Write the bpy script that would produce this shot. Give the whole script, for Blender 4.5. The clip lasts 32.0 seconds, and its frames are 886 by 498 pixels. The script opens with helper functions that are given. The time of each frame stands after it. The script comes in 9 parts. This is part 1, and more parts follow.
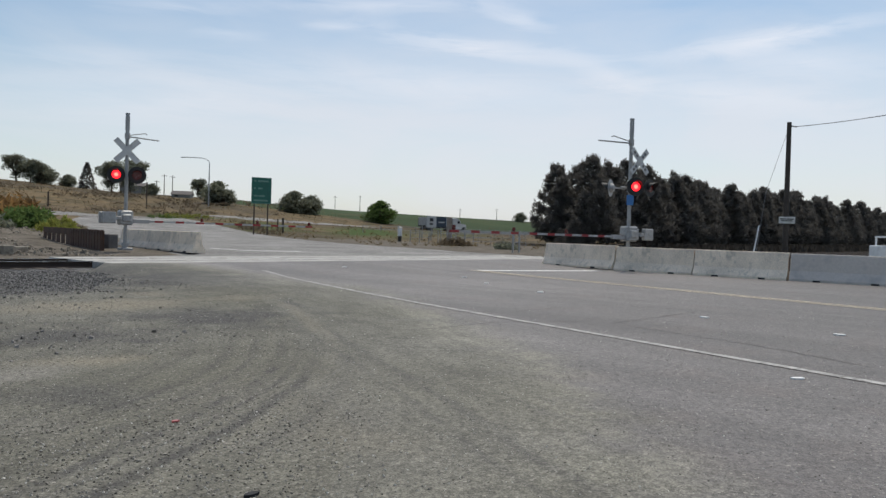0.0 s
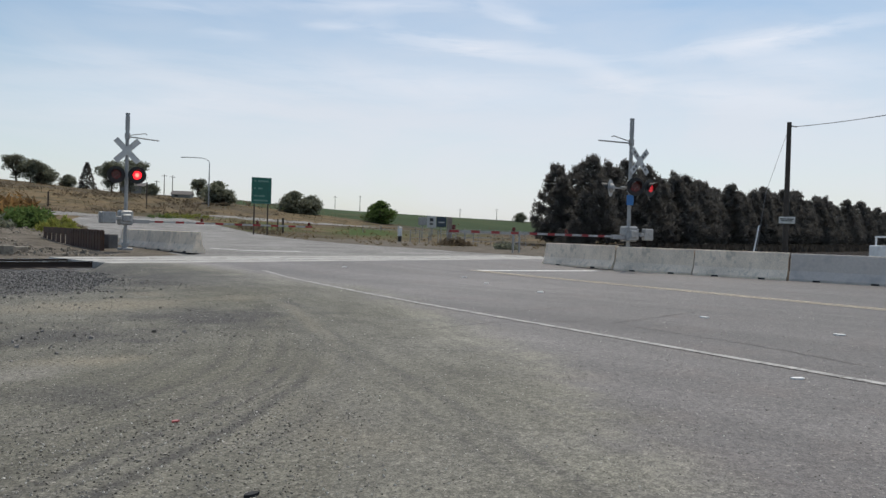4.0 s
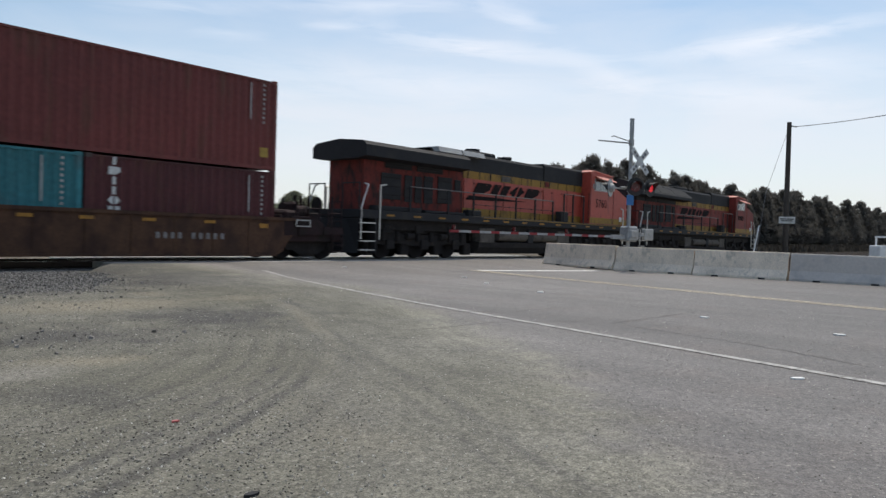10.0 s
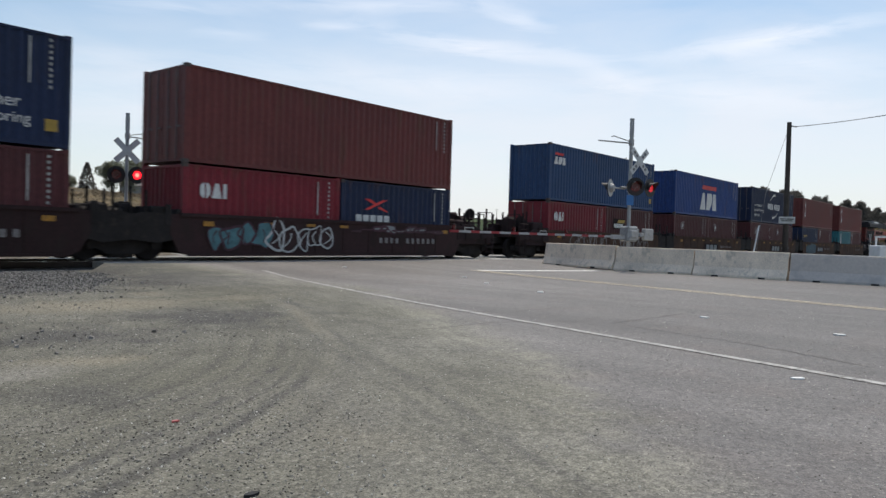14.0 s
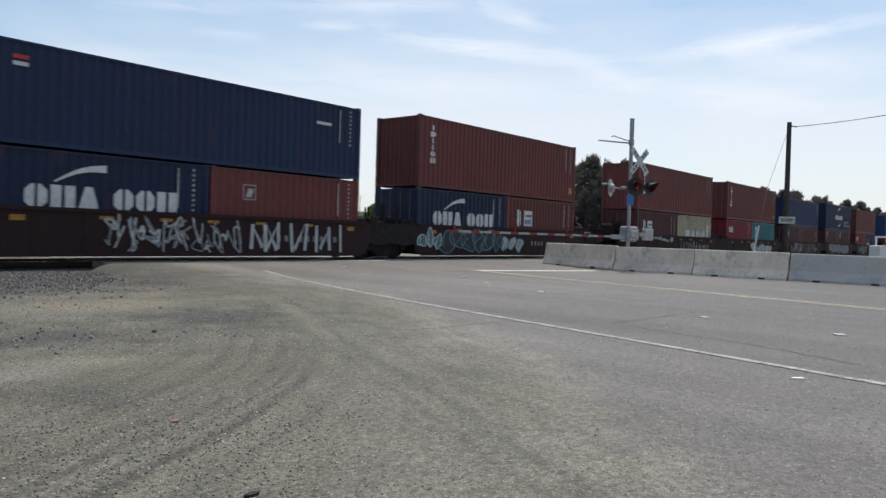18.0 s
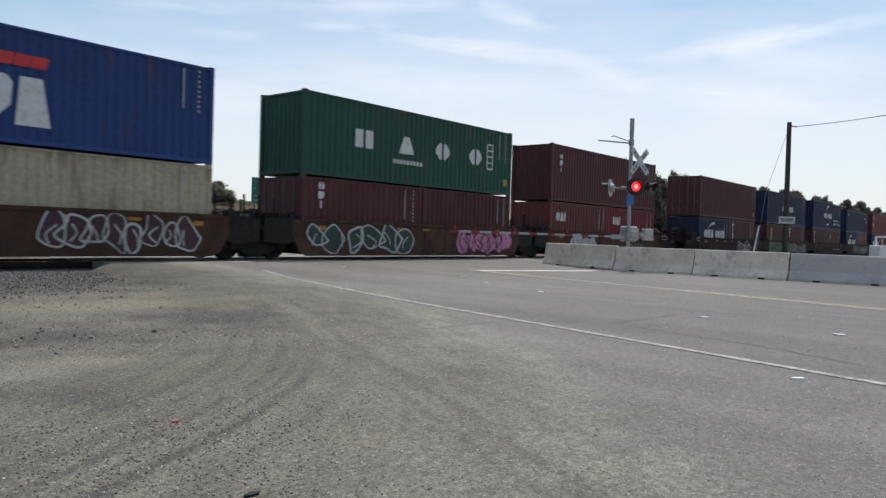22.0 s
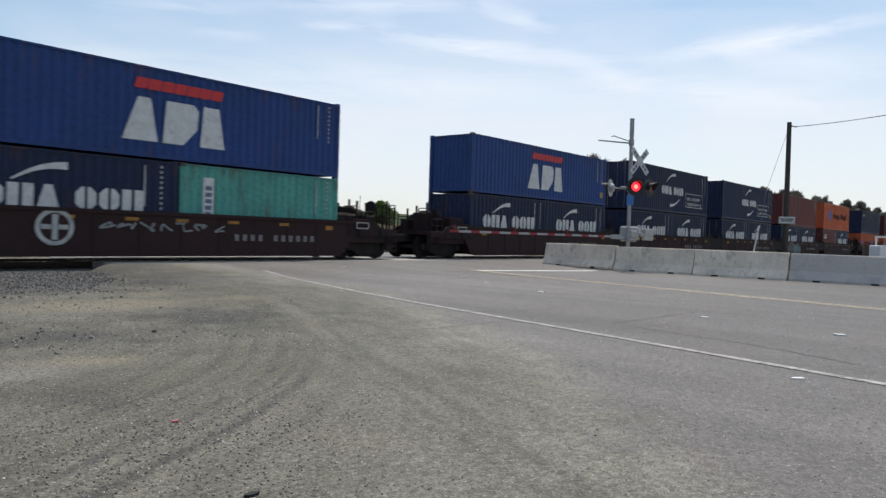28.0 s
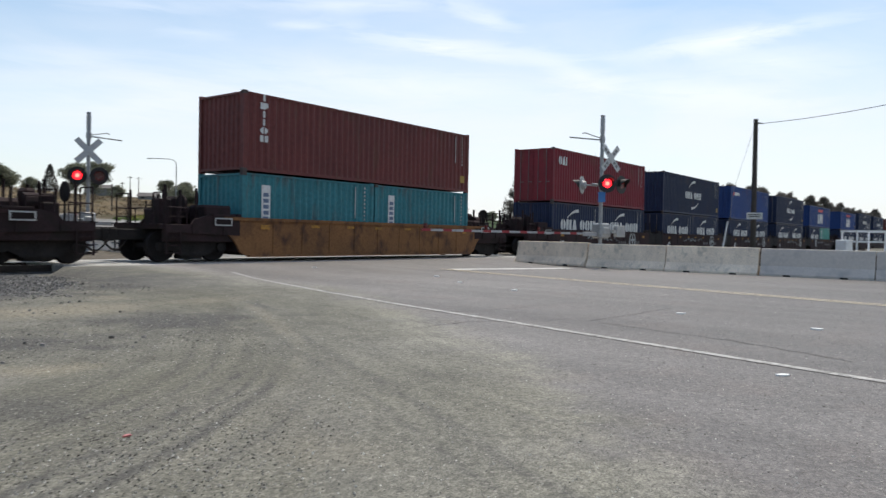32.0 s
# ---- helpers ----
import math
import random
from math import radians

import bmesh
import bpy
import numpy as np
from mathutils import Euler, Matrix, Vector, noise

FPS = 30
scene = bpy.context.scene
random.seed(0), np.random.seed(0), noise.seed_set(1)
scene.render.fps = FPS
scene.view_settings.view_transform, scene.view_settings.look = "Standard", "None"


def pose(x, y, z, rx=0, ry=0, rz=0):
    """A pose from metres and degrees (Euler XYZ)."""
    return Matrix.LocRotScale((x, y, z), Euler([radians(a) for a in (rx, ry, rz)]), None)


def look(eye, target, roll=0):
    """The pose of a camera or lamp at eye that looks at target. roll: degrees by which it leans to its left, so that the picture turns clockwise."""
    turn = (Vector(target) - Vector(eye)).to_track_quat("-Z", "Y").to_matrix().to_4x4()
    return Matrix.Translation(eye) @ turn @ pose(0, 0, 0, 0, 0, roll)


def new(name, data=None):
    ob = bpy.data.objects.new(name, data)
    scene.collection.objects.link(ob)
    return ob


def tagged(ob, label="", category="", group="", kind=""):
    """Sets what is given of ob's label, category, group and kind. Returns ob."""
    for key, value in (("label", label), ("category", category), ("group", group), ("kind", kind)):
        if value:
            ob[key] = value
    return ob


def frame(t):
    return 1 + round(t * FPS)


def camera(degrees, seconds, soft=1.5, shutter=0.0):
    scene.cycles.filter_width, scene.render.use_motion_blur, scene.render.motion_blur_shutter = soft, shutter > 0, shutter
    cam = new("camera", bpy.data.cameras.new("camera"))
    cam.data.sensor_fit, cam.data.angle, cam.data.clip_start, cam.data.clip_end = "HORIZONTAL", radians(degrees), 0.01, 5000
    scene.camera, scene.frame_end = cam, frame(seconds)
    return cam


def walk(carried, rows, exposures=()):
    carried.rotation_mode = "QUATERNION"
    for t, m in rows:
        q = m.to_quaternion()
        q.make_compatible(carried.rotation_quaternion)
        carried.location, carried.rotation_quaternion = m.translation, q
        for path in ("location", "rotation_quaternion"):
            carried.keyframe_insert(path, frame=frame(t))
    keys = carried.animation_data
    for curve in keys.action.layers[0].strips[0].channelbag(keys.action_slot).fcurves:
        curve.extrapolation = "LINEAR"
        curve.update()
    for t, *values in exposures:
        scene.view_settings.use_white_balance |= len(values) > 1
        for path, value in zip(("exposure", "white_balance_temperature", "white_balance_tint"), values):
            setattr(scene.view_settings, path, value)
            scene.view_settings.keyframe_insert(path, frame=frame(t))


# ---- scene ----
# World: x runs along the railway in the train's direction, y across it, z = 0 at the top of the rails.
YC = 20.78            # middle of the track
SPEED = 22.87         # of the train, m/s


def stand(yaw, pitch, roll, x, y, z):
    return pose(x, y, z, 90 + pitch, 0, -yaw) @ pose(0, 0, 0, 0, 0, roll)


cam = camera(62.33, 32.0, soft=1.45, shutter=0.12)


def nudge(k):
    return stand(49.885 + 2.223 * k, -1.109 + 0.018 * k, 1.7635 - 0.623 * k, 0.2155 * k, 0.1928 * k, 0.999 - 0.0266 * k)


walk(cam, [(0, nudge(0)), (16, nudge(0)), (31.5, nudge(0)), (31.6, nudge(0.0)), (31.7, nudge(0.07)), (31.8, nudge(0.16)),
           (31.9, nudge(0.26)), (32.0, nudge(1.0))],
     exposures=[(0, 0.0), (8.0, 0.0), (9.5, 0.12), (11.0, 0.2), (29.2, 0.2), (31.0, 0.35), (32.0, 0.36)])

# ---- sky and sun ----
CLOUD_AT = (0.25, 0.1, 0.35)
SUN_TO = Vector((0.46, 0.18, 1.10)).normalized()
world = bpy.data.worlds.new("world")
scene.world = world
world.use_nodes = True
wn, wl = world.node_tree.nodes, world.node_tree.links
wn.clear()
w_out, w_bg = wn.new("ShaderNodeOutputWorld"), wn.new("ShaderNodeBackground")
w_sky = wn.new("ShaderNodeTexSky")
w_sky.sky_type, w_sky.sun_disc = "NISHITA", False
w_sky.sun_elevation = math.asin(SUN_TO.z)
w_sky.sun_rotation = math.atan2(SUN_TO.x, SUN_TO.y)
w_sky.dust_density, w_sky.air_density, w_sky.ozone_density = 1.2, 1.0, 1.2
# high cloud in long level streaks
w_tc, w_map = wn.new("ShaderNodeTexCoord"), wn.new("ShaderNodeMapping")
w_sep = wn.new("ShaderNodeSeparateXYZ")
wl.new(w_tc.outputs["Generated"], w_sep.inputs["Vector"])
w_map.inputs["Rotation"].default_value = (0, 0, radians(28))
w_map.inputs["Scale"].default_value = (1.2, 1.9, 6.2)
w_map.inputs["Location"].default_value = CLOUD_AT
wl.new(w_tc.outputs["Generated"], w_map.inputs["Vector"])
w_n1 = wn.new("ShaderNodeTexNoise")
w_n1.inputs["Scale"].default_value, w_n1.inputs["Detail"].default_value, w_n1.inputs["Distortion"].default_value = 1.35, 10, 1.0
w_n1.inputs["Roughness"].default_value = 0.58
wl.new(w_map.outputs["Vector"], w_n1.inputs["Vector"])
w_el, w_az, w_deg = wn.new("ShaderNodeMath"), wn.new("ShaderNodeMath"), wn.new("ShaderNodeCombineXYZ")
w_el.operation, w_az.operation = "ARCSINE", "ARCTAN2"
wl.new(w_sep.outputs["Z"], w_el.inputs[0])
wl.new(w_sep.outputs["X"], w_az.inputs[0])
wl.new(w_sep.outputs["Y"], w_az.inputs[1])
wl.new(w_az.outputs["Value"], w_deg.inputs["X"])
wl.new(w_el.outputs["Value"], w_deg.inputs["Y"])


def sky_math(op, a, b=0.0, clamp=False):
    nd = wn.new("ShaderNodeMath")
    nd.operation, nd.use_clamp = op, clamp
    for i, v in enumerate((a, b)):
        if isinstance(v, (int, float)):
            nd.inputs[i].default_value = v
        else:
            wl.new(v, nd.inputs[i])
    return nd.outputs["Value"]


def sky_range(v, a, b, c, d):
    nd = wn.new("ShaderNodeMapRange")
    nd.interpolation_type = "SMOOTHSTEP"
    for key, x in (("From Min", a), ("From Max", b), ("To Min", c), ("To Max", d)):
        nd.inputs[key].default_value = x
    wl.new(v, nd.inputs["Value"])
    return nd.outputs["Result"]


# the fibres that fray the edges of the high streaks
w_fray = wn.new("ShaderNodeMapping")
w_fray.inputs["Rotation"].default_value = (0, 0, radians(14))
w_fray.inputs["Scale"].default_value = (7, 42, 1)
wl.new(w_deg.outputs["Vector"], w_fray.inputs["Vector"])
w_n2 = wn.new("ShaderNodeTexNoise")
w_n2.inputs["Scale"].default_value, w_n2.inputs["Detail"].default_value, w_n2.inputs["Distortion"].default_value = 1.0, 8, 0.6
w_n2.inputs["Roughness"].default_value = 0.62
wl.new(w_fray.outputs["Vector"], w_n2.inputs["Vector"])
# ice-cloud streaks: azimuth, height and slope of each, its half length, half width (degrees) and thickness
STREAKS = [
    (52.26, 14.3, -0.109, 7.41, 0.75, 0.85),
    (62.04, 12.45, -0.376, 3.61, 0.97, 0.45),
    (54.73, 16.56, -0.276, 2.76, 0.66, 0.85),
    (73.52, 14.39, 0.106, 7.34, 0.75, 1.0),
    (75.84, 12.68, -0.141, 5.04, 1.06, 0.55),
    (41.03, 15.37, 0.024, 2.59, 0.4, 0.6),
    (29.54, 15.72, 0.09, 4.88, 0.62, 0.5),
    (44.62, 17.1, 0.063, 7.96, 0.49, 0.7),
    (44.36, 15.96, -0.559, 1.65, 0.88, 0.25),
    (27.88, 9.67, 0.068, 9.83, 1.86, 0.35),
    (48.48, 11.48, -0.039, 10.99, 1.33, 0.45),
    (71.2, 10.63, -0.132, 7.65, 1.15, 0.5),
    (33.04, 14.18, 0.0, 2.97, 0.4, 0.35),
    (23.8, 11.6, 0.11, 5.59, 0.62, 0.3),
]
streaks = None
for az, el, slope, half, wide, thick in STREAKS:
    st = wn.new("ShaderNodeMapping")
    st.vector_type = "TEXTURE"
    st.inputs["Location"].default_value = (radians(az), radians(el), 0)
    st.inputs["Rotation"].default_value = (0, 0, slope)
    st.inputs["Scale"].default_value = (radians(half), radians(wide), 1)
    wl.new(w_deg.outputs["Vector"], st.inputs["Vector"])
    ln = wn.new("ShaderNodeVectorMath")
    ln.operation = "LENGTH"
    wl.new(st.outputs["Vector"], ln.inputs[0])
    wob = sky_math("ADD", ln.outputs["Value"], sky_math("MULTIPLY", sky_math("SUBTRACT", w_n2.outputs["Fac"], 0.5), 3.4))
    one = sky_range(wob, 0.0, 1.5, thick, 0.0)
    streaks = one if streaks is None else sky_math("ADD", streaks, one)
streaks = sky_math("MULTIPLY", streaks, sky_range(w_n2.outputs["Fac"], 0.3, 0.66, 0.30, 1.0), True)
# a veil that thickens towards the horizon, uneven
n1_dev = sky_math("SUBTRACT", w_n1.outputs["Fac"], 0.5)
calm = sky_range(w_sep.outputs["Z"], 0.26, 0.50, 1.3, 2.2)
thin = sky_range(w_az.outputs["Value"], radians(15), radians(44), 0.30, 0.0)      # clearer air away from the sun
veil = sky_math("SUBTRACT", sky_math("ADD", sky_range(w_sep.outputs["Z"], 0.10, 0.33, 0.94, 0.20), sky_math("MULTIPLY", n1_dev, calm)), thin, True)
cover = sky_math("ADD", veil, sky_math("MULTIPLY", streaks, 0.62), True)
w_mix = wn.new("ShaderNodeMix")
w_mix.data_type = "RGBA"
w_cloud = wn.new("ShaderNodeMix")          # sunlit cloud, brighter towards the sun as the sky behind it is
w_cloud.data_type, w_cloud.blend_type = "RGBA", "ADD"
w_cloud.inputs["Factor"].default_value = 1.0
w_half = wn.new("ShaderNodeMix")
w_half.data_type, w_half.blend_type = "RGBA", "MULTIPLY"
w_half.inputs["Factor"].default_value = 1.0
w_half.inputs["B"].default_value = (0.27, 0.29, 0.33, 1)
w_cloud.inputs["B"].default_value = (5.85, 5.95, 6.05, 1)
wl.new(w_sky.outputs["Color"], w_half.inputs["A"])
wl.new(w_half.outputs["Result"], w_cloud.inputs["A"])
wl.new(w_cloud.outputs["Result"], w_mix.inputs["B"])
wl.new(cover, w_mix.inputs["Factor"])
w_gain = wn.new("ShaderNodeMix")
w_gain.data_type, w_gain.blend_type = "RGBA", "MULTIPLY"
w_gain.inputs["Factor"].default_value = 1.0
w_gain.inputs["B"].default_value = (1.24, 1.27, 1.20, 1)
wl.new(w_sky.outputs["Color"], w_gain.inputs["A"])
wl.new(w_gain.outputs["Result"], w_mix.inputs["A"])
w_white = wn.new("ShaderNodeMix")          # the thickest, whitest streaks
w_white.data_type, w_white.blend_type = "RGBA", "ADD"
w_white.inputs["B"].default_value = (1.1, 1.05, 1.0, 1)
wl.new(streaks, w_white.inputs["Factor"])
wl.new(w_mix.outputs["Result"], w_white.inputs["A"])
wl.new(w_white.outputs["Result"], w_bg.inputs["Color"])
wl.new(w_bg.outputs["Background"], w_out.inputs["Surface"])
w_bg.inputs["Strength"].default_value = 0.10

sun = new("sun", bpy.data.lights.new("sun", "SUN"))
sun.data.energy, sun.data.angle, sun.data.color = 2.95, radians(0.7), (1.0, 0.93, 0.82)
sun.matrix_world = look((0, 0, 60), Vector((0, 0, 60)) - SUN_TO)

# ---- materials ----
MATS = {}


def mat(name, color, rough=0.6, metal=0.0, vary=0.25, scale=1.0, fine=18.0, bump=0.15, stain=None, stain_amount=0.0,
        streak=0.0, per_object=0.0, emit=0.0, dist=0.01, spec=0.5):
    """A surface with broad and fine variation, stains in another colour, streaks running down, and fine relief."""
    if name in MATS:
        return MATS[name]
    m = bpy.data.materials.new(name)
    m.use_nodes = True
    n, l = m.node_tree.nodes, m.node_tree.links
    b = n["Principled BSDF"]
    tc = n.new("ShaderNodeTexCoord")
    big, small = n.new("ShaderNodeTexNoise"), n.new("ShaderNodeTexNoise")
    big.inputs["Scale"].default_value, big.inputs["Detail"].default_value = scale, 5
    small.inputs["Scale"].default_value, small.inputs["Detail"].default_value = scale * fine, 4
    l.new(tc.outputs["Object"], big.inputs["Vector"])
    l.new(tc.outputs["Object"], small.inputs["Vector"])
    base = n.new("ShaderNodeMix")
    base.data_type, base.blend_type = "RGBA", "MULTIPLY"
    base.inputs["A"].default_value = (*color, 1)
    base.inputs["Factor"].default_value = 1.0
    both = n.new("ShaderNodeMath")
    both.operation = "ADD"
    l.new(big.outputs["Fac"], both.inputs[0])
    l.new(small.outputs["Fac"], both.inputs[1])
    rng = n.new("ShaderNodeMapRange")
    rng.inputs["From Min"].default_value, rng.inputs["From Max"].default_value = 0.7, 1.3
    rng.inputs["To Min"].default_value, rng.inputs["To Max"].default_value = 1 - vary, 1 + vary
    l.new(both.outputs["Value"], rng.inputs["Value"])
    last = rng.outputs["Result"]
    if per_object:
        info, r2, mul = n.new("ShaderNodeObjectInfo"), n.new("ShaderNodeMapRange"), n.new("ShaderNodeMath")
        r2.inputs["To Min"].default_value, r2.inputs["To Max"].default_value = 1 - per_object, 1 + per_object
        mul.operation = "MULTIPLY"
        l.new(info.outputs["Random"], r2.inputs["Value"])
        l.new(last, mul.inputs[0])
        l.new(r2.outputs["Result"], mul.inputs[1])
        last = mul.outputs["Value"]
    l.new(last, base.inputs["B"])
    col = base.outputs["Result"]
    if stain and stain_amount:
        sn, sr, sm, mp = n.new("ShaderNodeTexNoise"), n.new("ShaderNodeMapRange"), n.new("ShaderNodeMix"), n.new("ShaderNodeMapping")
        mp.inputs["Scale"].default_value = (1, 1, 1 - 0.88 * streak)
        l.new(tc.outputs["Object"], mp.inputs["Vector"])
        l.new(mp.outputs["Vector"], sn.inputs["Vector"])
        sn.inputs["Scale"].default_value, sn.inputs["Detail"].default_value = scale * (2.2 + 3 * streak), 8
        sr.inputs["From Min"].default_value, sr.inputs["From Max"].default_value = 0.62 - 0.22 * stain_amount, 0.82 - 0.2 * stain_amount
        sr.inputs["To Max"].default_value = min(1.0, 0.45 + stain_amount)
        l.new(sn.outputs["Fac"], sr.inputs["Value"])
        sm.data_type = "RGBA"
        l.new(sr.outputs["Result"], sm.inputs["Factor"])
        l.new(col, sm.inputs["A"])
        sm.inputs["B"].default_value = (*stain, 1)
        col = sm.outputs["Result"]
    l.new(col, b.inputs["Base Color"])
    rr = n.new("ShaderNodeMapRange")
    rr.inputs["To Min"].default_value, rr.inputs["To Max"].default_value = max(0.05, rough - 0.12), min(1, rough + 0.12)
    l.new(big.outputs["Fac"], rr.inputs["Value"])
    l.new(rr.outputs["Result"], b.inputs["Roughness"])
    b.inputs["Metallic"].default_value = metal
    b.inputs["Specular IOR Level"].default_value = spec
    if bump:
        bp = n.new("ShaderNodeBump")
        bp.inputs["Strength"].default_value, bp.inputs["Distance"].default_value = bump, dist
        l.new(small.outputs["Fac"], bp.inputs["Height"])
        l.new(bp.outputs["Normal"], b.inputs["Normal"])
    if emit:
        b.inputs["Emission Color"].default_value = (*color, 1)
        b.inputs["Emission Strength"].default_value = emit
    MATS[name] = m
    return m


def stone_mat(name, tint, light, dark, cell=45.0, patch=0.5, rough=0.95, spec=0.25, relief=0.5):
    """Crushed stone or chip-sealed asphalt: single chips of differing brightness, patches and wear."""
    if name in MATS:
        return MATS[name]
    m = bpy.data.materials.new(name)
    m.use_nodes = True
    n, l = m.node_tree.nodes, m.node_tree.links
    b = n["Principled BSDF"]
    tc = n.new("ShaderNodeTexCoord")
    vo, v2 = n.new("ShaderNodeTexVoronoi"), n.new("ShaderNodeTexVoronoi")
    vo.inputs["Scale"].default_value, v2.inputs["Scale"].default_value = cell, cell * 0.37
    pn, gn = n.new("ShaderNodeTexNoise"), n.new("ShaderNodeTexNoise")
    pn.inputs["Scale"].default_value, pn.inputs["Detail"].default_value = patch, 7
    gn.inputs["Scale"].default_value, gn.inputs["Detail"].default_value = 9.0, 5
    for k in (vo, v2, pn, gn):
        l.new(tc.outputs["Object"], k.inputs["Vector"])
    chip = n.new("ShaderNodeValToRGB")
    el = chip.color_ramp.elements
    el[0].position, el[0].color = 0.0, (*dark, 1)
    el[1].position, el[1].color = 1.0, (*light, 1)
    mid = el.new(0.35)
    mid.color = (*tint, 1)
    mid2 = el.new(0.86)
    mid2.color = (*[1.25 * c for c in tint], 1)
    sep = n.new("ShaderNodeSeparateColor")
    l.new(vo.outputs["Color"], sep.inputs["Color"])
    l.new(sep.outputs["Red"], chip.inputs["Fac"])
    sep2, chip2 = n.new("ShaderNodeSeparateColor"), n.new("ShaderNodeMapRange")
    l.new(v2.outputs["Color"], sep2.inputs["Color"])
    l.new(sep2.outputs["Green"], chip2.inputs["Value"])
    chip2.inputs["To Min"].default_value, chip2.inputs["To Max"].default_value = 0.80, 1.2
    pr = n.new("ShaderNodeMapRange")
    pr.inputs["From Min"].default_value, pr.inputs["From Max"].default_value = 0.32, 0.68
    pr.inputs["To Min"].default_value, pr.inputs["To Max"].default_value = 0.74, 1.26
    l.new(pn.outputs["Fac"], pr.inputs["Value"])
    gr = n.new("ShaderNodeMapRange")
    gr.inputs["From Min"].default_value, gr.inputs["From Max"].default_value = 0.3, 0.7
    gr.inputs["To Min"].default_value, gr.inputs["To Max"].default_value = 0.88, 1.12
    l.new(gn.outputs["Fac"], gr.inputs["Value"])
    a, c, d = n.new("ShaderNodeMath"), n.new("ShaderNodeMath"), n.new("ShaderNodeMix")
    a.operation = c.operation = "MULTIPLY"
    l.new(pr.outputs["Result"], a.inputs[0])
    l.new(chip2.outputs["Result"], a.inputs[1])
    l.new(a.outputs["Value"], c.inputs[0])
    l.new(gr.outputs["Result"], c.inputs[1])
    d.data_type, d.blend_type = "RGBA", "MULTIPLY"
    d.inputs["Factor"].default_value = 1
    l.new(chip.outputs["Color"], d.inputs["A"])
    l.new(c.outputs["Value"], d.inputs["B"])
    col = d.outputs["Result"]
    l.new(col, b.inputs["Base Color"])
    b.inputs["Roughness"].default_value = rough
    b.inputs["Specular IOR Level"].default_value = spec
    bp = n.new("ShaderNodeBump")
    bp.inputs["Strength"].default_value, bp.inputs["Distance"].default_value = relief, 0.006
    l.new(vo.outputs["Distance"], bp.inputs["Height"])
    bp.invert = True
    l.new(bp.outputs["Normal"], b.inputs["Normal"])
    MATS[name] = m
    return m


class Web:
    """Short names for building a material's nodes."""

    def __init__(self, name):
        self.m = bpy.data.materials.new(name)
        self.m.use_nodes = True
        self.n, self.l = self.m.node_tree.nodes, self.m.node_tree.links
        self.b = self.n["Principled BSDF"]
        self.at = self.n.new("ShaderNodeTexCoord").outputs["Object"]

    def put(self, v, socket):
        if isinstance(v, (int, float)):
            socket.default_value = v
        elif isinstance(v, tuple):
            socket.default_value = (*v, 1)
        else:
            self.l.new(v, socket)

    def noise(self, scale, detail=4, vec=None, rough=0.5, warp=0.0):
        k = self.n.new("ShaderNodeTexNoise")
        k.inputs["Scale"].default_value, k.inputs["Detail"].default_value, k.inputs["Roughness"].default_value = scale, detail, rough
        k.inputs["Distortion"].default_value = warp
        self.l.new(vec or self.at, k.inputs["Vector"])
        return k.outputs["Fac"]

    def calc(self, op, a, b=0.0, clamp=False):
        k = self.n.new("ShaderNodeMath")
        k.operation, k.use_clamp = op, clamp
        self.put(a, k.inputs[0])
        self.put(b, k.inputs[1])
        return k.outputs["Value"]

    def span(self, v, a, b, c=0.0, d=1.0, smooth=False):
        k = self.n.new("ShaderNodeMapRange")
        k.interpolation_type = "SMOOTHSTEP" if smooth else "LINEAR"
        for key, x in (("From Min", a), ("From Max", b), ("To Min", c), ("To Max", d)):
            k.inputs[key].default_value = x
        self.l.new(v, k.inputs["Value"])
        return k.outputs["Result"]

    def mix(self, fac, a, b, blend="MIX"):
        k = self.n.new("ShaderNodeMix")
        k.data_type, k.blend_type = "RGBA", blend
        self.put(fac, k.inputs["Factor"])
        self.put(a, k.inputs["A"])
        self.put(b, k.inputs["B"])
        return k.outputs["Result"]

    def scale(self, col, fac):
        return self.mix(1.0, col, fac, "MULTIPLY")

    def stones(self, scale, share, size):
        """Masks of scattered single stones, light ones and dark ones."""
        k, sp = self.n.new("ShaderNodeTexVoronoi"), self.n.new("ShaderNodeSeparateColor")
        k.inputs["Scale"].default_value = scale
        self.l.new(self.at, k.inputs["Vector"])
        self.l.new(k.outputs["Color"], sp.inputs["Color"])
        near = self.span(k.outputs["Distance"], size, size * 0.75)
        return (self.calc("MULTIPLY", near, self.calc("GREATER_THAN", sp.outputs["Red"], 1 - share)),
                self.calc("MULTIPLY", near, self.calc("LESS_THAN", sp.outputs["Red"], share)), sp.outputs["Green"])

    def spot(self, x, y, turn, half, wide, fray):
        """1 in the middle of a frayed oval on the ground, 0 outside."""
        k, ln = self.n.new("ShaderNodeMapping"), self.n.new("ShaderNodeVectorMath")
        k.vector_type = "TEXTURE"
        k.inputs["Location"].default_value, k.inputs["Rotation"].default_value = (x, y, 0), (0, 0, radians(turn))
        k.inputs["Scale"].default_value = (half, wide, 100)
        self.l.new(self.at, k.inputs["Vector"])
        ln.operation = "LENGTH"
        self.l.new(k.outputs["Vector"], ln.inputs[0])
        return self.span(self.calc("ADD", ln.outputs["Value"], self.calc("MULTIPLY", self.calc("SUBTRACT", fray, 0.5), 2.4)), 0.2, 1.35, 1.0, 0.0, True)


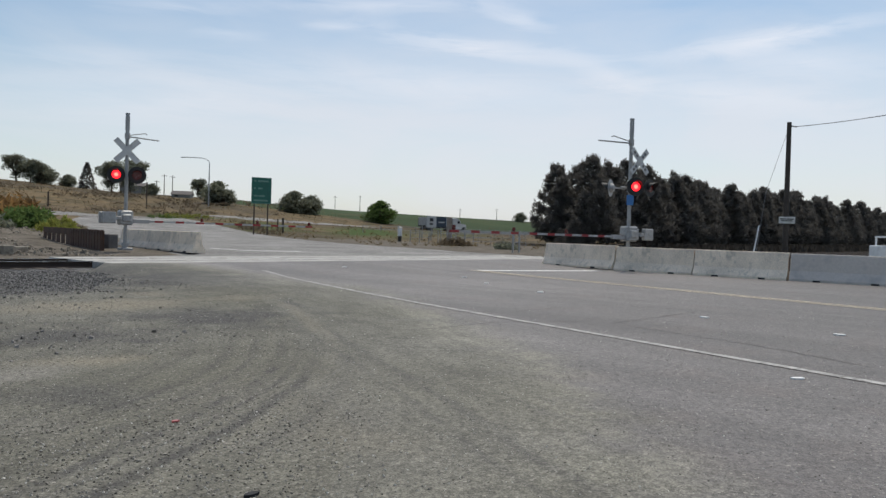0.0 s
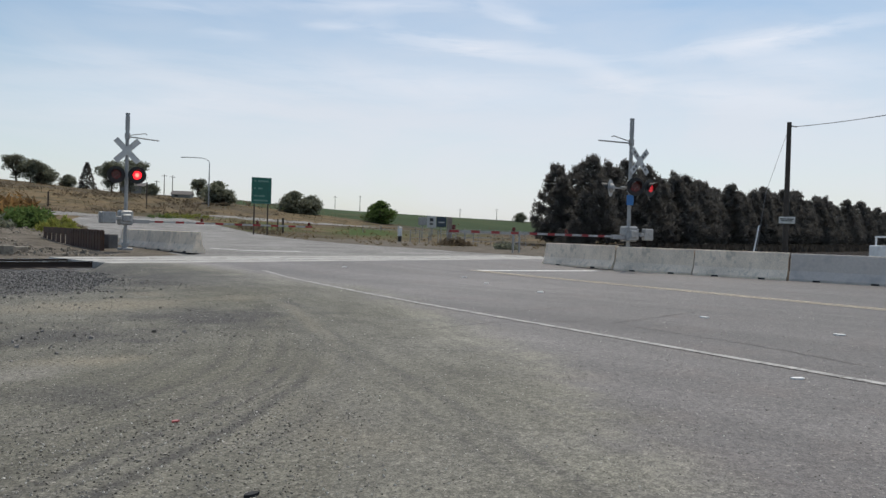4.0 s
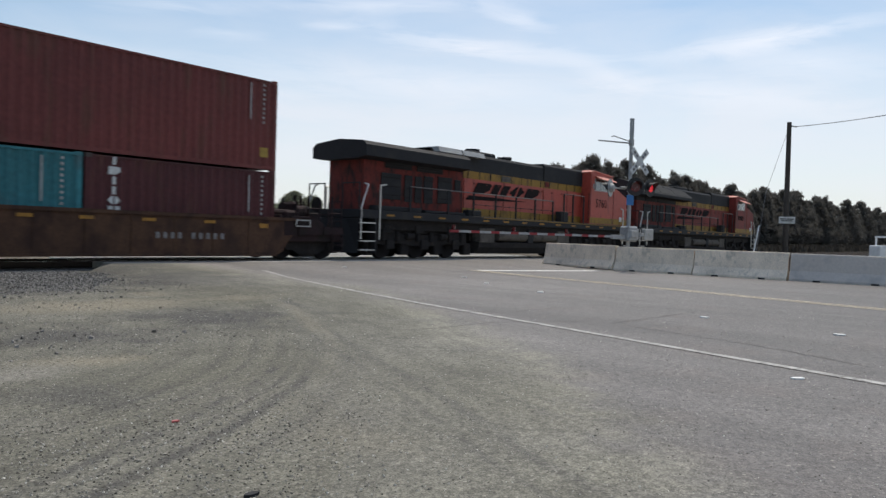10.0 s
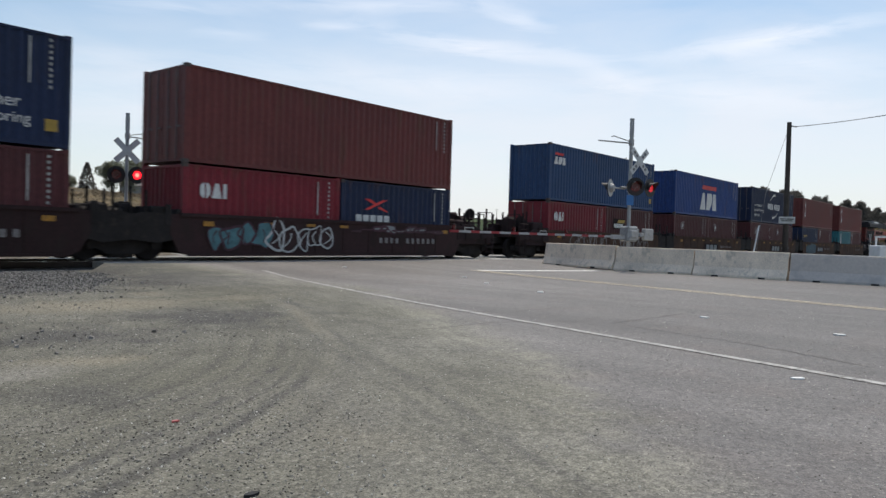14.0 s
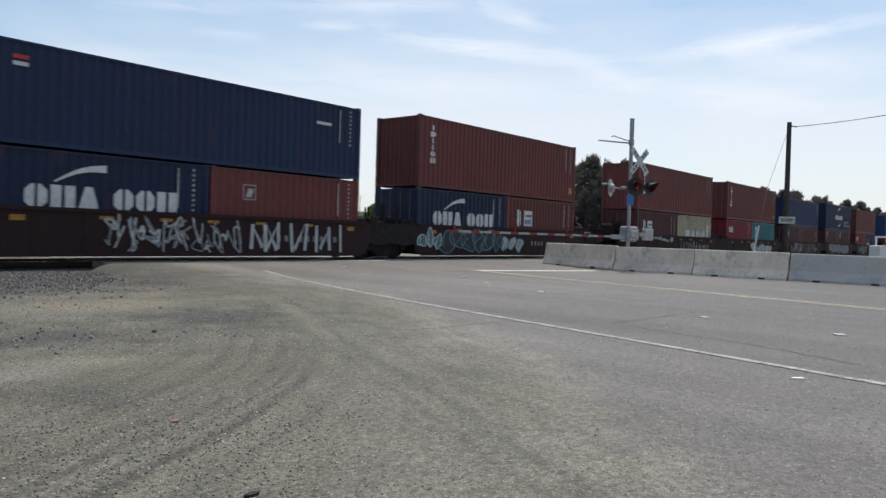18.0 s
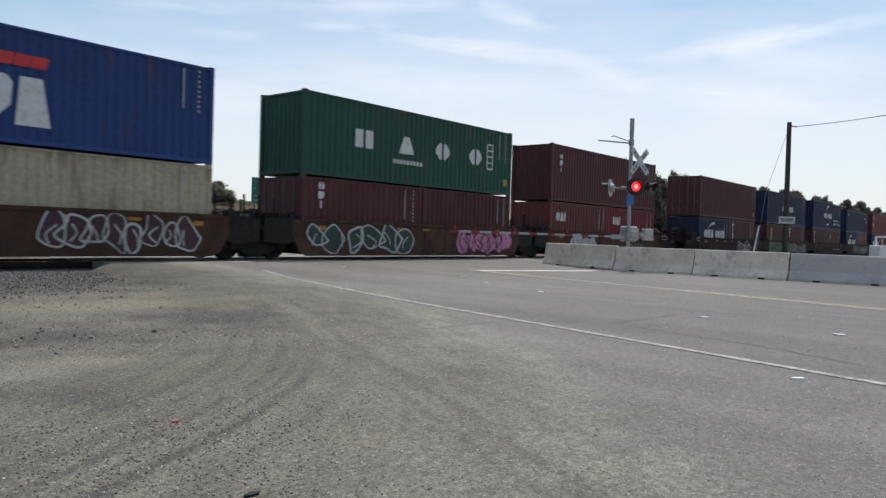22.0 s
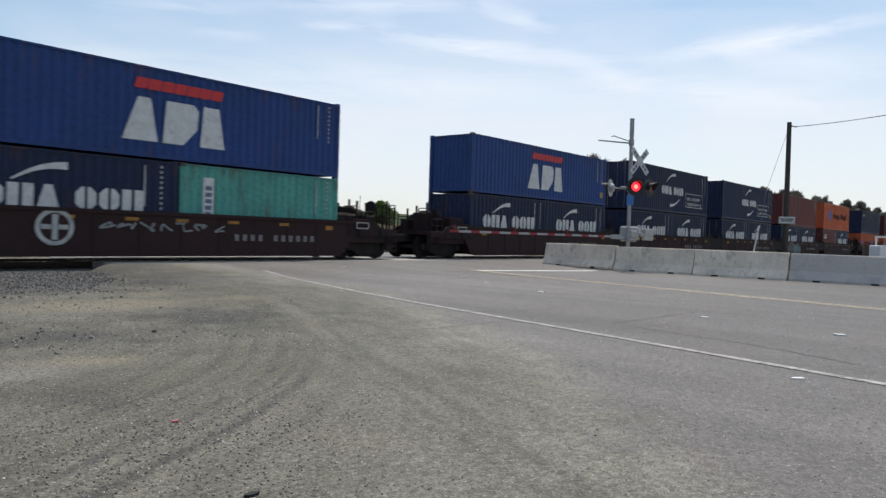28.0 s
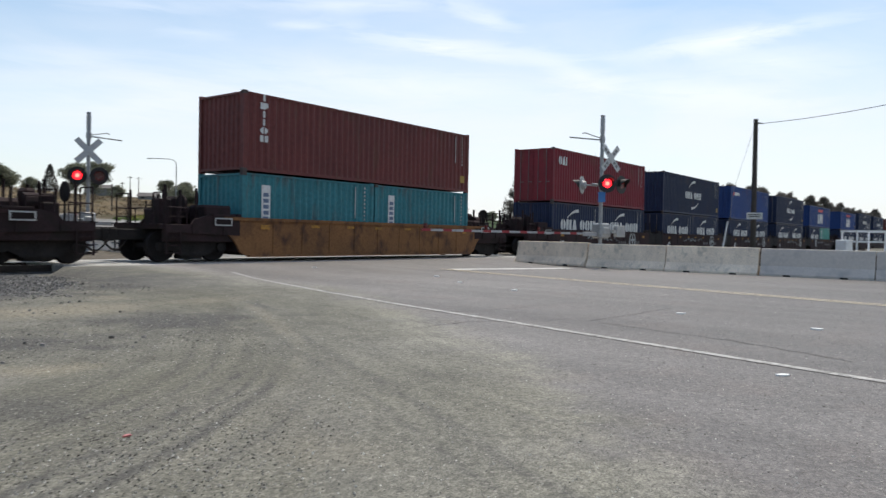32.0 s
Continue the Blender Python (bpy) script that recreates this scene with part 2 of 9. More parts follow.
# ovals on the verge: middle, turn, half length, half width, what lies there and how thickly
SPOTS = [
    (6.4, 16.6, 40.0, 4.4, 2.6, 'dark', 0.95),
    (4.7, 14.4, 10.0, 3.2, 1.9, 'dark', 0.9),
    (3.2, 3.9, 40.0, 1.6, 0.9, 'stone', 0.4),
    (2.8, 6.2, -18.0, 0.5, 0.31, 'earth', 0.9),
    (4.86, 10.42, -0.4, 1.5, 0.9, 'earth', 0.9),
    (7.1, 10.41, 0.0, 1.02, 0.51, 'earth', 0.5),
    (2.17, 5.98, -72.4, 0.3, 0.6, 'stone', 0.95),
    (5.35, 8.35, -9.4, 1.2, 1.25, 'dark', 0.85),
    (8.3, 14.36, -50.9, 1.67, 2.53, 'dark', 0.7),
    (3.3, 7.78, -40.6, 0.9, 0.75, 'dark', 0.8),
    (2.26, 5.04, -46.3, 0.52, 0.46, 'dark', 0.65),
    (6.24, 7.68, -120.7, 1.92, 0.13, 'earth', 0.45),
    (1.68, 4.41, -71.2, 0.29, 0.26, 'stone', 0.35),
    (5.25, 8.05, -45.6, 0.69, 0.18, 'dark', 0.7),
    (7.17, 9.04, -112.9, 0.73, 0.08, 'dark', 0.6),
    (3.62, 7.04, -88.9, 0.28, 0.11, 'dark', 0.8),
    (6.32, 11.81, 0.0, 0.39, 0.4, 'earth', 0.6),
    (2.82, 2.86, -78.5, 0.42, 0.27, 'earth', 0.25),
]


def verge_mat(name, paved):
    """Gravel verge with swept tyre tracks; on the paving it thins out into worn chip-sealed asphalt."""
    w = Web(name)
    broad, mid, grain, fine = w.noise(0.33, 5), w.noise(2.6, 5), w.noise(26, 3), w.noise(95, 2)
    fray = w.noise(1.5, 6, rough=0.62)
    sp = w.n.new("ShaderNodeSeparateXYZ")
    w.l.new(w.at, sp.inputs["Vector"])
    wander = w.calc("MULTIPLY", w.calc("SUBTRACT", w.noise(0.7, 3), 0.5), 0.22)

    def along(distance):
        """Streaks that follow lines of equal distance."""
        k = w.n.new("ShaderNodeCombineXYZ")
        w.l.new(distance, k.inputs["X"])
        w.l.new(w.calc("MULTIPLY", sp.outputs["Y"], 0.16), k.inputs["Y"])
        return w.noise(4.2, 5, k.outputs["Vector"], 0.66)

    def grooves(distance, rows):
        out = None
        for r, wide, deep in rows:
            one = w.span(w.calc("ABSOLUTE", w.calc("SUBTRACT", distance, r)), 0.0, wide, deep, 0.0, True)
            out = one if out is None else w.calc("MAXIMUM", out, one)
        return out

    # wheels that swing off the road round a point on the verge, and others that run on straight beside it
    off, ln, dot = w.n.new("ShaderNodeVectorMath"), w.n.new("ShaderNodeVectorMath"), w.n.new("ShaderNodeVectorMath")
    off.operation, off.inputs[1].default_value = "ADD", (2.8, -12.2, 0.15)
    w.l.new(w.at, off.inputs[0])
    ln.operation = "LENGTH"
    w.l.new(off.outputs["Vector"], ln.inputs[0])
    dot.operation, dot.inputs[1].default_value = "DOT_PRODUCT", (0.88, -0.48, 0.0)
    w.l.new(w.at, dot.inputs[0])
    bend, straight = w.calc("ADD", ln.outputs["Value"], wander), w.calc("ADD", dot.outputs["Value"], wander)
    beside = w.span(straight, 0.9, 1.6, 0.0, 1.0, True)
    swept = w.calc("ADD", w.calc("MULTIPLY", along(bend), w.calc("SUBTRACT", 1.0, beside)), w.calc("MULTIPLY", along(straight), beside))
    near = w.span(sp.outputs["Y"], 5.6, 7.4, 1.0, 0.0, True)
    ruts = w.calc("MULTIPLY", w.calc("MULTIPLY", grooves(bend, ((10.05, 0.10, 1.0), (9.88, 0.05, 0.7), (9.72, 0.08, 1.0), (9.45, 0.06, 0.6), (9.2, 0.08, 0.6), (8.85, 0.08, 0.4), (10.38, 0.06, 0.45))), near), w.calc("SUBTRACT", 1.0, beside))
    ruts = w.calc("MAXIMUM", ruts, w.calc("MULTIPLY", grooves(straight, ((1.62, 0.06, 0.5), (1.87, 0.08, 0.55), (2.35, 0.06, 0.3))), near))
    ruts = w.calc("MULTIPLY", ruts, w.span(mid, 0.36, 0.55))
    ridge = w.calc("MULTIPLY", grooves(bend, ((10.18, 0.10, 1.0), (9.60, 0.07, 0.7), (9.32, 0.07, 0.6))), w.span(mid, 0.4, 0.6))
    light1, dark1, hue1 = w.stones(34, 0.14, 0.34)
    light2, dark2, hue2 = w.stones(78, 0.18, 0.36)
    # the gravel
    col = w.mix(w.span(broad, 0.35, 0.65), (0.110, 0.106, 0.083), (0.140, 0.135, 0.113))
    col = w.scale(col, w.span(w.calc("ADD", swept, w.calc("MULTIPLY", w.calc("SUBTRACT", fray, 0.5), 0.9)), 0.3, 0.7, 0.80, 1.2))
    col = w.scale(col, w.span(mid, 0.3, 0.7, 0.90, 1.1))
    for x, y, turn, half, wide, what, much in SPOTS:
        tone = {"earth": (0.205, 0.186, 0.140), "dark": (0.066, 0.064, 0.060), "stone": (0.185, 0.176, 0.152)}[what]
        col = w.mix(w.calc("MULTIPLY", w.spot(x, y, turn, half, wide, fray), much), col, tone)
    col = w.mix(w.calc("MULTIPLY", ruts, 0.75), col, (0.056, 0.054, 0.052))
    col = w.mix(w.calc("MULTIPLY", ridge, 0.35), col, (0.190, 0.178, 0.140))
    rough = 0.92
    if paved:
        at = w.n.new("ShaderNodeAttribute")
        at.attribute_name = "edge_dust"
        lane, lsp = w.n.new("ShaderNodeMapping"), w.noise(0.16, 5)
        lane.inputs["Rotation"].default_value, lane.inputs["Scale"].default_value = (0, 0, radians(15)), (1.1, 0.05, 1)
        w.l.new(w.at, lane.inputs["Vector"])
        worn = w.noise(1.0, 4, lane.outputs["Vector"])
        seal = w.mix(w.span(lsp, 0.35, 0.65), (0.108, 0.100, 0.096), (0.136, 0.127, 0.121))
        seal = w.scale(seal, w.span(worn, 0.38, 0.62, 0.87, 1.13))
        seal = w.scale(seal, w.span(mid, 0.3, 0.7, 0.93, 1.07))
        seal = w.mix(w.calc("MULTIPLY", w.span(w.noise(0.9, 6), 0.54, 0.66), 0.28), seal, (0.142, 0.113, 0.102))
        over = w.calc("ADD", at.outputs["Fac"], w.calc("MULTIPLY", w.calc("SUBTRACT", fray, 0.5), w.span(at.outputs["Fac"], 0.0, 0.5, 0.0, 1.3)), True)
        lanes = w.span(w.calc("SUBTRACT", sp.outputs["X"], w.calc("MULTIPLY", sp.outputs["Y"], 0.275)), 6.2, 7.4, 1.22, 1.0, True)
        seal = w.scale(seal, w.span(sp.outputs["Y"], 1.0, 13.0, 0.76, 1.12, True))      # darker towards the viewpoint, paler towards the crossing
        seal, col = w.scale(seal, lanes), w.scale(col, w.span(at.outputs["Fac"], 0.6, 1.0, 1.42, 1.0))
        dusty = w.span(over, 0.15, 0.85, 0.0, 1.0, True)
        col, rough = w.mix(dusty, seal, col), w.span(dusty, 0.0, 1.0, 0.68, 0.92)
    col = w.scale(col, w.span(grain, 0.36, 0.64, 0.74, 1.26))
    col = w.scale(col, w.span(fine, 0.36, 0.64, 0.64, 1.36))
    col = w.mix(w.calc("MULTIPLY", light2, 0.55), col, (0.30, 0.285, 0.25))
    col = w.mix(w.calc("MULTIPLY", dark2, 0.5), col, (0.045, 0.043, 0.042))
    col = w.mix(w.calc("MULTIPLY", light1, w.span(hue1, 0, 1, 0.25, 0.8)), col, (0.34, 0.32, 0.28))
    col = w.mix(w.calc("MULTIPLY", dark1, w.span(ruts, 0.0, 0.6, 0.35, 0.9)), col, (0.050, 0.047, 0.046))
    w.l.new(col, w.b.inputs["Base Color"])
    w.put(rough, w.b.inputs["Roughness"])
    w.b.inputs["Specular IOR Level"].default_value = 0.5 if paved else 0.3
    bp = w.n.new("ShaderNodeBump")
    bp.inputs["Strength"].default_value, bp.inputs["Distance"].default_value = 0.5, 0.008
    w.l.new(w.calc("ADD", grain, w.calc("MULTIPLY", fine, 0.5)), bp.inputs["Height"])
    w.l.new(bp.outputs["Normal"], w.b.inputs["Normal"])
    MATS[name] = w.m
    return w.m


def chip_mat(name, c, spread=0.5):
    """Loose stones, each with a brightness of its own."""
    if name in MATS:
        return MATS[name]
    m = bpy.data.materials.new(name)
    m.use_nodes = True
    n, l = m.node_tree.nodes, m.node_tree.links
    b = n["Principled BSDF"]
    g, r, mix = n.new("ShaderNodeNewGeometry"), n.new("ShaderNodeMapRange"), n.new("ShaderNodeMix")
    r.inputs["To Min"].default_value, r.inputs["To Max"].default_value = 1 - spread, 1 + spread
    l.new(g.outputs["Random Per Island"], r.inputs["Value"])
    tc, ns, add = n.new("ShaderNodeTexCoord"), n.new("ShaderNodeTexNoise"), n.new("ShaderNodeMath")
    ns.inputs["Scale"].default_value, ns.inputs["Detail"].default_value = 60, 3
    l.new(tc.outputs["Object"], ns.inputs["Vector"])
    add.operation = "MULTIPLY_ADD"
    add.inputs[1].default_value = 0.4
    l.new(ns.outputs["Fac"], add.inputs[0])
    l.new(r.outputs["Result"], add.inputs[2])
    mix.data_type, mix.blend_type = "RGBA", "MULTIPLY"
    mix.inputs["Factor"].default_value = 1
    mix.inputs["A"].default_value = (*c, 1)
    l.new(add.outputs["Value"], mix.inputs["B"])
    l.new(mix.outputs["Result"], b.inputs["Base Color"])
    b.inputs["Roughness"].default_value = 0.9
    b.inputs["Specular IOR Level"].default_value = 0.3
    MATS[name] = m
    return m


# ---- mesh helpers ----
def boxm(bm, x0, x1, y0, y1, z0, z1, bevel=0.0):
    """A box, with its edges cut if bevel is given."""
    if bevel <= 0:
        v = [bm.verts.new((x, y, z)) for x in (x0, x1) for y in (y0, y1) for z in (z0, z1)]
        for f in ((0, 1, 3, 2), (4, 6, 7, 5), (0, 4, 5, 1), (2, 3, 7, 6), (0, 2, 6, 4), (1, 5, 7, 3)):
            bm.faces.new([v[i] for i in f])
        return
    tmp = bmesh.new()
    boxm(tmp, x0, x1, y0, y1, z0, z1)
    bmesh.ops.bevel(tmp, geom=tmp.edges[:], offset=bevel, segments=1, affect="EDGES")
    merge(bm, tmp)


def merge(bm, tmp):
    idx = {v: bm.verts.new(v.co) for v in tmp.verts}
    for f in tmp.faces:
        bm.faces.new([idx[v] for v in f.verts])
    tmp.free()


def tube(bm, a, b, r, seg=8, r2=None, caps=True):
    """A round bar from a to b."""
    a, b = Vector(a), Vector(b)
    q = (b - a).to_track_quat("Z", "Y")
    r2 = r if r2 is None else r2
    ring = []
    for p, rr in ((a, r), (b, r2)):
        ring.append([bm.verts.new(p + q @ Vector((rr * math.cos(2 * math.pi * i / seg), rr * math.sin(2 * math.pi * i / seg), 0))) for i in range(seg)])
    for i in range(seg):
        j = (i + 1) % seg
        bm.faces.new((ring[0][i], ring[0][j], ring[1][j], ring[1][i]))
    if caps:
        bm.faces.new(ring[0][::-1])
        bm.faces.new(ring[1])


def pipe(bm, pts, r, seg=6):
    """One bent round bar along the points."""
    pts = [Vector(p) for p in pts]
    steps = [(b - a).normalized() for a, b in zip(pts, pts[1:])]
    q = steps[0].to_track_quat("Z", "Y")
    rings = []
    for i, p in enumerate(pts):
        back, ahead = steps[max(i - 1, 0)], steps[min(i, len(steps) - 1)]
        along = back + ahead
        along = along.normalized() if along.length > 1e-3 else ahead
        q = (q @ Vector((0, 0, 1))).rotation_difference(along) @ q
        wide = r / max(0.6, along.dot(ahead))
        rings.append([bm.verts.new(p + q @ Vector((wide * math.cos(math.tau * k / seg), wide * math.sin(math.tau * k / seg), 0))) for k in range(seg)])
    for a, b in zip(rings, rings[1:]):
        for k in range(seg):
            j = (k + 1) % seg
            bm.faces.new((a[k], a[j], b[j], b[k]))
    bm.faces.new(rings[0][::-1])
    bm.faces.new(rings[-1])


def prism(bm, outline, axis, a, b):
    """An outline of (u, v) pairs drawn out from a to b along axis: x has (y, z), y has (x, z), z has (x, y)."""
    def put(u, v, w):
        return {"x": (w, u, v), "y": (u, w, v), "z": (u, v, w)}[axis]
    r0 = [bm.verts.new(put(u, v, a)) for u, v in outline]
    r1 = [bm.verts.new(put(u, v, b)) for u, v in outline]
    k = len(outline)
    for i in range(k):
        j = (i + 1) % k
        bm.faces.new((r0[i], r0[j], r1[j], r1[i]))
    bm.faces.new(r0[::-1])
    bm.faces.new(r1)


def finish(bm, name, smooth=False):
    bmesh.ops.recalc_face_normals(bm, faces=bm.faces[:])
    me = bpy.data.meshes.new(name)
    bm.to_mesh(me)
    bm.free()
    if smooth:
        for p in me.polygons:
            p.use_smooth = True
    return me


def part(name, bm, material, parent, label="", smooth=False):
    """One mesh object under a thing or a part; bm may be a ready mesh."""
    me = bm if isinstance(bm, bpy.types.Mesh) else finish(bm, name, smooth)
    if not me.materials:
        me.materials.append(material)
    ob = new(name, me)
    if me.materials[0] is not material:
        ob.material_slots[0].link = "OBJECT"
        ob.material_slots[0].material = material
    ob.parent = parent
    if label:
        ob["label"] = label
    return ob


def thing(name, label, category, at=None, group="", kind=""):
    ob = new(name)
    ob.empty_display_size = 0.3
    if at is not None:
        ob.matrix_basis = at
    return tagged(ob, label, category, group, kind)


def solo(name, bm, material, label, category, at=None, group="", kind="", smooth=False):
    me = bm if isinstance(bm, bpy.types.Mesh) else finish(bm, name, smooth)
    if not me.materials:
        me.materials.append(material)
    ob = new(name, me)
    if at is not None:
        ob.matrix_basis = at
    return tagged(ob, label, category, group, kind)

# ---- ground ----
def lerp_table(table, t):
    if t <= table[0][0]:
        return table[0][1]
    for (a, u), (b, v) in zip(table, table[1:]):
        if t <= b:
            return u + (v - u) * (t - a) / (b - a)
    return table[-1][1]


RIDGE = [(-40, 0.0), (-15, 8.0), (10, 15.0), (18.7, 14.2), (25.6, 11.8), (33.4, 11.1), (41.8, 10.2), (50.6, 9.6), (56.3, 9.2), (68, 8.4), (81, 4.0), (92, 0.0)]
REACH = [(0, 260), (18.7, 280), (33.4, 275), (41.8, 330), (50.6, 370), (60, 430), (90, 500)]


def smooth01(t):
    t = min(1.0, max(0.0, t))
    return t * t * (3 - 2 * t)


def land(x, y):
    """Height of the open ground: level round the crossing, a long rise behind it."""
    r, az = math.hypot(x, y), math.degrees(math.atan2(x, y))
    top, far = lerp_table(RIDGE, az), lerp_table(REACH, az)
    rise = top * smooth01((r - 48) / (far - 48)) ** 1.15
    if r > far:
        rise = top * (1 - 0.35 * smooth01((r - far) / 1500))
    bed = -0.155 + 0.02 * noise.noise((x * 0.3, y * 0.3, 0)) * min(1, r / 12)
    bed -= 0.07 * math.exp(-((y - YC) / 2.6) ** 2)
    if y > 24:
        bed += 0.10 * smooth01((y - 24) / 6)
    bank = 1.15 * math.exp(-((x - 13.5) / 7.5) ** 2 - ((y - 50) / 10.5) ** 2)
    # the highway runs in a shallow dip behind the field's edge
    dip = math.exp(-((y - 122.0) / 17.0) ** 2) * (0.65 * smooth01((x - 5) / 35) + 1.1 * smooth01((x - 100) / 45))
    return bed + rise + bank - dip


M_GROUND = verge_mat("gravel_verge", False)
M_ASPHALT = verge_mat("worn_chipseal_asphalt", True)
M_ASPHALT2 = stone_mat("pale_old_asphalt", (0.215, 0.208, 0.197), (0.31, 0.30, 0.285), (0.07, 0.07, 0.065), cell=40, patch=0.25, relief=0.3)
M_CONCRETE = mat("crossing_concrete", (0.37, 0.36, 0.335), 0.9, vary=0.22, scale=0.9, stain=(0.2, 0.19, 0.17), stain_amount=0.5, bump=0.3)
M_BALLAST = stone_mat("railway_ballast", (0.075, 0.074, 0.074), (0.22, 0.215, 0.21), (0.02, 0.02, 0.02), cell=16, patch=0.9, relief=1.0)
def slope_mat(name):
    """Dry hillside: straw, rusty weeds, olive scrub and bare earth in ragged drifts."""
    w = Web(name)
    a, c, d, f = w.noise(0.045, 6, rough=0.6), w.noise(0.21, 6, rough=0.62), w.noise(0.9, 5), w.noise(4.5, 4)
    col = w.mix(w.span(a, 0.42, 0.58), (0.100, 0.083, 0.060), (0.165, 0.125, 0.075))
    col = w.mix(w.calc("MULTIPLY", w.span(c, 0.50, 0.60), 0.8), col, (0.072, 0.066, 0.040))
    col = w.mix(w.calc("MULTIPLY", w.span(d, 0.55, 0.66), 0.6), col, (0.070, 0.050, 0.036))
    ragged = w.noise(0.16, 6, rough=0.65)
    for x, y, turn, half, wide, tone in ((84, 87, 46, 30, 7.5, (0.052, 0.086, 0.026)), (70, 96, 54, 26, 7.0, (0.075, 0.088, 0.035)), (67, 116, 0, 9, 4.0, (0.070, 0.092, 0.030)), (101, 84, 40, 30, 9, (0.078, 0.078, 0.042))):
        col = w.mix(w.calc("MULTIPLY", w.spot(x, y, turn, half, wide, ragged), 0.9), col, tone)
    col = w.scale(col, w.span(f, 0.35, 0.65, 0.75, 1.25))
    w.l.new(col, w.b.inputs["Base Color"])
    w.b.inputs["Roughness"].default_value, w.b.inputs["Specular IOR Level"].default_value = 1.0, 0.05
    bp = w.n.new("ShaderNodeBump")
    bp.inputs["Strength"].default_value, bp.inputs["Distance"].default_value = 0.6, 0.3
    w.l.new(d, bp.inputs["Height"])
    w.l.new(bp.outputs["Normal"], w.b.inputs["Normal"])
    MATS[name] = w.m
    return w.m


M_DRY = slope_mat("dry_hillside")
M_DIRT = mat("rough_brown_dirt", (0.140, 0.124, 0.103), 1.0, vary=0.4, scale=0.5, fine=14, bump=0.8, stain=(0.085, 0.074, 0.058), stain_amount=0.6, dist=0.08, spec=0.05)
# needle litter; its near-black tone has the pines' shade painted in
M_LITTER_SHADE = mat("shade_painted_litter", (0.026, 0.022, 0.019), 1.0, vary=0.4, scale=0.4, fine=20, bump=0.6, stain=(0.042, 0.034, 0.026), stain_amount=0.3, dist=0.1, spec=0.05)
M_FIELD = mat("green_crop_field", (0.050, 0.072, 0.036), 1.0, vary=0.3, scale=0.03, fine=40, bump=0.5, stain=(0.085, 0.085, 0.045), stain_amount=0.4, dist=0.2, spec=0.05)
M_PAINT_S = mat("white_stop_line_paint", (0.66, 0.655, 0.63), 0.8, vary=0.25, scale=4, stain=(0.3, 0.295, 0.28), stain_amount=0.45)
M_PAINT_E = mat("faint_white_edge_paint", (0.37, 0.36, 0.345), 0.85, vary=0.35, scale=5, stain=(0.17, 0.165, 0.155), stain_amount=0.75)
M_PAINT_Y = mat("worn_yellow_road_paint", (0.52, 0.455, 0.34), 0.8, vary=0.3, scale=6, stain=(0.25, 0.22, 0.18), stain_amount=0.55)

# the open ground, one sheet to the horizon, finer near the crossing
rings = [0.5, 1.5, 3, 5, 7, 9, 11, 13, 15, 17, 19, 21, 23.5, 26, 29, 33, 38, 44, 51, 60, 70, 82, 96, 112, 130, 150, 172, 196, 222, 250, 280, 312, 348, 388, 432, 500, 650, 1000, 1800, 4200]
gbm = bmesh.new()
center = gbm.verts.new((0, 0, land(0, 0.01)))
last = None
STEP = 2.0
for r in rings:
    row = []
    for k in range(int(360 / STEP)):
        a = radians(k * STEP)
        x, y = r * math.sin(a), r * math.cos(a)
        row.append(gbm.verts.new((x, y, land(x, y))))
    for k in range(len(row)):
        j = (k + 1) % len(row)
        if last is None:
            gbm.faces.new((center, row[k], row[j]))
        else:
            gbm.faces.new((last[k], row[k], row[j], last[j]))
    last = row
ground = solo("ground", gbm, M_GROUND, "grey-brown gravel and dirt verge with tyre tracks", "ground", kind="structure", smooth=True)
# zones of the same sheet: dry grass on the rise, green crop behind
ground.data.materials.append(M_DRY)
ground.data.materials.append(M_FIELD)
ground.data.materials.append(M_DIRT)
ground.data.materials.append(M_LITTER_SHADE)
for p in ground.data.polygons:
    c = p.center
    r, az = math.hypot(c.x, c.y), math.degrees(math.atan2(c.x, c.y))
    wob = 14 * noise.noise((c.x * 0.02, c.y * 0.02, 3))
    if r > 62 + wob * 0.5 and -60 < az < 95 and c.y > 40:
        p.material_index = 1
    if az > 34.0 + wob * 0.2 and r > 205 + wob and az < 80:
        p.material_index = 2
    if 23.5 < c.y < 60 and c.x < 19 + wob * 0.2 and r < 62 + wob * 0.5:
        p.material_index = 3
    # ground round the pines coloured dark in place of their shade
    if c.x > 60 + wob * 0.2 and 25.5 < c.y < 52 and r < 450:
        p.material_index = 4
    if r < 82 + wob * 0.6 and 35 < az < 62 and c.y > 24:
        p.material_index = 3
    # same painted shade on the ground further right
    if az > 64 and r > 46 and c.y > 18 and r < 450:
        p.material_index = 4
    if r > 500 and p.material_index == 0:
        p.material_index = 1


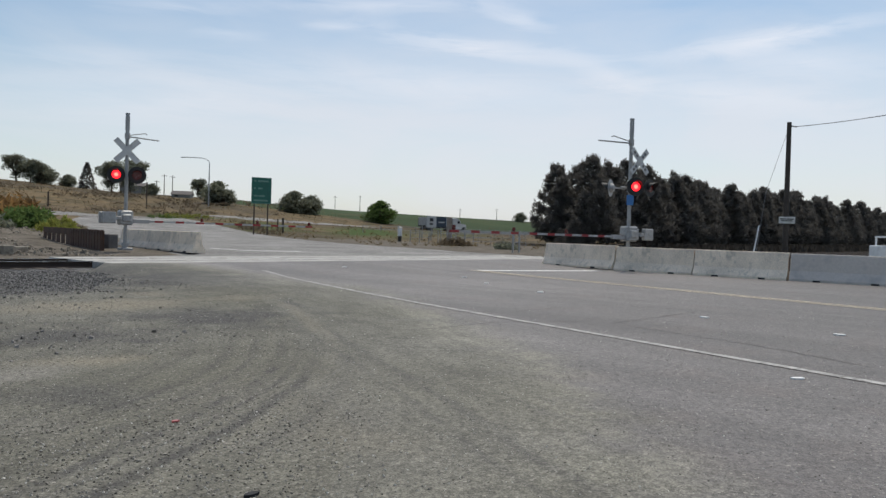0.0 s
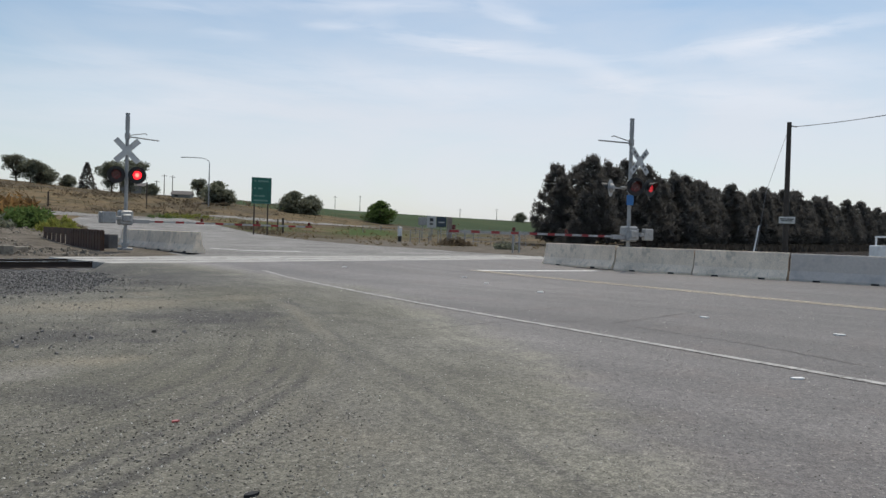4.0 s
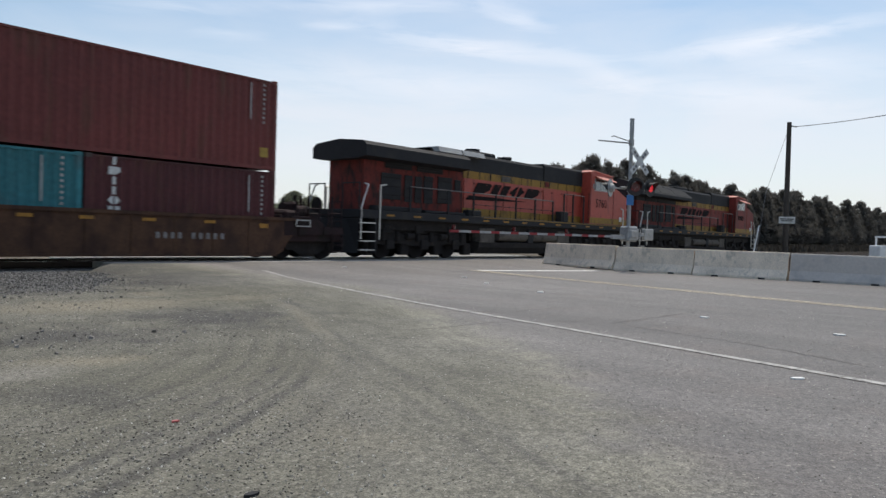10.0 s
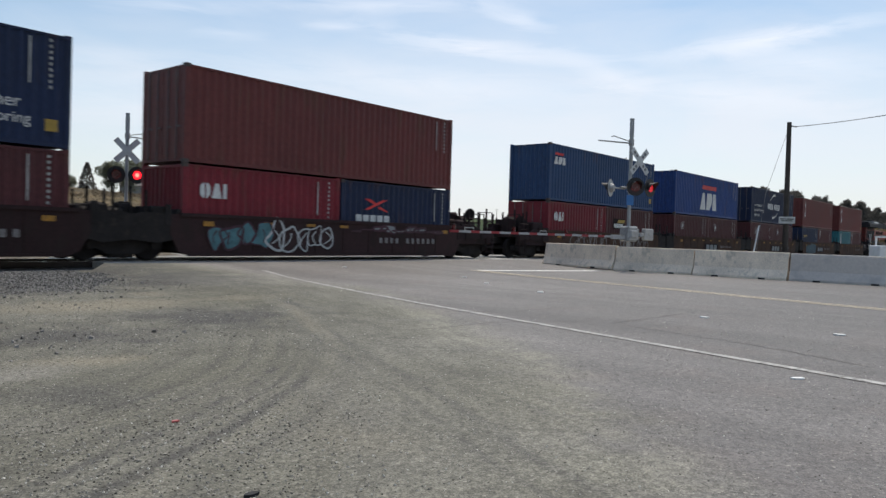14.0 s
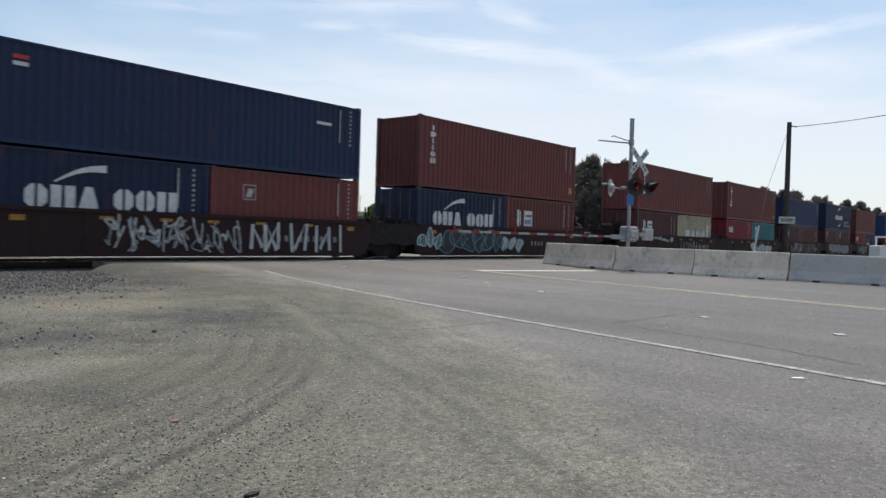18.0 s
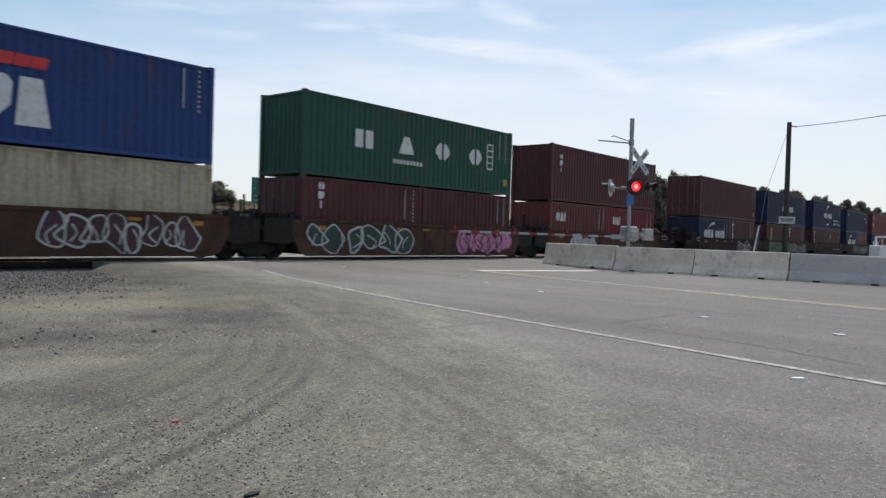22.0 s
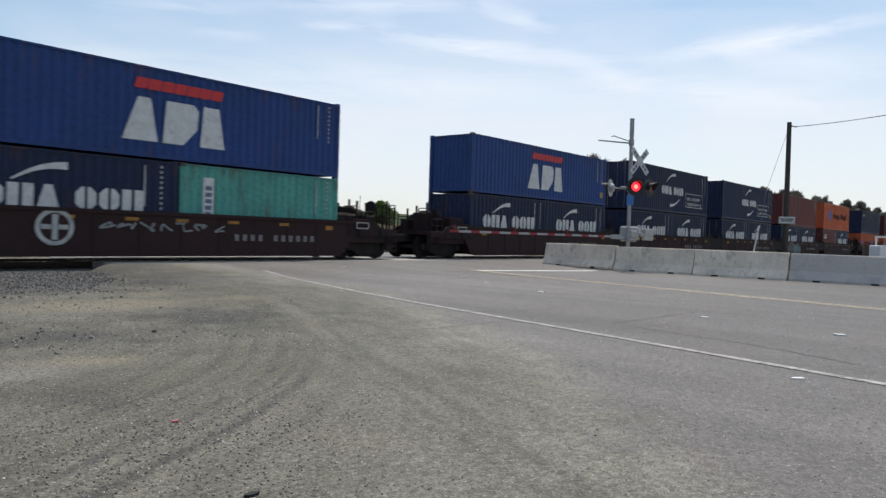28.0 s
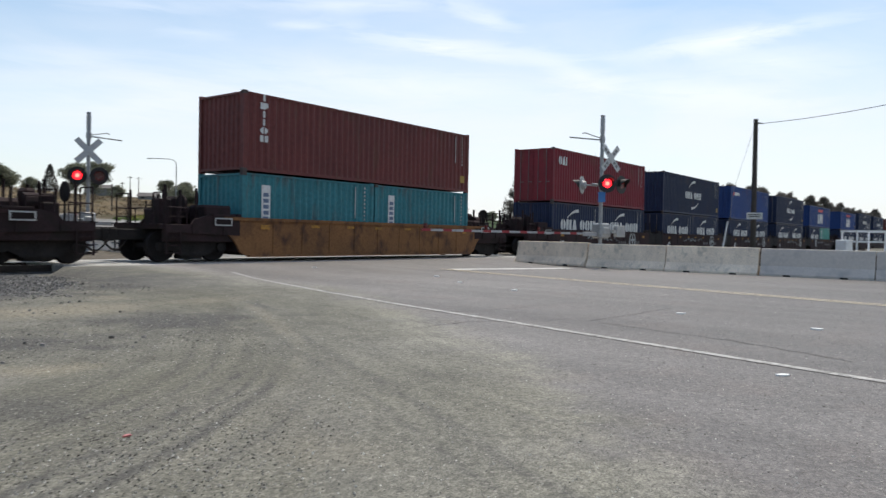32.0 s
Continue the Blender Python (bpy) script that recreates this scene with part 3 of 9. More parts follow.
def drape(name, left, right, y0, y1, rows, cols, lift, material, label, category="road", ragged=0.0):
    """A paved sheet between two edge lines given as (y, x) tables, laid on the ground."""
    bm = bmesh.new()
    grid = []
    for i in range(rows + 1):
        y = y0 + (y1 - y0) * i / rows
        a, b = lerp_table(left, y), lerp_table(right, y)
        row = []
        for j in range(cols + 1):
            x = a + (b - a) * j / cols
            if j == 0 and ragged:
                x += ragged * noise.noise((y * 1.7, 4.4, 0)) + 0.4 * ragged * noise.noise((y * 6, 1.4, 0))
            row.append(bm.verts.new((x, y, lift(x, y) if j else min(lift(x, y), land(x, y) - 0.004))))
        grid.append(row)
    for i in range(rows):
        for j in range(cols):
            bm.faces.new((grid[i][j], grid[i][j + 1], grid[i + 1][j + 1], grid[i + 1][j]))
    ob = solo(name, bm, material, label, category, kind="structure", smooth=True)
    if ragged:
        at = ob.data.attributes.new("edge_dust", "FLOAT", "POINT")
        at.data.foreach_set("value", [1 - smooth01((v.co.x - lerp_table(left, v.co.y) - 1.1) / 3.0) for v in ob.data.vertices])
    return ob


def road_z(x, y):
    if y < 21:
        return -0.13 + 0.125 * smooth01((y - 13.5) / 5.0)
    return max(0.0 - 0.07 * smooth01((y - 23) / 8), land(x, y) + 0.05) if y > 30 else -0.005 - 0.03 * smooth01((y - 23) / 7)


NEAR_L = [(-60, -22), (-2, -3.2), (1, 0.4), (2.0, 1.6), (3.8, 3.3), (6, 4.9), (10.6, 7.7), (15, 8.3), (18.9, 8.25)]
NEAR_R = [(-60, 22), (-5, 26), (4, 26.2), (12.6, 26.3), (16, 29), (18.9, 33)]
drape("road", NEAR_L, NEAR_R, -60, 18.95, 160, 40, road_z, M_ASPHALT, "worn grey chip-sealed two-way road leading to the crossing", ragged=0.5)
FAR_L = [(22.6, 9.2), (25.5, 14.9), (35, 18.0), (60, 27.0), (112, 47), (124, 51)]
FAR_R = [(22.6, 34), (30, 36.2), (59, 46.0), (112, 66), (124, 72)]
drape("road", FAR_L, FAR_R, 22.6, 123, 60, 10, road_z, M_ASPHALT2, "pale asphalt road climbing away behind the crossing")


def on_road(y, off):
    """A point of the road at its own direction: off metres to the right of the edge line."""
    return 6.72 + 0.275 * y + 0.075 * max(0.0, y - 9) + off


def stripe(name, pts, width, material, label, cat="road marking", lift=0.006):
    bm = bmesh.new()
    row = []
    for i, (x, y) in enumerate(pts):
        a, b = Vector(pts[max(0, i - 1)]), Vector(pts[min(len(pts) - 1, i + 1)])
        d = (b - a).normalized()
        nrm = Vector((d.y, -d.x)) * width / 2
        row.append([bm.verts.new((x + s * nrm.x, y + s * nrm.y, road_z(x, y) + lift)) for s in (-1, 1)])
    for a, b in zip(row, row[1:]):
        bm.faces.new((a[0], a[1], b[1], b[0]))
    return solo(name, bm, material, label, cat, kind="structure")


stripe("edge_line", [(on_road(y, 0.0), y) for y in [-40 + 2.0 * i for i in range(27)] + [13.0, 14.0, 15.0, 15.8]], 0.12, M_PAINT_E, "worn white edge line on the asphalt")
stripe("centre_line", [(14.78 + 0.263 * y, y) for y in [-30 + 2.0 * i for i in range(22)] + [14.6]], 0.13, M_PAINT_Y, "worn double yellow centre line, outer stripe")
stripe("centre_line", [(15.06 + 0.263 * y, y) for y in [-30 + 2.0 * i for i in range(22)] + [14.5]], 0.11, M_PAINT_Y, "worn double yellow centre line, inner stripe")
stripe("stop_line", [(18.9, 14.35), (20.5, 13.8), (22.0, 13.3), (23.8, 12.75)], 0.5, M_PAINT_S, "white stop line across the lanes")
stripe("stop_line", [(19.4, 30.6), (20.6, 29.5), (22.6, 28.0)], 0.55, M_PAINT_S, "white stop line across the far lanes")

# railway bed
bbm = bmesh.new()
for x0, x1 in ((-900, 8.99), (33.42, 900)):
    prof = [(YC - 3.6, -0.30), (YC - 2.0, -0.205), (YC - 1.3, -0.178), (YC + 1.3, -0.175), (YC + 2.0, -0.19), (YC + 3.6, -0.28)]
    r0 = [bbm.verts.new((x0, y, z)) for y, z in prof]
    r1 = [bbm.verts.new((x1, y, z)) for y, z in prof]
    for i in range(len(prof) - 1):
        bbm.faces.new((r0[i], r0[i + 1], r1[i + 1], r1[i]))
solo("ballast_bed", bbm, M_BALLAST, "dark grey crushed-stone ballast under the track", "ballast", kind="structure")

M_RAIL = mat("rusty_rail", (0.035, 0.025, 0.02), 0.85, 0.0, vary=0.3, scale=3)
M_RAILTOP = mat("polished_rail_head", (0.55, 0.54, 0.52), 0.25, 0.9, vary=0.1, scale=3)
for side in (-1, 1):
    rbm = bmesh.new()
    yy = YC + side * 0.755
    prism(rbm, [(yy - 0.07, -0.17), (yy + 0.07, -0.17), (yy + 0.07, -0.155), (yy + 0.012, -0.13), (yy + 0.012, -0.045), (yy + 0.036, -0.035),
                (yy + 0.036, -0.004), (yy - 0.036, -0.004), (yy - 0.036, -0.035), (yy - 0.012, -0.045), (yy - 0.012, -0.13), (yy - 0.07, -0.155)], "x", -900, 900)
    rail = solo("rail", rbm, M_RAIL, "rusty steel rail with a polished head", "rail", kind="structure")
    hbm = bmesh.new()
    boxm(hbm, -900, 900, yy - 0.033, yy + 0.033, -0.004, 0.0)
    part("rail_head", hbm, M_RAILTOP, rail, "polished running surface")
# concrete crossing panels between and beside the rails
pm = {}
crossing = thing("crossing_surface", "pale concrete panels of the level crossing", "crossing", kind="structure")
for y0, y1 in ((YC - 1.95, YC - 0.84), (YC - 0.67, YC + 0.67), (YC + 0.84, YC + 1.95)):
    for i in range(10):
        if (y0, y1) not in pm:
            b = bmesh.new()
            boxm(b, 0.008, 2.432, y0, y1, -0.2, -0.003, 0.012)
            pm[(y0, y1)] = finish(b, "panel")
        o = part("panel", pm[(y0, y1)], M_CONCRETE, crossing)
        o.location.x = 9.0 + 2.44 * i


# ---- small things on the road ----
M_TAR = mat("dark_crack", (0.06, 0.058, 0.054), 0.9, vary=0.3, scale=6)
M_PATCH = mat("white_paint_remnant", (0.8, 0.8, 0.78), 0.6, vary=0.15, scale=8)


def crack(pts, seed, width=0.013):
    rnd = random.Random(seed)
    line = []
    for (x0, y0), (x1, y1) in zip(pts, pts[1:]):
        n = max(2, int(math.hypot(x1 - x0, y1 - y0) / 0.12))
        for i in range(n):
            t = i / n
            line.append((x0 + (x1 - x0) * t + rnd.uniform(-0.03, 0.03), y0 + (y1 - y0) * t + rnd.uniform(-0.03, 0.03)))
    line.append(pts[-1])
    ob = stripe("crack", line, width, M_TAR, "thin dark crack in the asphalt", "crack", 0.004)
    return ob


crack([(8.3, 6.9), (9.0, 6.3), (10.4, 6.2), (11.6, 6.0)], 1)
crack([(9.08, 4.6), (10.32, 4.54), (11.76, 4.51)], 11, 0.016)
crack([(8.98, 4.38), (8.79, 3.57), (8.53, 2.61), (8.21, 1.9), (7.89, 1.33)], 12, 0.016)
crack([(6.14, 5.86), (6.98, 5.69), (7.84, 5.63), (9.08, 4.9)], 13, 0.014)
crack([(12.4, 6.4), (13.6, 5.6), (14.6, 5.0)], 3)
crack([(14.0, 9.5), (15.2, 7.0), (15.4, 4.6)], 5)
crack([(19.5, 9.8), (20.4, 6.5), (21.0, 2.0)], 6, 0.02)


def flake(name, x, y, sx, sy, h, material, label, cat, turn=0):
    b = bmesh.new()
    rnd = random.Random(int(x * 100))
    k = 11
    out = [(sx * math.cos(2 * math.pi * i / k) * rnd.uniform(0.75, 1.1), sy * math.sin(2 * math.pi * i / k) * rnd.uniform(0.75, 1.1)) for i in range(k)]
    prism(b, out, "z", 0, h)
    return solo(name, b, material, label, cat, pose(x, y, max(road_z(x, y) if x > lerp_table(NEAR_L, y) else -9, land(x, y)) + 0.001, 0, 0, turn))


flake("paint_patch", 6.69, 1.66, 0.036, 0.065, 0.012, M_PATCH, "white paint remnant on the asphalt", "road marking", 50)
for x, y in ((10.97, 4.06), (10.42, 2.12), (14.82, 16.3), (15.4, 12.2), (12.9, 8.2), (14.0, 10.4)):
    flake("road_stud", x, y, 0.05, 0.07, 0.018, M_PATCH, "small white raised road stud on asphalt", "road stud", 20)
flake("plastic_shard", 2.29, 3.95, 0.026, 0.015, 0.008, mat("red_plastic", (0.42, 0.11, 0.10), 0.4, vary=0.1), "red plastic shard lying on the gravel", "litter")
flake("rubber_scrap", 1.89, 2.63, 0.045, 0.018, 0.012, mat("black_rubber", (0.015, 0.015, 0.016), 0.8, vary=0.2), "black rubber scrap lying on the gravel", "litter")


def pebbles(name, count, material, label, seed, lo, hi, gravel_only):
    """Loose stones scattered over the verge and the road edge."""
    rnd = random.Random(seed)
    vs, fs = [], []
    while count > 0:
        az, r = radians(rnd.uniform(14, 92)), 2.2 + 17 * rnd.random() ** 1.5
        x, y = r * math.sin(az), r * math.cos(az)
        paved = x > lerp_table(NEAR_L, y)
        if y > 18.5 or (paved and rnd.random() < (0.97 if gravel_only else 0.25)):
            continue
        count -= 1
        z = road_z(x, y) if paved else land(x, y)
        s = rnd.uniform(lo, hi) * (1 + r * 0.03)
        a = rnd.uniform(0, 6.28)
        k = len(vs)
        for i in range(4):
            t = a + i * math.pi / 2
            w = s * rnd.uniform(0.7, 1.2)
            vs.append((x + w * math.cos(t), y + w * math.sin(t), z - 0.002))
        for i in range(4):
            t = a + (i + rnd.uniform(-0.3, 0.3)) * math.pi / 2
            w = s * rnd.uniform(0.35, 0.7)
            vs.append((x + w * math.cos(t), y + w * math.sin(t), z + s * rnd.uniform(0.25, 0.6)))
        fs += [(k + i, k + (i + 1) % 4, k + 4 + (i + 1) % 4, k + 4 + i) for i in range(4)] + [(k + 4, k + 5, k + 6, k + 7)]
    me = bpy.data.meshes.new(name)
    me.from_pydata(vs, [], fs)
    me.update()
    solo(name, me, material, label, "stones", kind="stuff")


pebbles("grey_gravel", 5000, chip_mat("grey_stone", (0.18, 0.172, 0.15), 0.5), "loose grey stones on the verge", 41, 0.004, 0.011, True)
pebbles("pale_gravel", 4200, chip_mat("pale_stone", (0.38, 0.37, 0.335), 0.4), "loose pale stones on verge and asphalt", 42, 0.003, 0.008, False)
pebbles("road_chips", 15000, chip_mat("loose_road_chip", (0.17, 0.158, 0.145), 0.85), "loose stone chips on the worn road surface", 44, 0.0025, 0.006, False)
pebbles("dark_gravel", 3400, chip_mat("dark_stone", (0.075, 0.07, 0.06), 0.5), "loose dark stones on verge and asphalt", 43, 0.004, 0.009, True)

# ballast stones beside the rails
rnd = random.Random(77)
vs, fs = [], []
for n in range(17000):
    if n < 16000:       # the shoulder of the track bed, thinning out towards the crossing
        y = YC - 1.35 - 7.2 * rnd.random() ** 1.35
        x = rnd.uniform(1.0, 0.47 * y + 0.5 * noise.noise((y * 0.8, 3.3, 0)) + (2.6 * rnd.random() if rnd.random() < 0.13 else 0.0))
        s = rnd.uniform(0.012, 0.030)
        if y < 12.6 + 0.6 * noise.noise((x * 0.9, 7.1, 0)) and rnd.random() < 0.9:
            continue
    else:               # larger stones strewn over the verge
        y = rnd.uniform(6.5, 13.5)
        x = y * math.tan(radians(rnd.triangular(11, 38, 15)))
        s = rnd.uniform(0.008, 0.024) if n % 20 else rnd.uniform(0.025, 0.04)
        if n % 4:
            continue
    if x > lerp_table(NEAR_L, min(y, 18.9)) - 0.5 * rnd.random() - 0.1:
        continue
    z = max(-0.36 + (y - (YC - 4.2)) * 0.058, land(x, y))
    a, k = rnd.uniform(0, 6.28), len(vs)
    for i in range(4):
        t = a + i * math.pi / 2
        w = s * rnd.uniform(0.7, 1.2)
        vs.append((x + w * math.cos(t), y + w * math.sin(t), z - 0.01))
    for i in range(4):
        t = a + (i + rnd.uniform(-0.4, 0.4)) * math.pi / 2
        w = s * rnd.uniform(0.3, 0.75)
        vs.append((x + w * math.cos(t), y + w * math.sin(t), z + s * rnd.uniform(0.35, 0.8)))
    fs += [(k + i, k + (i + 1) % 4, k + 4 + (i + 1) % 4, k + 4 + i) for i in range(4)] + [(k + 4, k + 5, k + 6, k + 7)]
me = bpy.data.meshes.new("ballast_stones")
me.from_pydata(vs, [], fs)
me.update()
solo("ballast_stones", me, chip_mat("ballast_stone", (0.150, 0.142, 0.132), 0.85), "loose dark grey ballast stones beside the rail", "stones", kind="stuff")

# clods of earth and stones on the rough bank behind the track
rnd = random.Random(79)
vs, fs = [], []
for _ in range(4200):
    x, y = rnd.uniform(3.5, 17.5), 26.0 + 28 * rnd.random() ** 1.3
    if lerp_table(FAR_L, y) - 0.6 < x or (12.6 < x and 26 < y < 39):
        continue
    z = land(x, y)
    s = rnd.uniform(0.018, 0.04) + 0.09 * rnd.random() ** 5
    a, k = rnd.uniform(0, 6.28), len(vs)
    for i in range(4):
        t = a + i * math.pi / 2
        w = s * rnd.uniform(0.7, 1.3)
        vs.append((x + w * math.cos(t), y + w * math.sin(t), z - 0.015))
    for i in range(4):
        t = a + (i + rnd.uniform(-0.4, 0.4)) * math.pi / 2
        w = s * rnd.uniform(0.3, 0.75)
        vs.append((x + w * math.cos(t), y + w * math.sin(t), z + s * rnd.uniform(0.5, 1.0)))
    fs += [(k + i, k + (i + 1) % 4, k + 4 + (i + 1) % 4, k + 4 + i) for i in range(4)] + [(k + 4, k + 5, k + 6, k + 7)]
me = bpy.data.meshes.new("earth_clods")
me.from_pydata(vs, [], fs)
me.update()
solo("earth_clods", me, chip_mat("dry_earth_clod", (0.15, 0.132, 0.104), 0.55), "brown earth clods and stones on the bank", "stones", kind="stuff")

# wooden sleepers under the rails
b = bmesh.new()
boxm(b, -0.115, 0.115, -1.3, 1.3, -0.30, -0.165, 0.01)
tie_mesh = finish(b, "sleeper")
M_TIE = mat("grey_weathered_sleeper", (0.10, 0.085, 0.07), 0.95, vary=0.4, scale=3, bump=0.4, per_object=0.25)
track = thing("track_sleepers", "weathered wooden sleepers in dark ballast", "sleepers", kind="structure")
for i in range(120):
    x = 8.2 - 0.55 * i if i < 60 else 34.0 + 0.55 * (i - 60)
    part("sleeper", tie_mesh, M_TIE, track).location = (x, YC, 0.002)

# ---- signals, barriers, signs ----
M_GALV = mat("galvanised_mast", (0.34, 0.345, 0.345), 0.5, 0.35, vary=0.2, scale=4, stain=(0.25, 0.24, 0.22), stain_amount=0.4)
M_BOARD = mat("white_reflective_board", (0.52, 0.53, 0.52), 0.55, vary=0.15, scale=3, stain=(0.4, 0.38, 0.35), stain_amount=0.35)
M_BLACK = mat("matt_black_paint", (0.018, 0.018, 0.018), 0.6, vary=0.3, scale=5)
M_LENS_ON = mat("lit_red_lens", (1.0, 0.010, 0.018), 0.3, vary=0.0, bump=0, emit=3.2)
M_LENS_HOT = mat("lit_lamp_centre", (1.0, 0.13, 0.09), 0.3, vary=0.0, bump=0, emit=3.5)
M_LENS_SIDE = mat("narrow_beam_red_lens", (0.55, 0.012, 0.02), 0.3, vary=0.0, bump=0, emit=0.55)
M_LENS_OFF = mat("dark_red_lens", (0.10, 0.008, 0.008), 0.25, vary=0.2, scale=6)
M_ARM = mat("dull_white_gate_arm", (0.40, 0.39, 0.38), 0.6, vary=0.2, scale=3, stain=(0.25, 0.23, 0.21), stain_amount=0.4)
M_STRIPE = mat("red_reflective_stripe", (0.28, 0.02, 0.025), 0.55, vary=0.2, scale=4)
M_BLUESIGN = mat("blue_sign_sheet", (0.05, 0.20, 0.50), 0.5, vary=0.15, scale=4)
M_JERSEY = mat("weathered_barrier_concrete", (0.80, 0.68, 0.54), 0.95, vary=0.22, scale=1.6, stain=(0.34, 0.31, 0.25), stain_amount=0.35, streak=0.3, bump=0.35, per_object=0.06)
M_JERSEY2 = mat("newer_barrier_concrete", (0.58, 0.525, 0.47), 0.9, vary=0.10, scale=0.8, stain=(0.25, 0.25, 0.25), stain_amount=0.25, bump=0.25)
M_WOOD = mat("dark_weathered_pole_wood", (0.055, 0.045, 0.038), 0.9, vary=0.4, scale=1.5, stain=(0.12, 0.10, 0.085), stain_amount=0.3, streak=0.9, bump=0.4)
M_RUST = mat("rusted_sheet_pile", (0.085, 0.05, 0.036), 0.85, 0.1, vary=0.4, scale=2, stain=(0.16, 0.08, 0.045), stain_amount=0.4, bump=0.4)
M_SIGNGREEN = mat("green_road_sign", (0.015, 0.115, 0.085), 0.5, vary=0.15, scale=2)
M_SIGNTEXT = mat("dusty_sign_lettering", (0.13, 0.26, 0.215), 0.6, vary=0.3, scale=3)
M_SIGNBACK = mat("bare_aluminium", (0.5, 0.5, 0.5), 0.5, 0.5, vary=0.1, scale=2)
M_CABLE = mat("cable", (0.16, 0.16, 0.17), 0.7, vary=0.1)
M_WHITEPAINT = mat("white_painted_steel", (0.70, 0.71, 0.72), 0.45, vary=0.1, scale=3, stain=(0.4, 0.36, 0.3), stain_amount=0.25)
M_GREYBAR = mat("faded_dark_lettering", (0.16, 0.16, 0.16), 0.7, vary=0.2, scale=5)
LENSES = []


def lamp_head(sig, u, v, z, out, nrm, idx, lit_phase=None, lit=None):
    """One flashing lamp: black round background, hood, and a turning two-faced lens, at (u, v) in the signal's plan, facing nrm."""
    yaw = math.atan2(nrm[1], nrm[0])
    m = Matrix.Translation((u, v, z)) @ Matrix.Rotation(yaw, 4, "Z")
    b = bmesh.new()
    tube(b, (-0.02, 0, 0), (0.0, 0, 0), 0.335, 28)
    lamp = part("lamp", b, M_BLACK, sig, "round black background of a flashing lamp")
    lamp.matrix_basis = m
    b = bmesh.new()
    tube(b, (-0.16, 0, 0), (-0.02, 0, 0), 0.13, 14, 0.19)
    part("housing", b, M_GALV, lamp)
    b = bmesh.new()
    tube(b, (-0.026, 0, 0), (-0.02, 0, 0), 0.33, 28)
    part("back_plate", b, M_GALV, lamp, "bare metal back of the lamp")
    b = bmesh.new()
    n = 14
    rows = []
    for k in range(n + 1):
        a = radians(-25 + 230 * k / n)
        reach = 0.10 + 0.24 * max(0.0, math.sin(a))
        rows.append([b.verts.new((x, 0.195 * math.cos(a), 0.195 * math.sin(a))) for x in (0.0, reach)])
    for p, q in zip(rows, rows[1:]):
        b.faces.new((p[0], q[0], q[1], p[1]))
    part("hood", b, M_BLACK, lamp)
    b = bmesh.new()
    tube(b, (-0.006, 0, 0), (0.0, 0, 0), 0.165, 22)
    lens = part("lens", b, M_LENS_OFF, lamp, "red lens, lit on one face")
    lens.location = (0.02, 0, 0)
    b = bmesh.new()
    tube(b, (0.0, 0, 0), (0.004, 0, 0), 0.16, 22)
    glow = part("lens", b, lit or M_LENS_ON, lamp, "glowing red face")
    glow.location = (0.022, 0, 0)
    b = bmesh.new()
    tube(b, (0.004, 0, 0), (0.007, 0, 0), 0.075, 16)
    hot = part("lens", b, lit or M_LENS_HOT, lamp, "bright middle of the lens")
    hot.location = (0.022, 0, 0)
    if lit_phase is not None:
        LENSES.append((lens, glow, hot, lit_phase))
    return lamp


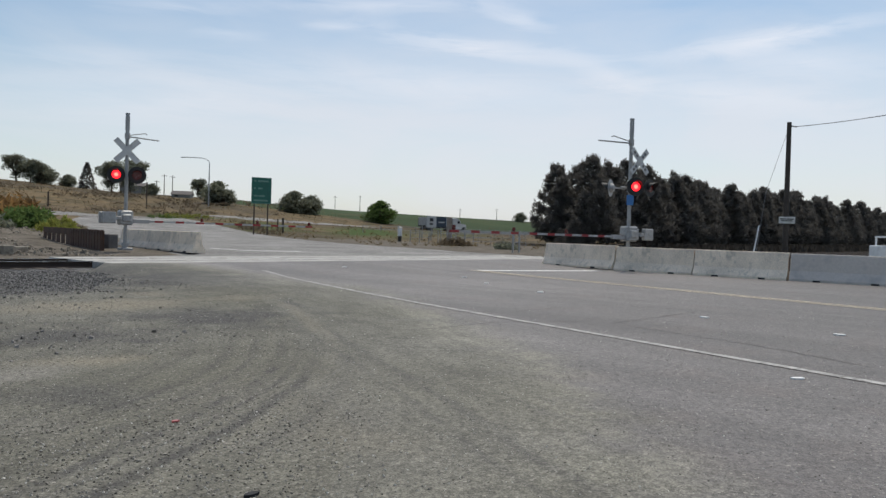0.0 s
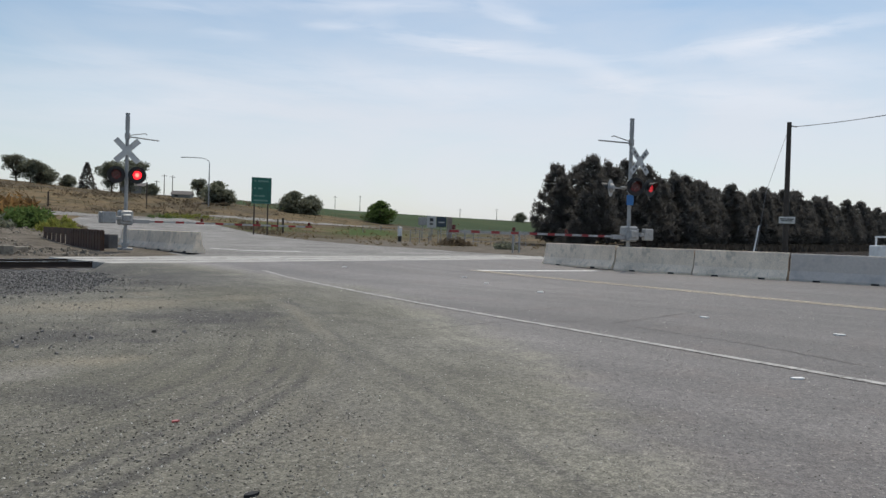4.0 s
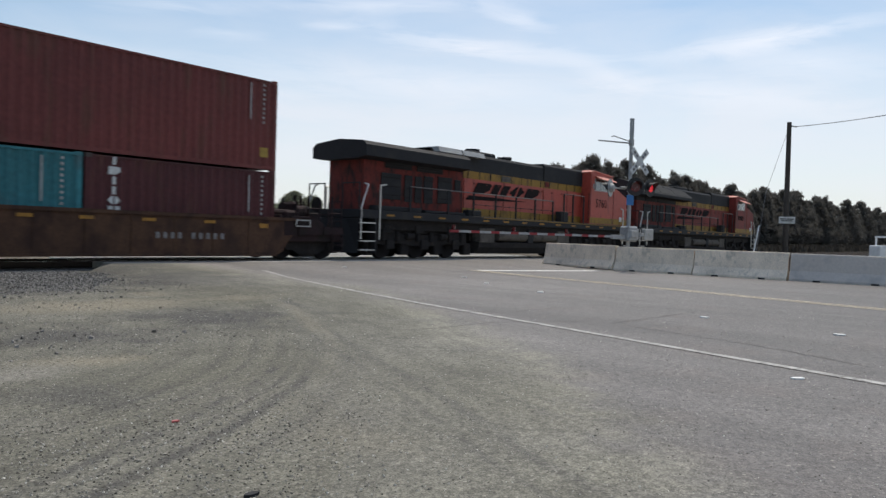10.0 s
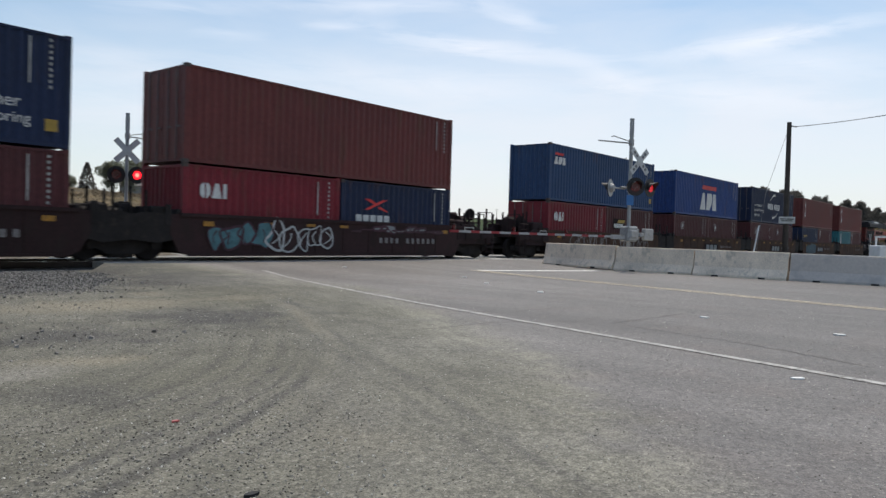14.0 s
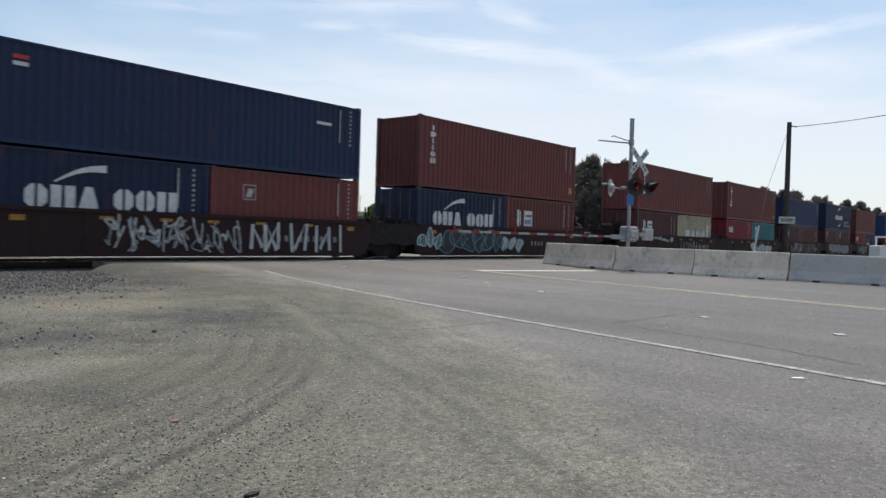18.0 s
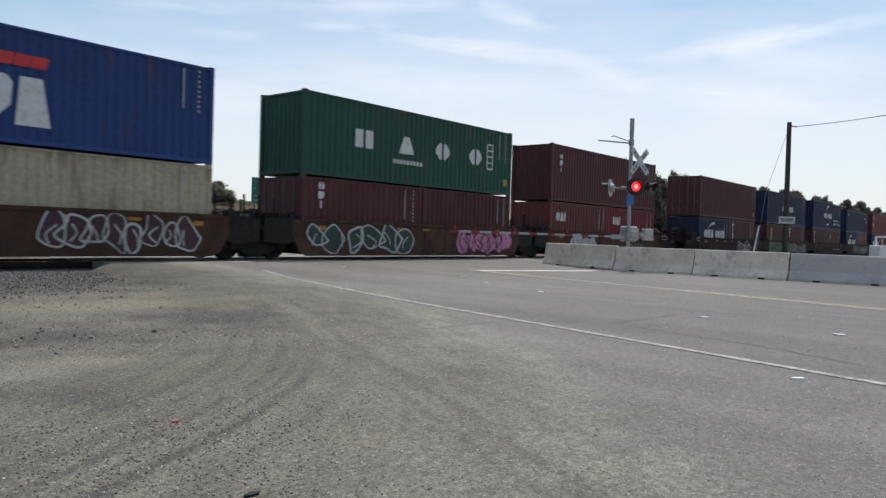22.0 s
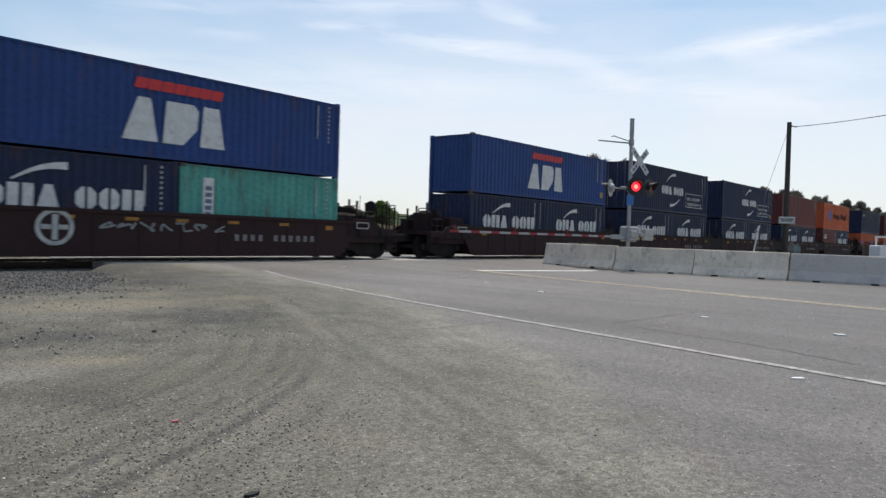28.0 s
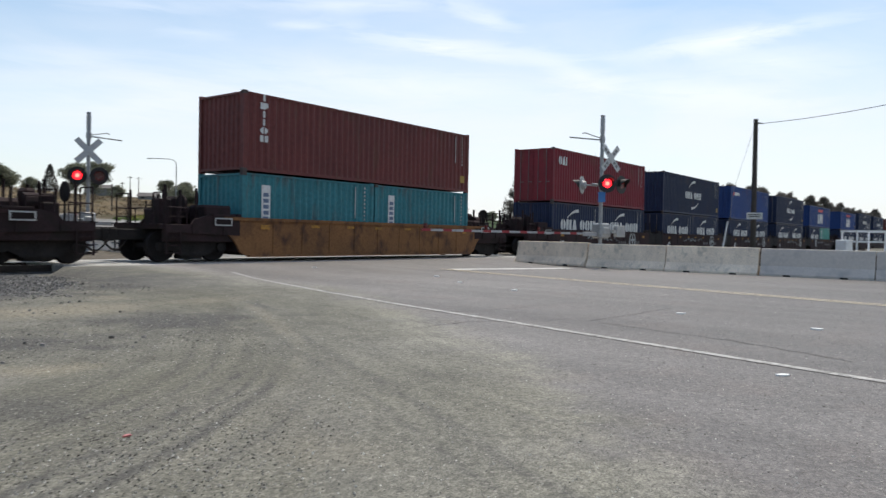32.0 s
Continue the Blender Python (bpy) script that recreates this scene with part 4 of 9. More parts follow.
def crossing_signal(x, y, z, along, face, top, label, bar_dir, ahead=0.10, reach=1.2):
    """Mast with crossbuck, flashing lamps and gate; along: unit vector of the gate arm, face: the way the near lamps look."""
    sig = thing("crossing_signal", label, "railway signal", pose(x, y, z), group="crossing signals")
    ax, ay = along
    fx, fy = face
    b = bmesh.new()
    tube(b, (0, 0, 0.25), (0, 0, top), 0.07, 12)
    part("mast", b, M_GALV, sig)
    b = bmesh.new()
    boxm(b, -0.22, 0.22, -0.22, 0.22, 0, 0.10, 0.02)
    tube(b, (0, 0, 0.10), (0, 0, 0.30), 0.13, 12)
    part("mast_base", b, M_GALV, sig)
    b = bmesh.new()
    tube(b, (0, 0, top), (0, 0, top + 0.06), 0.085, 12)
    part("mast_cap", b, M_GALV, sig)
    # crossbuck: two boards, facing the traffic
    for sgn, off in ((1, ahead), (-1, ahead + 0.025)):
        b = bmesh.new()
        boxm(b, -0.61, 0.61, -0.006, 0.006, -0.115, 0.115, 0.004)
        ob = part("crossbuck_board", b, M_BOARD, sig, "white board of the crossbuck")
        ob.matrix_basis = Matrix.Translation((fx * off, fy * off, 3.93 - z)) @ Matrix.Rotation(math.atan2(ay, ax), 4, "Z") @ Matrix.Rotation(radians(45 * sgn), 4, "Y")
        if ahead > 0.2:
            for u in (-0.46, -0.30, 0.22, 0.38):
                bars = bmesh.new()
                boxm(bars, u, u + 0.11, -0.009, 0.009, -0.05, 0.05)
                part("lettering_bar", bars, M_GREYBAR, ob)
    # top bar
    bx, by = bar_dir
    b = bmesh.new()
    pipe(b, [(0, 0, top - 0.86), (bx * reach, by * reach, top - 0.92)], 0.028)
    pipe(b, [(bx * 0.1, by * 0.1, top - 0.80), (bx * 0.55 * reach, by * 0.55 * reach, top - 0.68), (bx * 0.62 * reach, by * 0.62 * reach, top - 0.72)], 0.02)
    tube(b, (0, 0, top - 0.95), (0, 0, top - 0.72), 0.10, 10)
    part("bracket_arm", b, M_GALV, sig)
    b = bmesh.new()
    tube(b, (0, 0, top - 0.62), (0, 0, top - 0.05), 0.085, 10)
    part("mast_sleeve", b, M_GALV, sig)
    # lamp crossarm
    zl = 2.97 - z
    b = bmesh.new()
    tube(b, (-ax * 0.5, -ay * 0.5, zl), (ax * 0.5, ay * 0.5, zl), 0.035, 8)
    tube(b, (0, 0, zl - 0.14), (0, 0, zl + 0.14), 0.10, 10)
    part("lamp_crossarm", b, M_GALV, sig)
    return sig, zl


def gate(sig, along, face, length, zc, reach=0.45):
    ax, ay = along
    rot = math.atan2(ay, ax)
    g = bmesh.new()
    boxm(g, -0.28, 0.24, -0.24, 0.24, zc + 0.08, zc + 0.66, 0.06)
    boxm(g, -0.18, 0.18, -0.30, 0.30, zc + 0.2, zc + 0.52, 0.05)
    mech = part("gate_mechanism", g, M_GALV, sig, "silver gate motor box")
    mech.rotation_euler.z = rot
    for q in (-1, 1):
        c = bmesh.new()
        boxm(c, -0.9, -0.22, min(q * 0.30, q * 0.40), max(q * 0.30, q * 0.40), zc + 0.28, zc + 0.42, 0.02)
        boxm(c, -0.92, -0.42, min(q * 0.26, q * 0.44), max(q * 0.26, q * 0.44), zc + 0.14, zc + 0.58, 0.03)
        part("counterweight", c, M_GALV, sig, "grey counterweight arm").rotation_euler.z = rot
    a = bmesh.new()
    boxm(a, 0.2, 0.9, -0.06, 0.06, zc + 0.16, zc + 0.32, 0.01)
    boxm(a, 0.85, length, -0.02, 0.02, zc + 0.212, zc + 0.285)
    arm = part("gate_arm", a, M_ARM, sig, "white gate arm lowered across the lanes")
    arm.rotation_euler.z = rot
    n = int((length - 1.0) / 0.82)
    for k in range(n + 1):
        s = bmesh.new()
        x1 = length - 0.82 * k
        boxm(s, max(0.95, x1 - 0.34), x1, -0.024, 0.024, zc + 0.209, zc + 0.288)
        part("red_stripe", s, M_STRIPE, arm)
    for x1 in (length - 0.15, length - 2.6, length - 5.0):
        s = bmesh.new()
        tube(s, (x1, 0, zc + 0.30), (x1, 0, zc + 0.44), 0.06, 10)
        part("arm_lamp", s, M_LENS_OFF, arm)


# near unit beside the road barrier
sig1, zl1 = crossing_signal(25.5, 12.42, -0.10, (-0.965, 0.262), (-0.262, -0.965), 5.60, "grey steel crossing signal with lowered gate beside concrete barrier", (-0.965, 0.262), 0.42, 1.75)
FU, FV = -0.262, -0.965          # towards the near traffic
for s, look_to, ph in ((1, (-0.72, -0.70), 0), (-1, (-0.16, -0.987), 1)):
    lamp_head(sig1, FU * 0.62 - 0.965 * 0.40 * s, FV * 0.62 + 0.262 * 0.40 * s, zl1, 0, look_to, 0, lit_phase=ph, lit=M_LENS_SIDE if s < 0 else None)
for s in (1,):
    lamp_head(sig1, -FU * 0.62 - 0.965 * 0.40 * s, -FV * 0.62 + 0.262 * 0.40 * s, zl1, 0, (-0.17, 0.985), 0)
b = bmesh.new()
for s in (1, -1):
    pipe(b, [(FU * 0.5 * s - 0.3, FV * 0.5 * s + 0.08, zl1), (FU * 0.5 * s + 0.3, FV * 0.5 * s - 0.08, zl1)], 0.03)
pipe(b, [(FU * 0.5, FV * 0.5, zl1), (-FU * 0.5, -FV * 0.5, zl1)], 0.035)
part("lamp_bracket", b, M_GALV, sig1)
gate(sig1, (-0.965, 0.262), (-0.5, -0.866), 8.2, 0.98)
b = bmesh.new()
boxm(b, -0.02, 0.0, -0.13, 0.13, 2.42, 2.80, 0.003)
tag = part("notice_plate", b, M_BLUESIGN, sig1, "small blue notice plate")
tag.matrix_basis = Matrix.Translation((-0.06, -0.055, 0)) @ Matrix.Rotation(math.atan2(-0.62, -0.78) + math.pi, 4, "Z")
# far unit beyond the track
sig2, zl2 = crossing_signal(14.08, 28.35, 0.0, (0.965, -0.262), (-0.43, -0.90), 5.36, "grey steel crossing signal with red flashing lamps behind the track", (0.965, -0.262))
for s, idx in ((-1, 0), (1, 1)):
    lamp_head(sig2, s * 0.62 * 0.43 - (0.06 if s > 0 else 0.135), -s * 0.74 * 0.43 - (0.13 if s > 0 else 0.285), zl2, 0, (-0.43, -0.90), idx, lit_phase=0 if s < 0 else 1)
gate(sig2, (0.965, -0.262), (-0.43, -0.90), 8.0, 0.92)


def barrier(a, c, material, z, label, h=0.90, shared={}):
    """A concrete road barrier from a to c."""
    a, c = Vector(a), Vector(c)
    L = (c - a).length - 0.03
    b = bmesh.new()
    prof = [(-0.30, 0), (-0.30, 0.08), (-0.16, 0.33), (-0.085, h - 0.02), (-0.07, h), (0.07, h), (0.085, h - 0.02), (0.16, 0.33), (0.30, 0.08), (0.30, 0)]
    prism(b, prof, "x", -L / 2, L / 2)
    ob = solo("road_barrier", b, material, label, "barrier", group="concrete road barriers")
    mid = (a + c) / 2
    ob.matrix_basis = pose(mid.x, mid.y, z, 0, 0, math.degrees(math.atan2(c.y - a.y, c.x - a.x)))
    for s in (-1, 1):
        for q in (-0.292, 0.292):
            b = bmesh.new()
            boxm(b, s * L * 0.25 - 0.11, s * L * 0.25 + 0.11, q - 0.012, q + 0.012, 0.0, 0.06)
            part("lifting_slot", b, M_BLACK, ob)
    b = bmesh.new()
    tube(b, (L / 2 + 0.015, 0, 0.3), (L / 2 + 0.015, 0, h - 0.12), 0.016, 6)
    part("connecting_pin", b, M_RUST, ob)
    return ob


OLD = "weathered grey concrete road barrier standing on the asphalt edge"
NEW = "smooth pale grey concrete road barrier standing on the asphalt edge"
line = [(26.15, 16.35), (25.22, 12.70), (25.22, 9.72), (25.28, 6.66)]
for a, c in zip(line, line[1:]):
    barrier(a, c, M_JERSEY, -0.135 if a[1] < 14 else -0.10, OLD)
line = [(25.28, 6.62), (25.42, 3.4), (25.55, 0.2), (25.7, -3.0), (25.85, -6.2)]
for a, c in zip(line, line[1:]):
    barrier(a, c, M_JERSEY2, -0.135, NEW, 0.885)
line = [(16.05, 26.25), (16.35, 28.75), (16.72, 31.7), (17.1, 34.6)]
for a, c in zip(line, line[1:]):
    barrier(a, c, M_JERSEY, -0.03, "weathered pale concrete road barrier behind the track", 0.84)

# rusty retaining wall of upright piles beside the far verge
wall = thing("retaining_wall", "dark rusty wall of upright steel piles with gaps", "wall")
for k in range(18):
    b = bmesh.new()
    if k < 12:                      # close-set piles
        t, wide = 0.0175 + 0.041 * k, 0.19
        prism(b, [(-wide, -0.05), (-0.6 * wide, 0.05), (0.6 * wide, 0.05), (wide, -0.05), (wide, 0.0), (0.65 * wide, 0.1), (-0.65 * wide, 0.1), (-wide, 0.0)], "z", -0.25, 0.72 + 0.04 * math.sin(k * 2.1))
    else:                           # wide plates with slits between them
        t = 0.545 + 0.087 * (k - 12)
        boxm(b, -0.27, 0.27, -0.02, 0.02, -0.25, 0.70, 0.008)
    x, y = 13.55 + 1.35 * t, 29.1 + 9.1 * t
    o = part("pile", b, M_RUST, wall)
    o.matrix_basis = pose(x, y, 0, 0, 0, 81.5)
b = bmesh.new()
prism(b, [(29.0, 0.50), (38.3, 0.52), (38.3, 0.80), (29.0, 0.78)], "x", -0.03, 0.03)
cap = part("cap_rail", b, M_RUST, wall)
cap.matrix_basis = Matrix.Translation((13.5, 29.0, 0)) @ Matrix.Rotation(math.atan2(-1.4, 9.3), 4, "Z") @ Matrix.Translation((0, -29.0, 0))
b = bmesh.new()
boxm(b, -0.28, 0.28, -0.18, 0.18, 0, 0.66, 0.04)
solo("concrete_block", b, mat("dark_grey_block", (0.13, 0.125, 0.12), 0.9, vary=0.3, scale=2), "small dark grey block at the end of the rusty wall", "block", pose(14.75, 31.0, -0.06, 0, 0, 20))

# utility pole with guy wire, sign and cable
pole = thing("utility_pole", "dark wooden utility pole with a small white sign", "utility pole", pose(53.35, 14.4, -0.2))
b = bmesh.new()
tube(b, (0, 0, 0), (0.06, 0.05, 9.6), 0.20, 12, 0.145)
part("shaft", b, M_WOOD, pole)
b = bmesh.new()
boxm(b, -0.03, 0.0, -0.52, 0.52, 2.72, 3.18, 0.01)
sg = part("sign_plate", b, M_BOARD, pole, "white sign plate with dark bars")
sg.matrix_basis = Matrix.Translation((-0.2, -0.1, -0.04)) @ Matrix.Rotation(radians(28), 4, "Z")
b = bmesh.new()
boxm(b, -0.036, -0.03, -0.42, 0.42, 3.00, 3.06)
boxm(b, -0.036, -0.03, -0.36, 0.36, 2.88, 2.94)
part("lettering_bars", b, M_BLACK, sg)
b = bmesh.new()
pipe(b, [(-0.1, 0.15, 8.8), (-5.0, -0.1, 4.5), (-7.6, -0.35, 0.1)], 0.012, 5)
part("guy_wire", b, M_CABLE, pole)
b = bmesh.new()
tube(b, (-7.45, -0.5, 2.35), (-7.72, -0.26, 0.3), 0.045, 8)
part("guy_guard", b, M_WHITEPAINT, pole, "white plastic guy guard")
b = bmesh.new()
tube(b, (0.05, 0.0, 9.35), (0.32, -0.35, 9.30), 0.05, 8)
part("insulator", b, M_GALV, pole)
b = bmesh.new()
pts = []
for k in range(13):
    t = k / 12
    pts.append((53.6 - 14.0 * t, 14.1 - 17.5 * t, 9.1 - 0.1 * t - 1.7 * t * (1 - t)))
pipe(b, pts, 0.022, 5)
solo("overhead_cable", b, M_CABLE, "thin dark overhead cable slung from the utility pole", "cable")

# white rail trailer parked behind the barrier
tr = thing("trailer", "white steel-railed utility trailer parked behind the barrier", "trailer", pose(40.0, 6.45, -0.15, 0, 0, -62))
b = bmesh.new()
boxm(b, 0, 5.0, -1.0, 1.0, 0.55, 0.70, 0.02)
part("deck", b, M_WHITEPAINT, tr)
for x in (0.03, 1.25, 2.5, 3.75, 4.97):
    for y in (-0.97, 0.97):
        b = bmesh.new()
        boxm(b, x - 0.035, x + 0.035, y - 0.035, y + 0.035, 0.70, 1.70)
        part("post", b, M_WHITEPAINT, tr)
for z in (1.20, 1.70):
    for y in (-0.97, 0.97):
        b = bmesh.new()
        boxm(b, 0, 5.0, y - 0.03, y + 0.03, z - 0.04, z + 0.04)
        part("side_rail", b, M_WHITEPAINT, tr)
    b = bmesh.new()
    boxm(b, -0.03, 0.03, -1.0, 1.0, z - 0.04, z + 0.04)
    part("front_rail", b, M_WHITEPAINT, tr)
b = bmesh.new()
boxm(b, -0.36, -0.05, -0.7, 0.7, 0.6, 1.28, 0.03)
part("tool_box", b, M_WHITEPAINT, tr)
for y in (-1.08, 1.08):
    b = bmesh.new()
    tube(b, (2.6, y - 0.1, 0.33), (2.6, y + 0.1, 0.33), 0.33, 16)
    part("wheel", b, M_BLACK, tr)

# green road sign on two posts
gs = thing("road_sign", "green road sign with white bars on two posts", "road sign", pose(48.2, 66.7, land(48.2, 66.7), 0, 0, -32))
for x in (-0.72, 0.72):
    b = bmesh.new()
    boxm(b, x - 0.07, x + 0.07, -0.06, 0.06, -0.1, 6.0, 0.01)
    part("post", b, M_WOOD, gs)
b = bmesh.new()
boxm(b, -1.06, 1.06, -0.10, -0.06, 3.45, 6.30, 0.02)
pl = part("sign_panel", b, M_SIGNGREEN, gs)
for x0, x1, z in ((-0.8, -0.55, 5.9), (-0.4, 0.75, 5.9), (-0.8, -0.6, 5.1), (-0.35, 0.1, 5.1), (-0.8, -0.4, 4.3), (-0.3, 0.35, 4.3), (-0.8, 0.7, 3.8)):
    b = bmesh.new()
    boxm(b, x0, x1, -0.112, -0.10, z - 0.09, z + 0.09)
    part("lettering_bar", b, M_SIGNTEXT, pl)
b = bmesh.new()
for x0, x1, z0, z1 in ((-1.03, 1.03, 6.22, 6.26), (-1.03, 1.03, 3.48, 3.52), (-1.04, -1.0, 3.52, 6.22), (1.0, 1.04, 3.52, 6.22)):
    boxm(b, x0, x1, -0.106, -0.10, z0, z1)
part("border", b, M_SIGNTEXT, pl)

# street lamp with a curved arm
sl = thing("street_lamp", "tall grey street lamp with a curved arm", "street lamp", pose(92.0, 146.9, land(92.0, 146.9) - 0.2))
b = bmesh.new()
tube(b, (0, 0, 0), (0, 0, 9.6), 0.16, 10, 0.10)
part("pole", b, M_GALV, sl)
b = bmesh.new()
pts = [(0, 0, 9.6), (-0.08, 0.1, 10.3), (-0.45, 0.5, 10.75), (-1.1, 1.2, 10.95), (-3.6, 4.1, 11.05)]
pipe(b, pts, 0.08, 8)
part("arm", b, M_GALV, sl)
b = bmesh.new()
boxm(b, -0.5, 0.5, -0.18, 0.18, -0.12, 0.08, 0.04)
part("lamp_head", b, M_GALV, sl).matrix_basis = pose(-3.9, 4.45, 11.0, 0, 0, -48)

M_WOODTAN = mat("tan_weathered_board", (0.30, 0.26, 0.22), 0.9, vary=0.25, scale=2)
# pale boards and pipe fence on the verge behind the crossing
bd = thing("notice_boards", "row of dark and white notice boards on thin posts", "notice board", pose(68.0, 58.2, land(68, 58.2), 0, 0, -38))
for k, (x0, x1, z0, z1, m2, lab) in enumerate(((-2.45, -1.45, 1.85, 2.85, M_GALV, "blank grey board"), (-1.4, -0.25, 1.6, 3.0, M_BOARD, "white board"), (-0.2, 1.0, 1.7, 2.95, mat("slate_blue_board", (0.03, 0.05, 0.075), 0.5, vary=0.2), "slate blue board"))):
    b = bmesh.new()
    boxm(b, x0, x1, -0.05, 0.0, z0, z1, 0.01)
    part("board", b, m2, bd, lab)
    b = bmesh.new()
    boxm(b, (x0 + x1) / 2 - 0.05, (x0 + x1) / 2 + 0.05, 0.0, 0.1, 0, z1 - 0.1)
    part("post", b, M_GALV, bd)
b = bmesh.new()
boxm(b, 1.1, 1.75, -0.06, 0.1, 0.0, 2.95, 0.02)
part("end_board", b, M_WOODTAN, bd, "tan upright end board")
b = bmesh.new()
boxm(b, -1.05, -0.62, -0.056, -0.05, 1.95, 2.15)
boxm(b, -1.05, -0.62, -0.056, -0.05, 2.35, 2.75)
part("emblem", b, M_BLACK, bd)
b = bmesh.new()
boxm(b, 0.05, 0.8, -0.056, -0.05, 2.2, 2.35)
part("lettering_bars", b, M_BOARD, bd)


def fence(pts, n, h, label, rails=(0.55, 1.05), r=0.045):
    f = thing("pipe_fence", label, "fence")
    a, c = Vector(pts[0]), Vector(pts[1])
    pm = None
    for k in range(n):
        p = a.lerp(c, k / (n - 1))
        if pm is None:
            b = bmesh.new()
            tube(b, (0, 0, -0.1), (0, 0, h), r, 8)
            pm = finish(b, "post")
        part("post", pm, M_GALV, f).location = (p.x, p.y, land(p.x, p.y))
    for z in rails:
        b = bmesh.new()
        tube(b, (a.x, a.y, land(a.x, a.y) + z), (c.x, c.y, land(c.x, c.y) + z), 0.03, 6)
        part("rail", b, M_GALV, f)


fence([(57.0, 52.6), (64.5, 50.0)], 8, 1.35, "grey steel pipe fence on the dry verge")
fence([(54.0, 44.5), (66.0, 44.0)], 7, 1.3, "thin grey wire fence before the pines", (0.4, 0.8, 1.2), 0.022)
fence([(40.9, 28.3), (42.1, 28.6)], 2, 1.5, "pale steel gate posts beside the track", (0.7, 1.3), 0.07)
fence([(80, 84), (118, 70)], 14, 1.3, "far wire fence along the green field", (0.6, 1.1), 0.05)
mk = thing("marker_post", "stout silver marker post with a black foot", "post", pose(57.7, 54.8, land(57.7, 54.8)))
b = bmesh.new()
tube(b, (0, 0, 0.62), (0, 0, 1.45), 0.24, 14)
part("barrel", b, M_WHITEPAINT, mk)
b = bmesh.new()
tube(b, (0, 0, 1.45), (0, 0, 1.66), 0.30, 14, 0.12)
part("cap", b, M_GALV, mk)
b = bmesh.new()
tube(b, (0, 0, -0.1), (0, 0, 0.62), 0.20, 14)
part("foot", b, M_BLACK, mk, "black foot of the post")
for x, y, h, r in ((52.5, 133.3, 2.6, 0.14), (72.5, 137.6, 5.2, 0.12), (56.8, 74.0, 1.9, 0.12), (59.5, 78.6, 1.7, 0.08)):
    b = bmesh.new()
    tube(b, (0, 0, -0.2), (0, 0, h), r, 8)
    solo("wooden_post", b, M_WOOD, "dark wooden post on the dry slope", "post", pose(x, y, land(x, y)), group="wooden posts")
for x, y, h in ((108.8, 196.7, 6.4), (108.3, 191.3, 6.2), (105.4, 194.6, 4.6), (193.9, 219.9, 5.6), (196.7, 208.6, 6.4), (241.4, 194.6, 4.0), (259.5, 188.6, 5.2)):
    up = thing("power_pole", "thin distant power pole on the ridge", "utility pole", pose(x, y, land(x, y) - 0.3), group="far power poles")
    b = bmesh.new()
    tube(b, (0, 0, 0), (0, 0, h), 0.13, 7, 0.09)
    part("shaft", b, M_WOOD, up)
    b = bmesh.new()
    boxm(b, -0.7, 0.7, -0.06, 0.06, h - 0.5, h - 0.38)
    part("crossarm", b, M_WOOD, up).rotation_euler.z = radians(-40)

M_SLAB = mat("dirty_broken_concrete", (0.22, 0.20, 0.165), 0.95, vary=0.35, scale=2, stain=(0.1, 0.085, 0.065), stain_amount=0.6, bump=0.5)
# broken concrete and old sleepers beside the track
for x, y, s, rz, m2 in ((8.7, 26.9, 1.0, 8, M_SLAB), (7.4, 27.6, 0.8, -20, M_RUST), (9.9, 27.9, 0.7, 35, M_SLAB)):
    b = bmesh.new()
    boxm(b, -0.8 * s, 0.8 * s, -0.22 * s, 0.22 * s, 0, 0.34 * s, 0.03)
    solo("concrete_rubble", b, m2, "broken slab lying on the gravel beside the track", "rubble", pose(x, y, land(x, y) - 0.03, 0, 0, rz), group="rubble")

# ---- plants ----
M_BARK = mat("grey_bark", (0.07, 0.055, 0.042), 0.95, vary=0.4, scale=3, bump=0.5)


def leaf_mat(name, c, spread=0.5):
    if name in MATS:
        return MATS[name]
    m = bpy.data.materials.new(name)
    m.use_nodes = True
    n, l = m.node_tree.nodes, m.node_tree.links
    b = n["Principled BSDF"]
    g, r, mix = n.new("ShaderNodeNewGeometry"), n.new("ShaderNodeMapRange"), n.new("ShaderNodeMix")
    r.inputs["To Min"].default_value, r.inputs["To Max"].default_value = 1 - spread, 1 + spread
    l.new(g.outputs["Random Per Island"], r.inputs["Value"])
    mix.data_type, mix.blend_type = "RGBA", "MULTIPLY"
    mix.inputs["Factor"].default_value = 1
    mix.inputs["A"].default_value = (*c, 1)
    l.new(r.outputs["Result"], mix.inputs["B"])
    l.new(mix.outputs["Result"], b.inputs["Base Color"])
    b.inputs["Roughness"].default_value = 0.75
    b.inputs["Specular IOR Level"].default_value = 0.2
    tl, both = n.new("ShaderNodeBsdfTranslucent"), n.new("ShaderNodeMixShader")     # light shines through thin leaves
    l.new(mix.outputs["Result"], tl.inputs["Color"])
    both.inputs["Fac"].default_value = 0.5
    l.new(b.outputs["BSDF"], both.inputs[1])
    l.new(tl.outputs["BSDF"], both.inputs[2])
    l.new(both.outputs["Shader"], n["Material Output"].inputs["Surface"])
    MATS[name] = m
    return m


